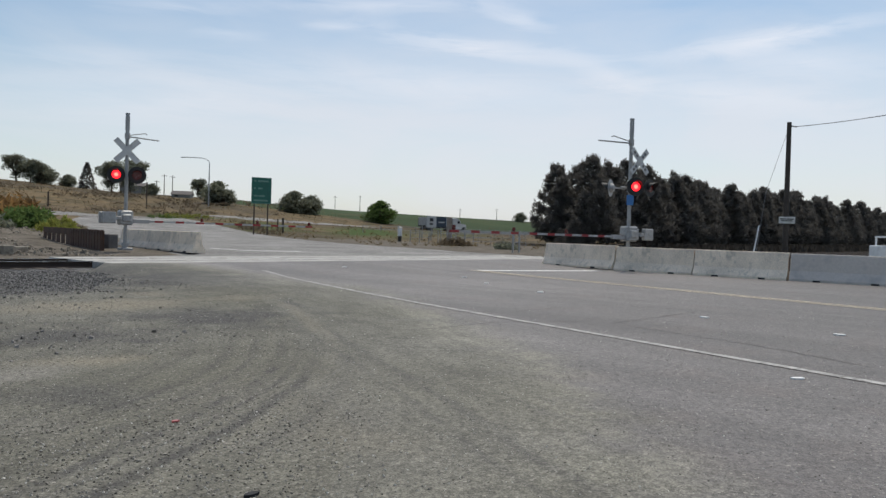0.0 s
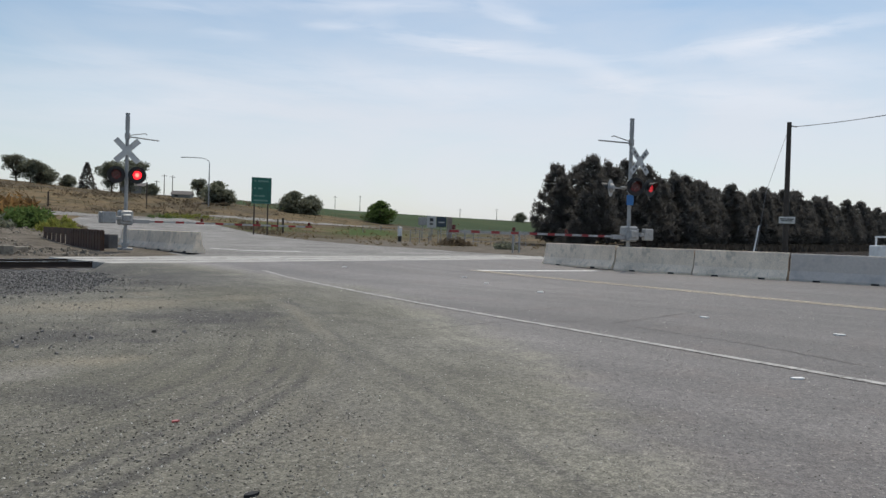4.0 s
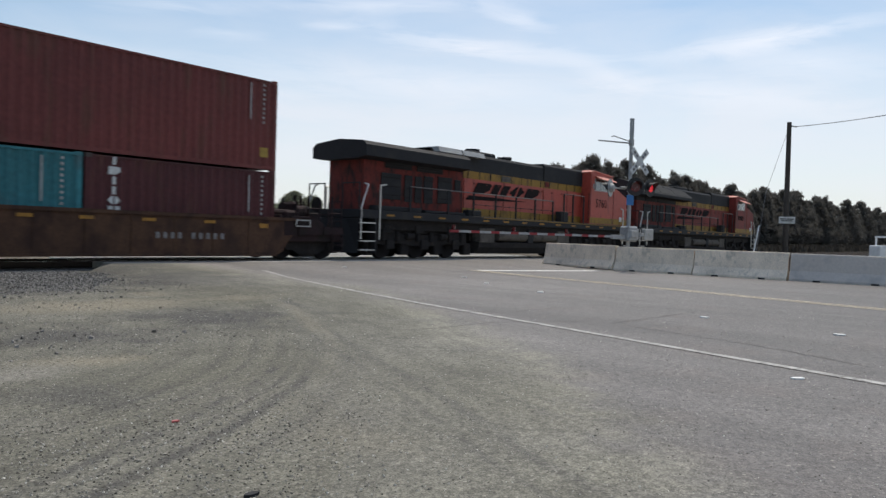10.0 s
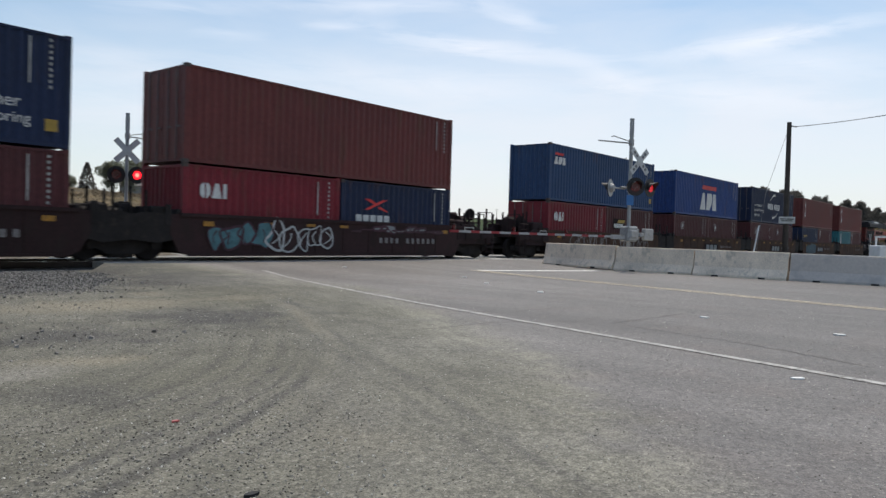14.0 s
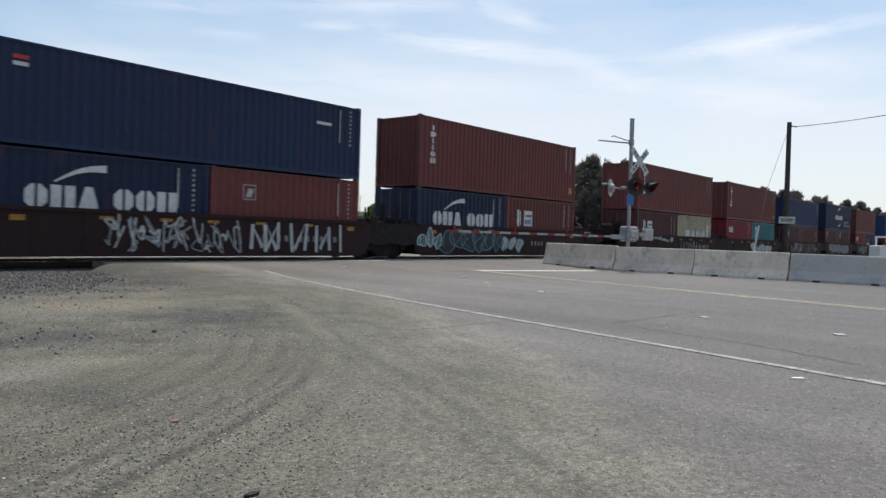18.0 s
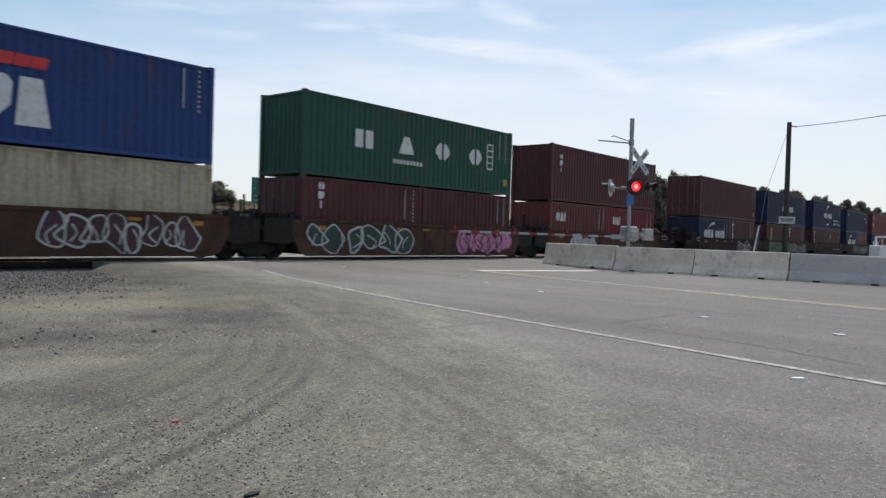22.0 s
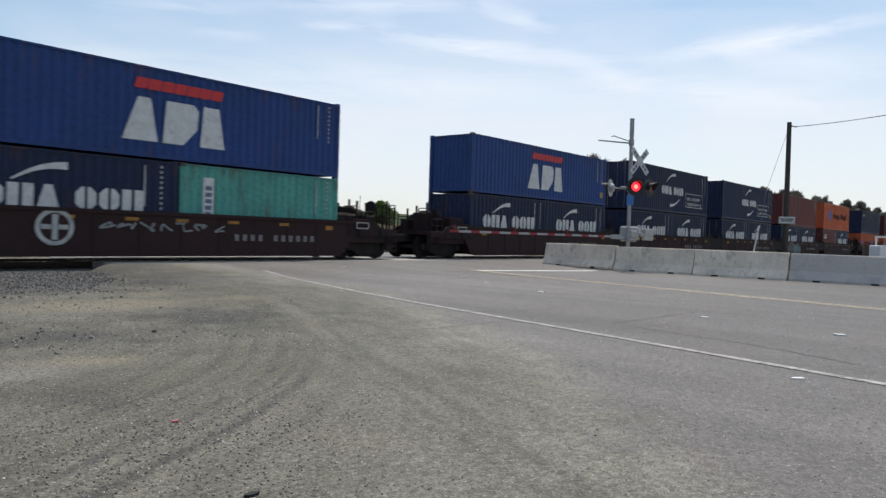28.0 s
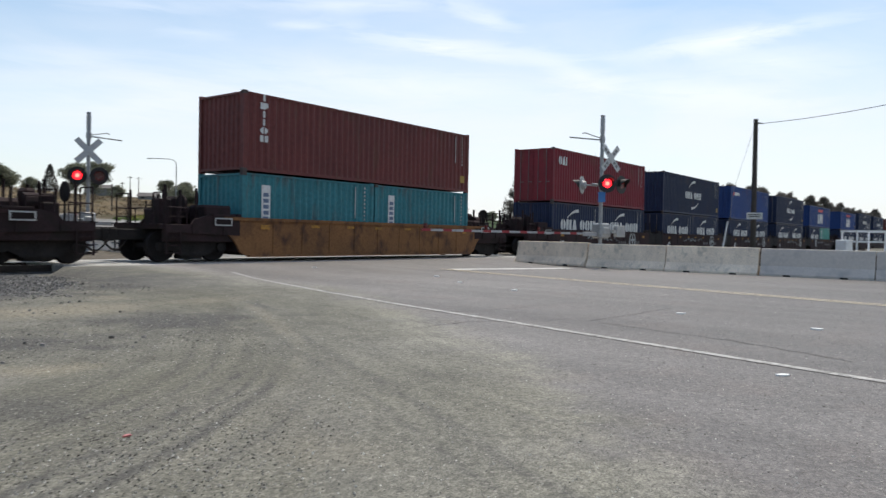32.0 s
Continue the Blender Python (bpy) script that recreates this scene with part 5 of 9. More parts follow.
M_PINE = leaf_mat("dark_pine_needles", (0.142, 0.135, 0.123))
M_LEAF = leaf_mat("dusty_green_leaves", (0.225, 0.236, 0.175))
M_LEAF2 = leaf_mat("bright_green_leaves", (0.12, 0.18, 0.055))
M_SAGE = leaf_mat("grey_brown_sage", (0.17, 0.135, 0.092), 0.4)
M_STRAW = leaf_mat("straw_grass", (0.20, 0.155, 0.088), 0.4)
M_RUSTY = leaf_mat("orange_dry_grass", (0.27, 0.165, 0.068), 0.35)
M_WEED = leaf_mat("yellow_green_weeds", (0.24, 0.25, 0.06), 0.4)


def tri_mesh(name, tris):
    me = bpy.data.meshes.new(name)
    vs = [v for t in tris for v in t]
    me.from_pydata(vs, [], [(3 * i, 3 * i + 1, 3 * i + 2) for i in range(len(tris))])
    me.update()
    return me


def rand_dir(rnd, up=0.0):
    while True:
        v = Vector((rnd.uniform(-1, 1), rnd.uniform(-1, 1), rnd.uniform(-1, 1)))
        if 0.1 < v.length < 1:
            v.normalize()
            v.z += up
            return v.normalized()


def tuft(tris, p, d, size, rnd, n, width):
    for _ in range(n):
        e = (d + 0.85 * rand_dir(rnd)).normalized()
        s = e.cross(rand_dir(rnd)).normalized() * width * size
        tris.append((p - s, p + s, p + e * size * rnd.uniform(0.7, 1.25)))


def pine_meshes(seed, h, rad):
    """A full pine: limbs that carry separate rounded boughs of upturned needle brushes, with dark gaps between them."""
    rnd = random.Random(seed)
    tb = bmesh.new()
    tube(tb, (0, 0, -0.2), (0, 0, h * 0.55), 0.20, 8, 0.11)
    tube(tb, (0, 0, h * 0.55), (0.1, 0, h * 0.96), 0.11, 6, 0.03)
    tris = []
    count = 104
    for k in range(count):
        f = 0.02 + 0.95 * (k / count) ** 1.15
        reach = rad * (1 - f) ** 0.62 * (0.80 + 0.2 * min(1, f / 0.2)) * rnd.uniform(0.62, 1.10)
        a = k * 2.39996 + rnd.uniform(-0.5, 0.5)
        out = Vector((math.cos(a), math.sin(a), 0))
        base = Vector((0, 0, h * f))
        mid = base + out * reach + Vector((0, 0, 0.22 * reach + rnd.uniform(-0.25, 0.35)))
        if reach > 0.8 and k % 2 == 0:
            tube(tb, base, mid, 0.05, 5, 0.015)
        wide = rnd.uniform(0.55, 0.95) * (0.62 + 0.38 * (1 - f))
        for j in range(46):
            e = rand_dir(rnd, 0.25)
            q = mid + Vector((e.x * wide, e.y * wide, e.z * wide * 0.62)) * rnd.uniform(0.35, 1.0) - out * wide * 0.5
            tuft(tris, q, (e * 0.7 + 0.25 * out + Vector((0, 0, 0.75))).normalized(), rnd.uniform(0.30, 0.48), rnd, 4, 0.10)
        for j in range(rnd.choice((1, 2, 3))):   # upright shoots above the bough
            q = mid + Vector((rnd.uniform(-0.5, 0.5) * wide, rnd.uniform(-0.5, 0.5) * wide, 0.45 * wide))
            for i in range(3):
                tuft(tris, q + Vector((0, 0, 0.17 * i)), Vector((0, 0, 1)), 0.34, rnd, 5, 0.08)
        if k % 2:                                # thin inner needles round the limb
            for j in range(8):
                q = base.lerp(mid, rnd.uniform(0.2, 0.8)) + 0.3 * rand_dir(rnd)
                tuft(tris, q, (out + Vector((0, 0, 0.5))).normalized(), 0.5, rnd, 5, 0.1)
    for j in range(14):
        tuft(tris, Vector((0.1, 0, h * (0.90 + 0.10 * j / 14))), Vector((0, 0, 1)), 0.5, rnd, 7, 0.09)
    return finish(tb, "trunk"), tri_mesh("crown", tris)


def broad_meshes(seed, h, rad, lobes=26, leaf=0.55, trunk=0.32, flat=1.0):
    """A broad tree: forked limbs with ragged clumps of leaves of differing size."""
    rnd = random.Random(seed)
    tb = bmesh.new()
    tube(tb, (0, 0, -0.3), (0, 0, h * trunk), 0.05 * h * 0.5, 8, 0.03 * h * 0.5)
    tris = []
    for k in range(lobes):
        d = rand_dir(rnd, 0.1)
        f = rnd.uniform(0.3, 1.0)
        wide = 1.0 - 0.45 * max(0.0, d.z)
        c = Vector((d.x * rad * f * wide, d.y * rad * f * wide, h * (trunk + 0.34) + d.z * h * 0.34 * flat * rnd.uniform(0.6, 1.15)))
        tube(tb, (0, 0, h * trunk * 0.9), c, 0.012 * h, 5, 0.006 * h)
        s = rad * rnd.uniform(0.16, 0.42)
        for j in range(int(260 * s / rad)):
            e = rand_dir(rnd)
            q = c + Vector((e.x, e.y, 0.75 * e.z)) * s * rnd.uniform(0.4, 1.12)
            tuft(tris, q, (e + Vector((0, 0, 0.3))).normalized(), leaf * rnd.uniform(0.6, 1.1), rnd, 3, 0.32)
    return finish(tb, "trunk"), tri_mesh("crown", tris)


def tree(name, meshes, material, x, y, label, category, scale=1.0, turn=0.0, group=""):
    t = thing(name, label, category, pose(x, y, land(x, y) - 0.05, 0, 0, turn), group=group)
    t.scale = (scale, scale, scale)
    part("trunk", meshes[0], M_BARK, t)
    part("crown", meshes[1], material, t)
    return t


PINES = [pine_meshes(11, 10.5, 4.1), pine_meshes(12, 9.8, 3.9), pine_meshes(13, 10.1, 3.6), pine_meshes(14, 10.7, 4.4)]
rnd = random.Random(5)
xx, k = 75.2, 0
while xx < 330:
    sc = rnd.uniform(0.80, 1.0) * (1.06 if k < 9 else 1.0) * (1 + 0.10 * smooth01((xx - 128) / 25))
    tree("pine_tree", PINES[k % 4], M_PINE, xx, 41.0 + rnd.uniform(-0.7, 0.7), "dense dark green pine in a windbreak row", "tree", sc, rnd.uniform(0, 360), "row of pines")
    xx += rnd.uniform(3.6, 4.8) if xx < 180 else rnd.uniform(6, 8)
    k += 1
xx = 76.5
while xx < 200:
    tree("pine_tree", PINES[k % 4], M_PINE, xx, 46.5 + rnd.uniform(-0.8, 0.8), "dense dark green pine in the back windbreak row", "tree", rnd.uniform(0.85, 1.0), rnd.uniform(0, 360), "back row of pines")
    xx += rnd.uniform(5, 7)
    k += 1
for x, y, s in ((72.4, 40.6, 0.62), (70.0, 40.4, 0.34), (68.0, 41.0, 0.2), (74.0, 44.5, 0.78)):
    tree("pine_tree", PINES[2], M_PINE, x, y, "small young pine at the end of the windbreak row", "tree", s, 40 * x, "row of pines")

# dark tufts added along the windbreak's foot, standing in for the pines' shade
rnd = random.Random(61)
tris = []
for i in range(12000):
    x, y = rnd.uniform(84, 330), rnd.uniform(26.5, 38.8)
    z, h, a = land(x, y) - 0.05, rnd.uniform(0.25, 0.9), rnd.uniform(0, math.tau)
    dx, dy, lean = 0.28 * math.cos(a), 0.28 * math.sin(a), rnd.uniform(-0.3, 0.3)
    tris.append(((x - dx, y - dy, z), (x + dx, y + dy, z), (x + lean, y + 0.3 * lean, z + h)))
solo("low_brush", tri_mesh("low_brush", tris), leaf_mat("shade_dark_tufts", (0.048, 0.044, 0.038)), "added dark tufts standing in for shade below the pines", "brush", kind="stuff")

B1, B2, B3 = broad_meshes(21, 9.8, 4.0, 34, 0.42, 0.18), broad_meshes(22, 6.6, 3.9, 60, 0.40, 0.0), broad_meshes(23, 5.6, 3.4, 50, 0.36, 0.0)


def cone_meshes(seed, h, rad):
    """A slim pointed conifer."""
    rnd = random.Random(seed)
    tb = bmesh.new()
    tube(tb, (0, 0, -0.2), (0, 0, h * 0.95), 0.14, 7, 0.02)
    tris = []
    for k in range(430):
        f = rnd.random() ** 1.3 * 0.96
        a, reach = rnd.uniform(0, 6.28), rad * (1 - f) * rnd.uniform(0.5, 1.1)
        out = Vector((math.cos(a), math.sin(a), -0.1))
        tuft(tris, Vector((0, 0, 0.3 + h * f)) + out * reach, (out + Vector((0, 0, 0.35))).normalized(), 0.65, rnd, 7, 0.2)
    tuft(tris, Vector((0, 0, h * 0.93)), Vector((0, 0, 1)), 0.8, rnd, 8, 0.1)
    return finish(tb, "trunk"), tri_mesh("crown", tris)


CON = cone_meshes(15, 8, 2.6)
for x, y, m, mt, s, lab in (
        (79.3, 223.2, B1, M_LEAF, 0.95, "broad dusty green tree on the dry ridge"), (82.4, 221.5, B1, M_LEAF, 0.85, "broad dusty green tree on the dry ridge"), (85.6, 222.0, B2, M_LEAF, 1.1, "rounded dusty green tree on the dry ridge"),
        (93.3, 223.0, B3, M_LEAF, 0.8, "small dusty green tree on the dry ridge"), (100.1, 210.3, B1, M_LEAF, 1.15, "large dusty green tree on the dry ridge"),
        (102.6, 204.2, B1, M_LEAF, 1.25, "large dusty green tree on the dry ridge"), (104.0, 194.8, B3, M_LEAF, 0.75, "small dusty green tree on the dry ridge"),
        (108.9, 178.0, B1, M_LEAF, 0.72, "dark green tree beside the street lamp"), (99.4, 155.1, B2, M_LEAF, 1.05, "dark green tree beside the street lamp"),
        (100.7, 153.7, B3, M_LEAF, 0.85, "dark green tree beside the street lamp"), (117.5, 149.2, B2, M_LEAF, 1.05, "rounded tree at the edge of the green field"),
        (123.0, 148.9, B3, M_LEAF, 1.1, "rounded tree at the edge of the green field"), (136.0, 136.7, B2, M_LEAF2, 1.12, "bright green round tree in the field"),
        (249.6, 169.4, B3, M_LEAF, 0.9, "small dark tree on the far field")):
    tree("tree", m, mt, x, y, lab, "tree", s, x * 37 % 360, "far trees")
tree("conifer_tree", CON, M_PINE, 96.8, 218.8, "slim dark conifer on the dry ridge", "tree", 0.95, 0, "far trees")


def bush(x, y, material, rad, h, label, seed, n=26):
    rnd = random.Random(seed)
    tris = []
    for k in range(n):
        a, r = rnd.uniform(0, 6.28), rad * math.sqrt(rnd.random())
        c = Vector((r * math.cos(a), r * math.sin(a), h * (1 - (r / rad) ** 2) * rnd.uniform(0.3, 0.95)))
        for j in range(20):
            tuft(tris, c + 0.25 * h * rand_dir(rnd), rand_dir(rnd, 0.8), 0.30 * h, rnd, 2, 0.22)
    me = tri_mesh("bush", tris)
    return solo("bush", me, material, label, "bush", pose(x, y, land(x, y) - 0.08), group="bushes")


for i, (x, y, m, r, h, lab) in enumerate((
        (67.3, 118.0, M_WEED, 4.0, 0.9, "low yellow-green weeds on the slope"), (71.5, 118.5, M_WEED, 3.5, 0.9, "low yellow-green weeds on the slope"), (63.5, 116.0, M_LEAF2, 2.5, 0.8, "low green weeds on the slope"),
        (17.3, 52.2, M_RUSTY, 1.5, 2.2, "tall orange dry grass on the bank"), (18.9, 52.6, M_RUSTY, 1.3, 1.9, "tall orange dry grass on the bank"), (20.2, 54.0, M_RUSTY, 1.2, 1.5, "tall orange dry grass on the bank"),
        (15.9, 45.6, M_LEAF2, 0.8, 0.9, "low green shrub on the gravel bank"), (17.4, 47.2, M_LEAF2, 1.0, 1.35, "dark green shrub on the gravel bank"), (18.6, 48.2, M_LEAF2, 0.8, 1.15, "dark green shrub on the gravel bank"),
        (17.2, 43.0, M_WEED, 0.9, 0.75, "yellow-green weeds on the gravel bank"), (18.1, 43.2, M_WEED, 0.8, 0.65, "yellow-green weeds on the gravel bank"), (18.3, 44.6, M_WEED, 0.9, 0.8, "yellow-green weeds on the gravel bank"),
        (14.9, 44.2, M_LEAF, 0.7, 0.6, "dusty green shrub on the gravel bank"),
        (52.5, 43.2, M_SAGE, 1.3, 0.9, "dry brown bush on the dirt verge"), (54.6, 43.6, M_SAGE, 0.9, 0.7, "dry brown bush on the dirt verge"), (49.5, 35.0, M_LEAF, 1.0, 0.8, "dusty green shrub beside the gate posts"))):
    bush(x, y, m, r, h, lab, 300 + i)

# dry grass and sage all over the slope
rnd = random.Random(8)
tris, tris2, tris3 = [], [], []
for k in range(4200):
    az, r = radians(rnd.uniform(12, 62)), 58 + 170 * rnd.random() ** 0.8
    x, y = r * math.sin(az), r * math.cos(az)
    if FAR_L[0][0] < y < 124 and lerp_table(FAR_L, y) - 1 < x < lerp_table(FAR_R, y) + 1:
        continue
    z = land(x, y)
    clump = noise.noise((x * 0.06, y * 0.06, 7))
    if math.degrees(az) > 40 and rnd.random() < 0.6:
        continue
    if clump > 0.10 and math.degrees(az) < 37 and rnd.random() < 0.5:
        big = rnd.uniform(0.6, 1.3)
        for j in range(11):
            tuft(tris2, Vector((x, y, z)) + big * Vector((rnd.uniform(-1, 1), rnd.uniform(-1, 1), 0.5 * rnd.random())), rand_dir(rnd, 0.9), 0.5 * big, rnd, 4, 0.16)
    else:
        tuft(tris, Vector((x, y, z - 0.05)), Vector((0, 0, 1)), rnd.uniform(0.25, 0.55), rnd, 8, 0.09)
for k in range(110):
    x, y = rnd.uniform(44, 66), rnd.uniform(40, 62)
    if x < lerp_table(FAR_R, y) + 1.5:
        continue
    tuft(tris3, Vector((x, y, land(x, y) - 0.03)), Vector((0, 0, 1)), rnd.uniform(0.10, 0.26), rnd, 8, 0.07)
solo("dry_grass", tri_mesh("dry_grass", tris + tris3), M_STRAW, "straw-coloured dry grass tufts over the slope", "grass", kind="stuff")
solo("sage_scrub", tri_mesh("sage_scrub", tris2), M_SAGE, "grey-brown sage scrub over the slope", "scrub", kind="stuff")

# low pale house and sheds among the ridge trees
M_HOUSE = mat("pale_house_wall", (0.24, 0.25, 0.25), 0.7, vary=0.1)
M_ROOF = mat("dark_roof", (0.10, 0.09, 0.085), 0.8, vary=0.2)
for x, y, w, h, rz in ((109.4, 216.2, 7.0, 2.4, -30), (109.3, 187.6, 5.0, 1.0, -40)):
    z = land(x, y)
    hs = thing("house", "low pale house with a dark roof among ridge trees", "house", pose(x, y, z - 0.3, 0, 0, rz), group="ridge houses")
    b = bmesh.new()
    boxm(b, -w / 2, w / 2, -2.5, 2.5, 0, h)
    part("wall", b, M_HOUSE, hs)
    b = bmesh.new()
    prism(b, [(-2.9, h), (2.9, h), (0, h + 1.1)], "x", -w / 2 - 0.3, w / 2 + 0.3)
    part("roof", b, M_ROOF, hs)
    b = bmesh.new()
    boxm(b, -w / 4 - 0.5, -w / 4 + 0.5, -2.54, -2.5, h * 0.4, h * 0.8)
    part("window", b, M_BLACK, hs)

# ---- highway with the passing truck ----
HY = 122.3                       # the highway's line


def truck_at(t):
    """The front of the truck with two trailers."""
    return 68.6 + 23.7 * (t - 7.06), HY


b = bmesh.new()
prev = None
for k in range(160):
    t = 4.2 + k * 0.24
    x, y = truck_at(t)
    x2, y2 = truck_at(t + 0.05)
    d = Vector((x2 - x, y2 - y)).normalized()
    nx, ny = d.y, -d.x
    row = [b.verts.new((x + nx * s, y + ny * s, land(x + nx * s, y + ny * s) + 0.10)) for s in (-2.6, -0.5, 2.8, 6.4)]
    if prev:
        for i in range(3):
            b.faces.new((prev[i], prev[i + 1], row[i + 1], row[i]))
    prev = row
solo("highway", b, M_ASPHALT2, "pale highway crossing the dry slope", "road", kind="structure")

M_TRUCKW = mat("white_truck_paint", (0.52, 0.52, 0.50), 0.4, vary=0.08, scale=2, stain=(0.4, 0.38, 0.36), stain_amount=0.2)
M_TRAILER = mat("pale_grey_trailer_sheet", (0.30, 0.315, 0.335), 0.4, 0.3, vary=0.1, scale=1)
M_GLASS = mat("dark_glass", (0.01, 0.012, 0.014), 0.08, vary=0.1, bump=0)
M_TYRE = mat("tyre_rubber", (0.02, 0.02, 0.02), 0.9, vary=0.2)


def semi(label, trailers):
    s = thing("semi_truck", label, "truck", group="highway trucks")
    b = bmesh.new()
    prism(b, [(-5.6, 0.75), (-5.6, 3.45), (-4.2, 3.62), (-3.5, 3.40), (-2.85, 2.95), (-2.35, 2.18), (-0.6, 1.98), (-0.12, 1.85), (0, 0.75)], "y", -1.15, 1.15)
    part("cab", b, M_TRUCKW, s)
    b = bmesh.new()
    prism(b, [(-3.75, 2.15), (-3.75, 2.85), (-3.0, 2.85), (-2.55, 2.2)], "y", -1.165, 1.165)
    part("window", b, M_GLASS, s)
    for y in (-1.05, 1.05):
        b = bmesh.new()
        tube(b, (-4.7, y, 0.8), (-2.7, y, 0.8), 0.33, 14)
        part("fuel_tank", b, M_SIGNBACK, s, "bare metal fuel tank")
        b = bmesh.new()
        prism(b, [(-1.9, 0.75), (-1.75, 1.15), (-1.4, 1.32), (-0.8, 1.32), (-0.45, 1.15), (-0.3, 0.75)], "y", min(y, y * 1.12), max(y, y * 1.12))
        part("wheel_arch", b, M_BLACK, s)
    # added black box stands in for the dark gap before the trailer
    b = bmesh.new()
    boxm(b, -6.25, -5.65, -1.0, 1.0, 0.8, 2.9)
    part("cab_gap_frame", b, M_BLACK, s, "black box filling the dark gap behind the cab")
    b = bmesh.new()
    for y in (-1.2, 1.2):
        tube(b, (-5.75, y * 0.8, 1.0), (-5.75, y * 0.8, 3.5), 0.08, 8)
    part("exhaust_stack", b, M_GALV, s)
    for x0, x1 in trailers:
        b = bmesh.new()
        boxm(b, x0, x1, -1.25, 1.25, 1.05, 3.25, 0.05)
        part("trailer_box", b, M_TRAILER, s)
        b = bmesh.new()
        boxm(b, x0 + 0.2, x1 - 0.2, -0.6, 0.6, 0.8, 1.05)
        part("trailer_frame", b, M_BLACK, s)
        b = bmesh.new()
        boxm(b, x0 - 0.03, x0 - 0.004, -1.2, 1.2, 1.1, 3.2, 0.01)
        part("trailer_door", b, M_BLACK, s, "dark rear doors")
    if len(trailers) > 1:
        b = bmesh.new()
        boxm(b, -18.1, -16.0, -0.1, 0.1, 0.75, 0.9)
        part("drawbar", b, M_BLACK, s)
    wm = bmesh.new()
    tube(wm, (0, -0.28, 0), (0, 0.28, 0), 0.5, 14)
    wm = finish(wm, "wheel")
    rear = [x0 + 1.2 for x0, x1 in trailers] + [x0 + 2.4 for x0, x1 in trailers]
    for x in [-1.1, -5.0, -6.2] + rear:
        for y in (-0.95, 0.95):
            part("wheel", wm, M_TYRE, s).location = (x, y, 0.5)
    return s


SEMI = semi("white semi truck pulling two pale grey box trailers", ((-16.2, -6.3), (-23.0, -18.0)))
SEMI_ONE = semi("white semi truck pulling one grey dark-backed box trailer", ((-16.6, -6.3),))



def saloon_car():
    """A small white car, far off on the highway."""
    c = thing("car", "small white car driving along the highway", "car")
    b = bmesh.new()
    prism(b, [(-2.2, 0.35), (-2.25, 0.80), (-1.9, 0.95), (0.75, 0.95), (2.05, 0.78), (2.2, 0.55), (2.15, 0.35)], "y", -0.88, 0.88)
    part("body", b, M_TRUCKW, c)
    b = bmesh.new()
    prism(b, [(-1.75, 0.95), (-1.25, 1.40), (0.05, 1.42), (0.75, 0.95)], "y", -0.76, 0.76)
    roof = part("cabin", b, M_TRUCKW, c)
    b = bmesh.new()
    prism(b, [(-1.55, 1.0), (-1.18, 1.34), (0.0, 1.36), (0.55, 1.0)], "y", -0.775, 0.775)
    part("window", b, M_GLASS, roof)
    w = bmesh.new()
    tube(w, (0, -0.1, 0), (0, 0.1, 0), 0.32, 14)
    w = finish(w, "wheel")
    for x in (-1.35, 1.35):
        for y in (-0.82, 0.82):
            part("wheel", w, M_TYRE, c).location = (x, y, 0.32)
    return c


SALOON = saloon_car()

# ---- the train ----
TRAIN = []


def paint(name, c, rust=0.35):
    return mat(name, c, 0.55, vary=0.24, scale=0.55, fine=14, stain=(0.11, 0.05, 0.032), stain_amount=rust, streak=0.9, per_object=0.14, bump=0.12, dist=0.004, spec=0.28)


PAINT = {
    "blue": paint("bright_blue_paint", (0.018, 0.050, 0.175), 0.2), "navy": paint("navy_paint", (0.0100, 0.0195, 0.054), 0.12),
    "mid_blue": paint("mid_blue_paint", (0.022, 0.056, 0.135), 0.1), "dull_blue": paint("dull_blue_paint", (0.0155, 0.030, 0.077), 0.1), "brown": paint("red_brown_paint", (0.140, 0.036, 0.032), 0.35),
    "maroon": paint("maroon_paint", (0.078, 0.021, 0.023), 0.25), "red": paint("red_paint", (0.175, 0.016, 0.025), 0.25),
    "orange": paint("orange_paint", (0.50, 0.098, 0.030), 0.3), "teal": paint("teal_paint", (0.036, 0.175, 0.20), 0.25),
    "mint": paint("mint_green_paint", (0.085, 0.30, 0.25), 0.3), "green": paint("dark_green_paint", (0.016, 0.072, 0.050), 0.2),
    "beige": paint("beige_paint", (0.37, 0.325, 0.225), 0.3),
}
M_WHITE = mat("white_marking_paint", (0.60, 0.60, 0.58), 0.6, vary=0.15, scale=4, stain=(0.35, 0.32, 0.3), stain_amount=0.3)
M_FAINT = mat("faded_code_paint", (0.40, 0.39, 0.37), 0.7, vary=0.4, scale=6)
M_DIM = mat("grimy_lettering", (0.20, 0.185, 0.18), 0.8, vary=0.4, scale=6)
M_REDMARK = mat("red_marking_paint", (0.55, 0.03, 0.03), 0.6, vary=0.2, scale=4)
M_YELMARK = mat("yellow_marking_paint", (0.36, 0.23, 0.035), 0.6, vary=0.25, scale=4)
M_REFLECT = mat("dull_yellow_reflector", (0.36, 0.17, 0.02), 0.7, vary=0.35, scale=5, stain=(0.12, 0.07, 0.03), stain_amount=0.5)
M_DARKMARK = mat("dark_marking_paint", (0.022, 0.016, 0.016), 0.85, vary=0.2, scale=4, spec=0.1)
M_GREYBLUE = mat("grey_blue_marking_paint", (0.10, 0.14, 0.22), 0.6, vary=0.25, scale=4)
M_BLUEMARK = mat("blue_marking_paint", (0.03, 0.07, 0.30), 0.6, vary=0.2, scale=4)
M_CAST = mat("dark_steel_casting", (0.07, 0.055, 0.05), 0.7, 0.3, vary=0.3, scale=3)
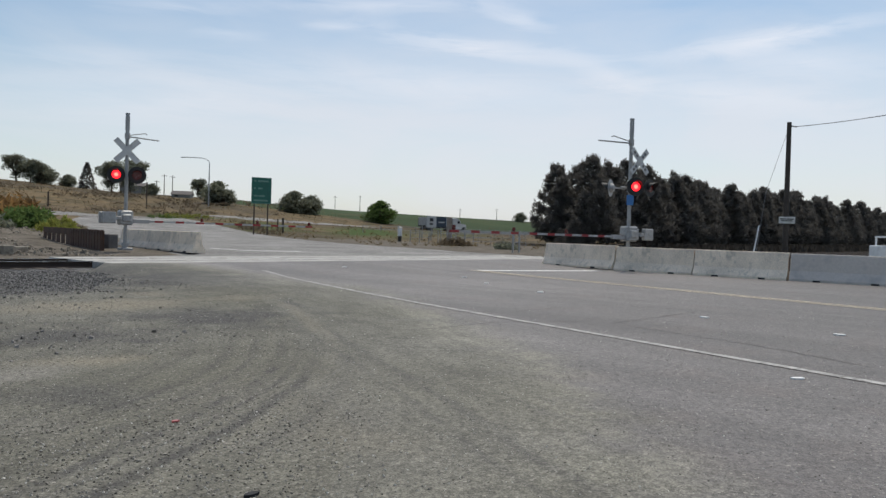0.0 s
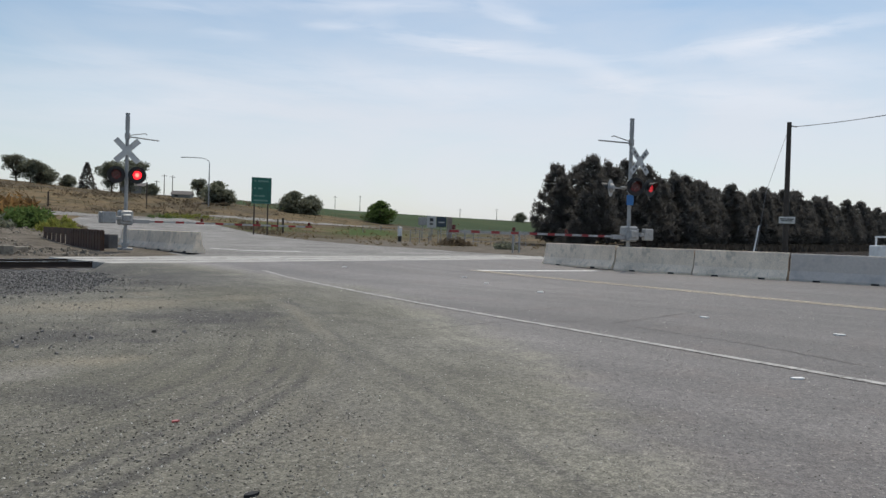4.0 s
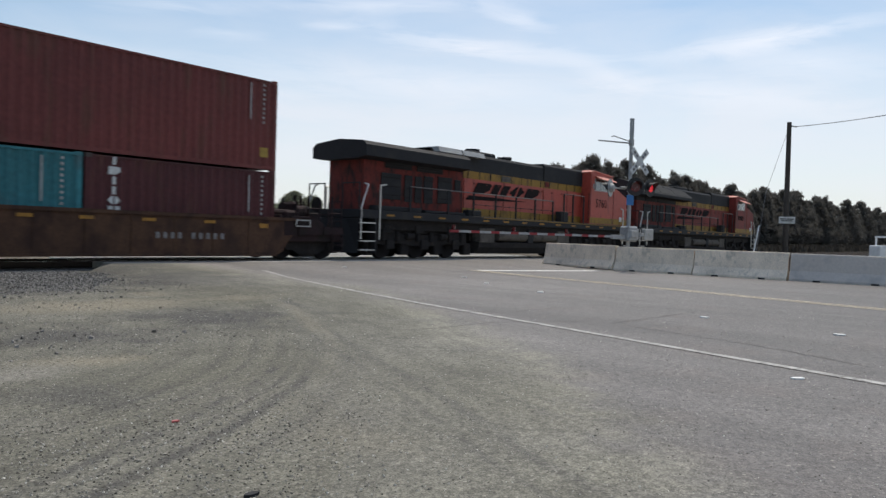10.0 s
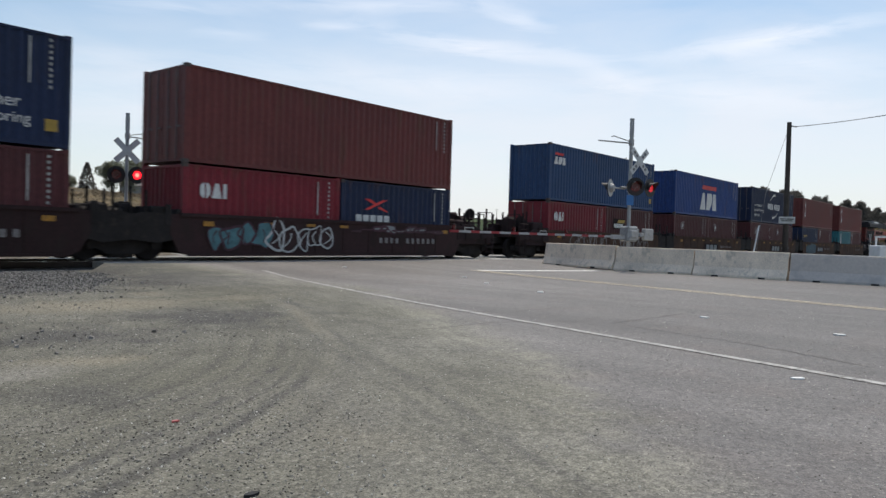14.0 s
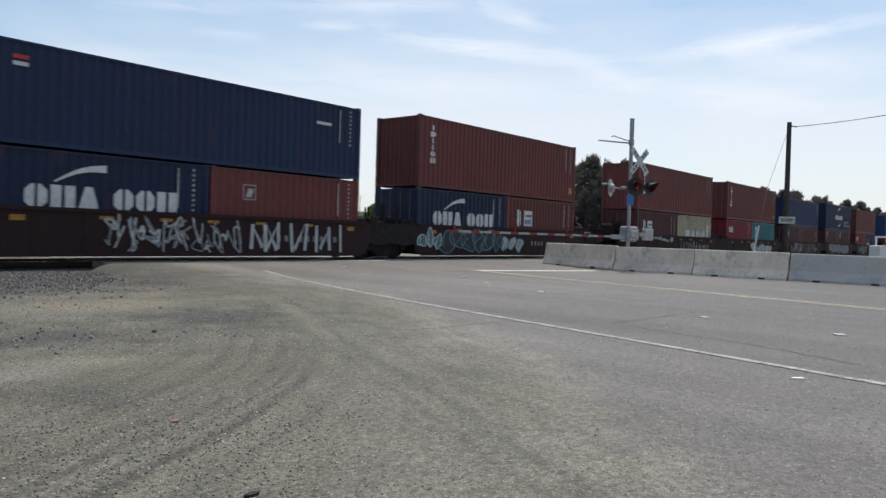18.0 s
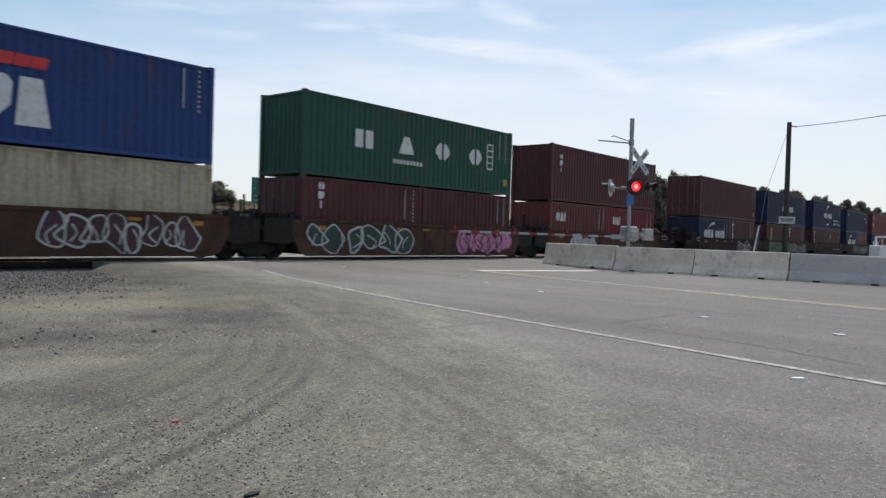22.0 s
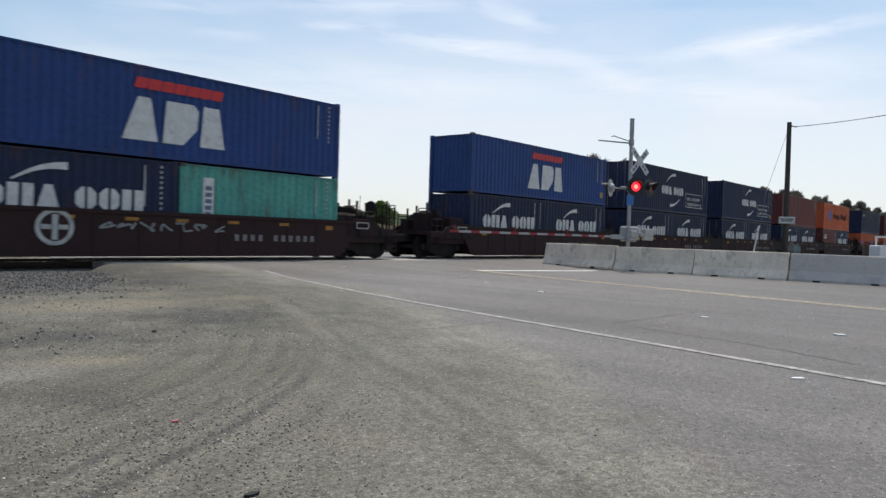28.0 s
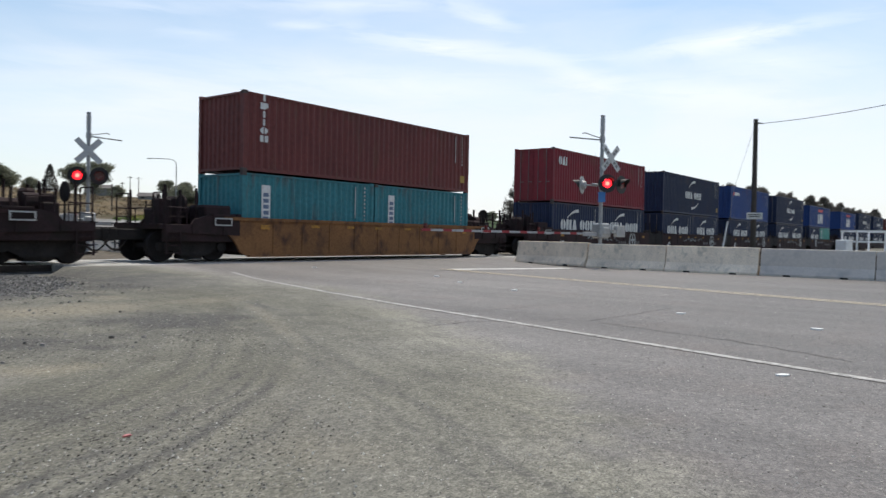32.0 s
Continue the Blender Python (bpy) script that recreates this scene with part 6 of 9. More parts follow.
M_SILVER = mat("galvanised_rod", (0.42, 0.42, 0.42), 0.5, 0.6, vary=0.2, scale=5)
M_ROD = mat("dull_locking_rod", (0.17, 0.15, 0.145), 0.7, 0.2, vary=0.3, scale=5, spec=0.3)
M_TTX = mat("dirty_yellow_car_paint", (0.074, 0.039, 0.024), 0.9, vary=0.3, scale=0.8, stain=(0.045, 0.024, 0.018), stain_amount=0.85, streak=0.3, per_object=0.15, bump=0.2, spec=0.3)
# brighter version of the car yellow, used on one car
M_TTX2 = mat("brighter_yellow_car_paint", (0.20, 0.095, 0.038), 0.85, vary=0.25, scale=0.8, stain=(0.075, 0.038, 0.024), stain_amount=0.6, streak=0.3, bump=0.2, spec=0.3)
M_BROWNCAR = mat("dark_brown_car_paint", (0.034, 0.017, 0.017), 0.85, vary=0.3, scale=0.8, stain=(0.028, 0.018, 0.016), stain_amount=0.6, streak=0.5, per_object=0.2, bump=0.2, spec=0.28)
M_GRIME = mat("black_running_gear_grime", (0.024, 0.021, 0.020), 0.9, 0.0, vary=0.4, scale=2.5, stain=(0.05, 0.04, 0.032), stain_amount=0.3, bump=0.4, spec=0.2)
M_WHEEL = mat("worn_wheel_steel", (0.022, 0.019, 0.019), 0.75, 0.2, vary=0.3, scale=4, spec=0.2)

M_ENDS = mat("grimy_car_end_paint", (0.030, 0.018, 0.019), 0.85, vary=0.4, scale=1.5, stain=(0.02, 0.016, 0.014), stain_amount=0.6, bump=0.3, spec=0.2)

CL = {40: 12.19, 20: 6.058}
CMESH = {}


def wave(bm, a, b, z0, z1, face, along, pitch=0.278, depth=0.044):
    """A corrugated wall from a to b; face is its outer plane, along the axis it runs on."""
    n = max(1, round((b - a) / pitch))
    p = (b - a) / n
    sgn = 1 if face > 0 else -1
    pts = []
    for i in range(n):
        s = a + i * p
        pts += [(s, 0), (s + 0.26 * p, 0), (s + 0.5 * p, depth), (s + 0.76 * p, depth)]
    pts.append((b, 0))
    low, high = [], []
    for s, d in pts:
        f = face - sgn * d
        xy = (s, f) if along == "x" else (f, s)
        low.append(bm.verts.new((*xy, z0)))
        high.append(bm.verts.new((*xy, z1)))
    for i in range(len(pts) - 1):
        bm.faces.new((low[i], low[i + 1], high[i + 1], high[i]))


def container_meshes(size, h):
    key = (size, h)
    if key in CMESH:
        return CMESH[key]
    L = CL[size] / 2
    body = bmesh.new()
    for s in (-1, 1):
        wave(body, -L + 0.12, L - 0.12, 0.14, h - 0.09, s * 1.206, "x")
    wave(body, -1.10, 1.10, 0.14, h - 0.10, L - 0.03, "y", 0.25, 0.045)
    boxm(body, -L + 0.05, L - 0.05, -1.16, 1.16, h - 0.09, h - 0.05)
    boxm(body, -L + 0.05, L - 0.05, -1.13, 1.13, 0.06, 0.14)
    wallend = bmesh.new()
    wave(wallend, -1.10, 1.10, 0.14, h - 0.10, -L + 0.03, "y", 0.25, 0.045)
    fr = bmesh.new()
    for s in (-1, 1):
        boxm(fr, -L + 0.16, L - 0.16, s * 1.217 - (0.06 if s > 0 else 0), s * 1.217 + (0.06 if s < 0 else 0), 0.035, 0.15)
        boxm(fr, -L + 0.16, L - 0.16, s * 1.217 - (0.06 if s > 0 else 0), s * 1.217 + (0.06 if s < 0 else 0), h - 0.10, h - 0.035)
        for e in (-1, 1):
            boxm(fr, min(e * L, e * (L - 0.13)), max(e * L, e * (L - 0.13)), min(s * 1.217, s * 1.07), max(s * 1.217, s * 1.07), 0.118, h - 0.118)
    for e in (-1, 1):
        boxm(fr, min(e * L, e * (L - 0.08)), max(e * L, e * (L - 0.08)), -1.06, 1.06, 0.06, 0.15)
        boxm(fr, min(e * L, e * (L - 0.08)), max(e * L, e * (L - 0.08)), -1.06, 1.06, h - 0.12, h - 0.05)
    door = bmesh.new()
    boxm(door, -L + 0.015, -L + 0.065, 0.008, 1.07, 0.15, h - 0.12, 0.01)
    for k in range(4):
        z = 0.42 + k * (h - 0.84) / 3
        boxm(door, -L + 0.003, -L + 0.015, 0.06, 1.0, z - 0.12, z + 0.12)
    rod = bmesh.new()
    tube(rod, (-L - 0.012, 0, 0.1), (-L - 0.012, 0, h - 0.1), 0.018, 6)
    boxm(rod, -L - 0.03, -L - 0.005, -0.22, 0.0, 1.05, 1.09)
    cast = bmesh.new()
    boxm(cast, -0.089, 0.089, -0.081, 0.081, -0.059, 0.059, 0.008)
    CMESH[key] = {k: finish(b, n) for k, b, n in (("body", body, "body"), ("end", wallend, "end_wall"), ("frame", fr, "frame"), ("door", door, "door"), ("rod", rod, "locking_rod"), ("cast", cast, "corner_casting"))}
    return CMESH[key]


STUFF_DECALS = ("emblem", "emblem_block", "emblem_bar", "data_plate", "graffiti", "graffiti_outline", "graffiti_lines", "lettering", "painted_sign", "picture_bars")


def decal(parent, name, polys, material, y=-1.222, label=""):
    """Flat painted shapes on the side that faces the road, as (x, z) outlines."""
    if len(polys) > 1 and name not in STUFF_DECALS and len(polys) < 14:
        return [decal(parent, name, [p], material, y, label) for p in polys][0]
    me = bpy.data.meshes.new(name)
    vs, fs = [], []
    for poly in polys:
        fs.append(list(range(len(vs), len(vs) + len(poly))))
        lift = 0.0002 * (len(fs) % 40) if name.startswith("graffiti") else 0.0
        vs += [(u, y - lift, v) for u, v in poly]
    me.from_pydata(vs, [], fs)
    me.update()
    ob = part(name, me, material, parent, label)
    if len(polys) > 1:
        ob["kind"] = "stuff"
    return ob


def rect(x0, x1, z0, z1, sl=0.0):
    return [(x0, z0), (x1, z0), (x1 + sl, z1), (x0 + sl, z1)]


def blocks(x0, x1, z0, z1, n, gap=0.22, sl=0.0):
    """A row of n plain painted blocks."""
    w = (x1 - x0) / n
    out = []
    for i in range(n):
        a, b = x0 + i * w, x0 + (i + 1) * w - gap * w
        c = 0.12 * (z1 - z0)
        out.append([(a + c, z0), (b, z0), (b + sl, z1 - c), (b - c + sl, z1), (a + sl, z1), (a, z0 + c)])
    return out


def shapes(x0, x1, z0, z1, kinds, sl=0.0):
    """A row of plain solid shapes: o eight-sided with a slit, m a slit block, a tapering, b cut-cornered, l leaning, i a bar, - a dash, space a gap."""
    wide = {"i": 0.34, "l": 0.8, " ": 0.45, "m": 1.12, "-": 0.5}
    unit = (x1 - x0) / sum(wide.get(k, 1.0) + 0.14 for k in kinds)
    out, x, h = [], x0, z1 - z0
    for k in kinds:
        w = wide.get(k, 1.0) * unit
        if k == "o":
            c, m = 0.28 * w, x + 0.5 * w
            out.append([(x + c, z0), (m - 0.07 * w, z0), (m - 0.07 * w, z1), (x + c, z1), (x, z1 - c), (x, z0 + c)])
            out.append([(m + 0.07 * w, z0), (x + w - c, z0), (x + w, z0 + c), (x + w, z1 - c), (x + w - c, z1), (m + 0.07 * w, z1)])
        elif k == "m":
            out += [rect(x, x + 0.43 * w, z0, z1), rect(x + 0.57 * w, x + w, z0, z1)]
        elif k == "a":
            out.append([(x, z0), (x + w, z0), (x + 0.68 * w, z1), (x + 0.32 * w, z1)])
        elif k == "b":
            out.append([(x, z0), (x + 0.62 * w, z0), (x + w, z0 + 0.4 * h), (x + w, z1 - 0.15 * h), (x + 0.85 * w, z1), (x, z1)])
        elif k == "l":
            out.append([(x, z0), (x + w, z0), (x + 0.62 * w, z1), (x, z1)])
        elif k == "-":
            out.append(rect(x, x + w, z0 + 0.42 * h, z0 + 0.56 * h))
        elif k == "i":
            out.append(rect(x, x + w, z0, z1))
        x += w + 0.14 * unit
    if sl:
        out = [[(u + sl * (v - z0) / h, v) for u, v in p] for p in out]
    return out


def stack_of(x0, x1, z_top, z_bot, kinds):
    """The same shapes one above another."""
    hgt, out = (z_top - z_bot) / len(kinds), []
    for i, k in enumerate(kinds):
        half = (x1 - x0) / 2 * (0.35 if k == "i" else 1)
        mid = (x0 + x1) / 2
        out += shapes(mid - half, mid + half * 1.14, z_top - (i + 0.80) * hgt, z_top - i * hgt, k)
    return out


def column(x0, x1, z_top, z_bot, n, gap=0.25):
    hgt = (z_top - z_bot) / n
    return [rect(x0, x1, z_top - (i + 1) * hgt + gap * hgt, z_top - i * hgt) for i in range(n)]


def hanging_row(x0, x1, z, h):
    """A row of eleven plain dark blocks of uneven height."""
    out, w = [], (x1 - x0) / 11.0
    for i in range(11):
        lo, hi = (-0.25 if i in (2, 4, 9) else 0.0), (1.0 if i in (0, 6, 7, 10) else 0.7)
        if i == 5:
            lo, hi = 0.28, 0.42
        a, c = x0 + (i + 0.08) * w, x0 + (i + 0.86) * w
        out.append([(a, z + lo * h), (c, z + lo * h), (c - 0.06 * w, z + hi * h), (a + 0.06 * w, z + hi * h)])
    return out


def swoosh(x0, z0, x1, z1, bulge, w0, w1, n=9):
    """A curved painted band that widens."""
    up, dn = [], []
    for i in range(n + 1):
        t = i / n
        x, z = x0 + (x1 - x0) * t, z0 + (z1 - z0) * t + bulge * math.sin(math.pi * t)
        w = w0 + (w1 - w0) * t
        up.append((x, z + w / 2))
        dn.append((x, z - w / 2))
    return [dn + up[::-1]]


def words(parent, text, x, z, size, material, y=-1.226, name="lettering"):
    """Lettering on the side that faces the road."""
    cu = bpy.data.curves.new(name, "FONT")
    cu.body, cu.size = text, size
    tmp = new("text_source", cu)
    dg = bpy.context.evaluated_depsgraph_get()
    me = bpy.data.meshes.new_from_object(tmp.evaluated_get(dg))
    bpy.data.objects.remove(tmp)
    me.transform(Matrix.Translation((x, y, z)) @ Euler((radians(90), 0, 0)).to_matrix().to_4x4())
    me.materials.clear()
    return part(name, me, material, parent)


def mark(c, kind, h, k):
    """The painted emblems of a container; k shifts a 20-foot box's shapes onto its own middle."""
    if kind == "three_white_red_bar":           # large white emblem under a red bar
        z = h - 2.90 + 2.88
        decal(c, "emblem", shapes(-1.72, 1.62, 0.48, 1.68, "abl", 0.10), M_WHITE, label="large white block")
        decal(c, "emblem_bar", blocks(-1.40, 1.36, 1.92, 2.22, 7, 0.08, 0.08), M_REDMARK, label="red bar above the emblem")
    if kind == "three_white_small":
        decal(c, "emblem", shapes(-5.7, -4.55, 1.86, 2.24, "abl", 0.05), M_WHITE, label="small white block emblem")
        decal(c, "emblem_bar", [rect(-5.62, -4.8, 2.32, 2.44)], M_REDMARK)
    if kind.startswith("arcs"):                 # white blocks between two white arcs
        decal(c, "emblem", shapes(-1.74, 1.74, 1.20, 1.72, "oma oom") + swoosh(-1.04, 2.0, 0.36, 2.5, 0.16, 0.05, 0.20) + swoosh(1.13, 0.95, -0.38, 0.5, -0.13, 0.05, 0.20), M_WHITE, label="white block emblem between two arcs")
        if kind == "arcs_words":
            words(c, "eco container", 2.45, 0.93, 0.44, M_WHITE)
            words(c, "bamboo flooring", 2.6, 0.55, 0.38, M_WHITE)
        if kind == "arcs_words_box":
            words(c, "eco container", 2.38, 0.98, 0.42, M_WHITE)
            words(c, "bamboo flooring", 2.45, 0.64, 0.37, M_WHITE)
            decal(c, "painted_frame", [rect(2.1, 5.17, 0.50, 0.535), rect(2.1, 5.17, 1.40, 1.435), rect(2.1, 2.135, 0.535, 1.40), rect(5.135, 5.17, 0.535, 1.40)], M_WHITE)
        if kind == "arcs_words_left":
            words(c, "eco container", -5.3, 1.32, 0.36, M_WHITE)
            words(c, "bamboo flooring", -5.3, 0.92, 0.36, M_WHITE)
            words(c, "light steel", -5.3, 0.52, 0.36, M_WHITE)
    if kind == "arc20":                          # the same emblem on a short box, its foot hidden by the car
        decal(c, "emblem", shapes(-2.08, 2.08, 1.08, 1.68, "oma oom") + swoosh(-1.38, 1.76, -0.05, 2.18, 0.12, 0.05, 0.20), M_WHITE, label="white block emblem under an arc")
    if kind == "column":
        decal(c, "emblem", stack_of(-5.44 + k, -5.10 + k, 2.54, 0.95, "ibiiom"), M_WHITE, label="column of white blocks")
    if kind == "column_short":
        decal(c, "emblem", stack_of(-5.34 + k, -5.06 + k, 2.4, 1.45, "obi"), M_WHITE, label="short column of white blocks")
    if kind == "column_yellow":
        decal(c, "emblem", column(-5.0 + 3.03, -4.6 + 3.03, 2.2, 0.9, 4), M_YELMARK, label="column of yellow blocks")
    if kind == "three_white":
        z = 2.02 if h > 2.6 else 1.6
        decal(c, "emblem", shapes(-5.5 + k, -4.55 + k, z, z + 0.45, "oai"), M_WHITE, label="three white blocks")
    if kind == "square":
        decal(c, "emblem", [rect(-1.90, -1.42, 1.62, 1.65), rect(-1.90, -1.42, 2.07, 2.10), rect(-1.90, -1.87, 1.65, 2.07), rect(-1.45, -1.42, 1.65, 2.07)], M_FAINT, label="small square sign outline")
        decal(c, "emblem_stroke", [rect(-1.80, -1.60, 1.70, 1.98, 0.1)], M_FAINT, -1.225)
    if kind == "picture":
        decal(c, "picture_bar", [rect(-2.20, -2.02, 1.22, 2.0), rect(-1.96, -1.88, 1.3, 1.95)], M_WHITE, label="white upright bars")
        decal(c, "picture_sign", [rect(-1.62, -0.92, 1.25, 1.98)], M_WHITE, label="white picture sign with grey shapes")
        decal(c, "picture_bars", blocks(-1.55, -0.98, 1.34, 1.56, 3, 0.2) + [rect(-1.5, -1.0, 1.68, 1.80, 0.05)], M_GREYBLUE, -1.225)
    if kind == "picture_yellow":
        decal(c, "picture_sign", [rect(-2.2, -0.8, 1.35, 1.95)], M_DARKMARK, label="dark picture sign with white and yellow shapes")
        decal(c, "picture_bars", blocks(-2.1, -1.0, 1.42, 1.66, 6, 0.15), M_WHITE, -1.225)
        decal(c, "picture_stroke", [rect(-1.7, -0.85, 1.70, 1.88, 0.08)], M_YELMARK, -1.225)
    if kind == "cross":
        decal(c, "emblem", [[(-1.9, 1.55), (-1.65, 1.55), (-0.7, 1.95), (-0.95, 1.95)], [(-1.9, 1.95), (-1.3, 1.72), (-1.2, 1.78), (-1.6, 1.95)], [(-1.2, 1.62), (-0.75, 1.5), (-0.6, 1.5), (-1.1, 1.7)]], M_REDMARK, label="red crossed strokes")
        decal(c, "emblem_bar", blocks(-2.3, -0.5, 1.12, 1.36, 5, 0.2), M_WHITE, label="row of white blocks")
    if kind == "tall_panel":
        decal(c, "white_panel", [rect(-2.28, -1.92, 0.95, 2.2)], M_WHITE, label="tall white panel with dark blocks")
        decal(c, "painted_sign", column(-2.21, -1.99, 1.95, 0.98, 5, 0.35), M_GREYBLUE, -1.225)
    if kind == "row_white":
        decal(c, "emblem", shapes(-1.7, 2.0, 1.0, 1.55, "baoo"), M_WHITE, label="row of white blocks")
        decal(c, "white_panel", column(2.12, 2.45, 1.95, 0.9, 4, 0.1), M_WHITE)
    if kind == "four_wide":
        for x0 in (-3.72, -1.45, 0.72, 2.92):
            decal(c, "emblem", shapes(x0, x0 + 1.0, 1.20, 1.86, "m" if x0 < -3 else "a" if x0 < 0 else "o"), M_WHITE, label="white block")
        decal(c, "white_panel", [rect(4.18, 4.62, 1.06, 2.2)], M_WHITE)
        decal(c, "painted_sign", column(4.24, 4.56, 2.14, 1.08, 4, 0.2), PAINT["green"], -1.225)
        decal(c, "emblem_bar", blocks(-1.75, -0.05, 0.80, 0.96, 9, 0.25), M_WHITE)
    if kind == "slant_blue":                      # blue slanted strokes and a dark row of blocks
        for a in (-4.42, -3.65):
            decal(c, "emblem", [[(a, 1.45), (a + 0.35, 1.0), (a + 0.85, 1.0), (a + 0.62, 1.45), (a + 1.0, 1.52), (a + 0.9, 1.72), (a + 0.5, 1.72), (a + 0.75, 2.18), (a + 0.3, 2.18)]], M_BLUEMARK, label="blue slanted emblem")
        decal(c, "emblem_block", hanging_row(-1.87, 4.44, 1.32, 0.60), M_DARKMARK, label="row of dark blocks")
    if kind == "slant_blue20":
        for a in (-2.62, -2.15):
            decal(c, "emblem", [[(a, 1.45), (a + 0.16, 1.1), (a + 0.45, 1.1), (a + 0.36, 1.45), (a + 0.55, 1.5), (a + 0.5, 1.6), (a + 0.32, 1.6), (a + 0.44, 1.86), (a + 0.16, 1.86)]], M_BLUEMARK, label="blue slanted emblem")
        decal(c, "emblem_block", hanging_row(-1.2, 2.72, 1.18, 0.46), M_DARKMARK, label="row of dark blocks")
    if kind == "yellow_small":
        z = 2.2 if h > 2.6 else 1.6
        decal(c, "emblem", blocks(-5.45 + k, -4.3 + k, z, z + 0.22, 5, 0.3), M_YELMARK, label="small yellow block emblem")
    if kind == "white_red_small":
        decal(c, "emblem", blocks(-5.1, -3.7, 2.06, 2.36, 5, 0.12), M_WHITE, label="small white block emblem")
        decal(c, "emblem_dot", [rect(-5.45, -5.17, 2.06, 2.36)], M_REDMARK)
    if kind == "red_white_tiny":
        decal(c, "emblem", [rect(-5.45, -5.1, 2.1, 2.2)], M_REDMARK)
        decal(c, "emblem_bar", [rect(-5.45, -5.1, 1.93, 2.03), rect(4.05, 4.7, 1.78, 1.88)], M_WHITE)


COLOUR_WORDS = {"blue": "bright blue", "navy": "dark navy", "mid_blue": "mid blue", "dull_blue": "faded blue", "brown": "red-brown", "maroon": "dark maroon", "red": "red", "orange": "orange",
                "teal": "teal", "mint": "mint green", "green": "dark green", "beige": "beige"}


MARK_WORDS = {"three_white_red_bar": "large white-red emblem", "three_white_small": "small white emblem", "arcs": "white arc emblem", "arcs_words": "white arc emblem", "arcs_words_left": "white arc emblem",
              "arcs_words_box": "boxed white words", "arc20": "white arc emblem", "column": "column of white blocks", "column_short": "short white column", "column_yellow": "yellow block column",
              "three_white": "three white blocks", "square": "small square sign", "picture": "white picture sign", "picture_yellow": "dark picture sign", "cross": "red crossed strokes",
              "tall_panel": "tall white panel", "row_white": "row of white blocks", "four_wide": "four wide white blocks", "slant_blue": "blue slanted emblem", "slant_blue20": "blue slanted emblem",
              "yellow_small": "small yellow emblem", "white_red_small": "small white-red emblem", "red_white_tiny": "tiny red-white mark"}


def container(size, h, colour, kind, x, z, upper, doors=True, tag=False):
    ms = container_meshes(size, h)
    place = "stacked on top" if upper else "in a well car"
    extra = MARK_WORDS.get(kind, "")
    c = thing("shipping_container", f"{COLOUR_WORDS[colour]} {size}-foot container {place}{', ' + extra if extra else ''}", "container", group="containers on the train")
    p = PAINT[colour]
    part("body", ms["body"], p, c)
    part("frame", ms["frame"], p, c)
    L = CL[size] / 2
    if doors:
        for s in (1, -1):
            d = part("door", ms["door"], p, c)
            if s < 0:
                d.scale.y = -1
        for y in (-0.8, -0.3, 0.3, 0.8):
            part("locking_rod", ms["rod"], M_ROD, c).location.y = y
    else:
        part("end_wall", ms["end"], p, c)
    for e in (-1, 1):
        for s in (-1, 1):
            for zz in (0.059, h - 0.059):
                part("corner_casting", ms["cast"], M_CAST if (e + s) else p, c).location = (e * (L - 0.087), s * 1.140, zz)
    mark(c, kind, h, 0 if size == 40 else 3.03)
    r = L - 0.42
    decal(c, "data_plate", [rect(r - 0.60, r - 0.555, 1.25 + (h - 2.59), 2.40 + (h - 2.59))] + column(r - 0.12, r - 0.05, 2.42 + (h - 2.59), 1.1 + (h - 2.59), 9, 0.5), M_FAINT, label="white code marks")
    if tag:
        decal(c, "warning_label", [rect(r - 0.2, r + 0.1, 0.42, 0.72)], M_YELMARK, label="yellow warning label")
    TRAIN.append((c, x, YC, z))
    return c


# wagons: each row is a stack: its left end, top height, the upper box, the lower boxes, the wagon's paint
WMESH = {}


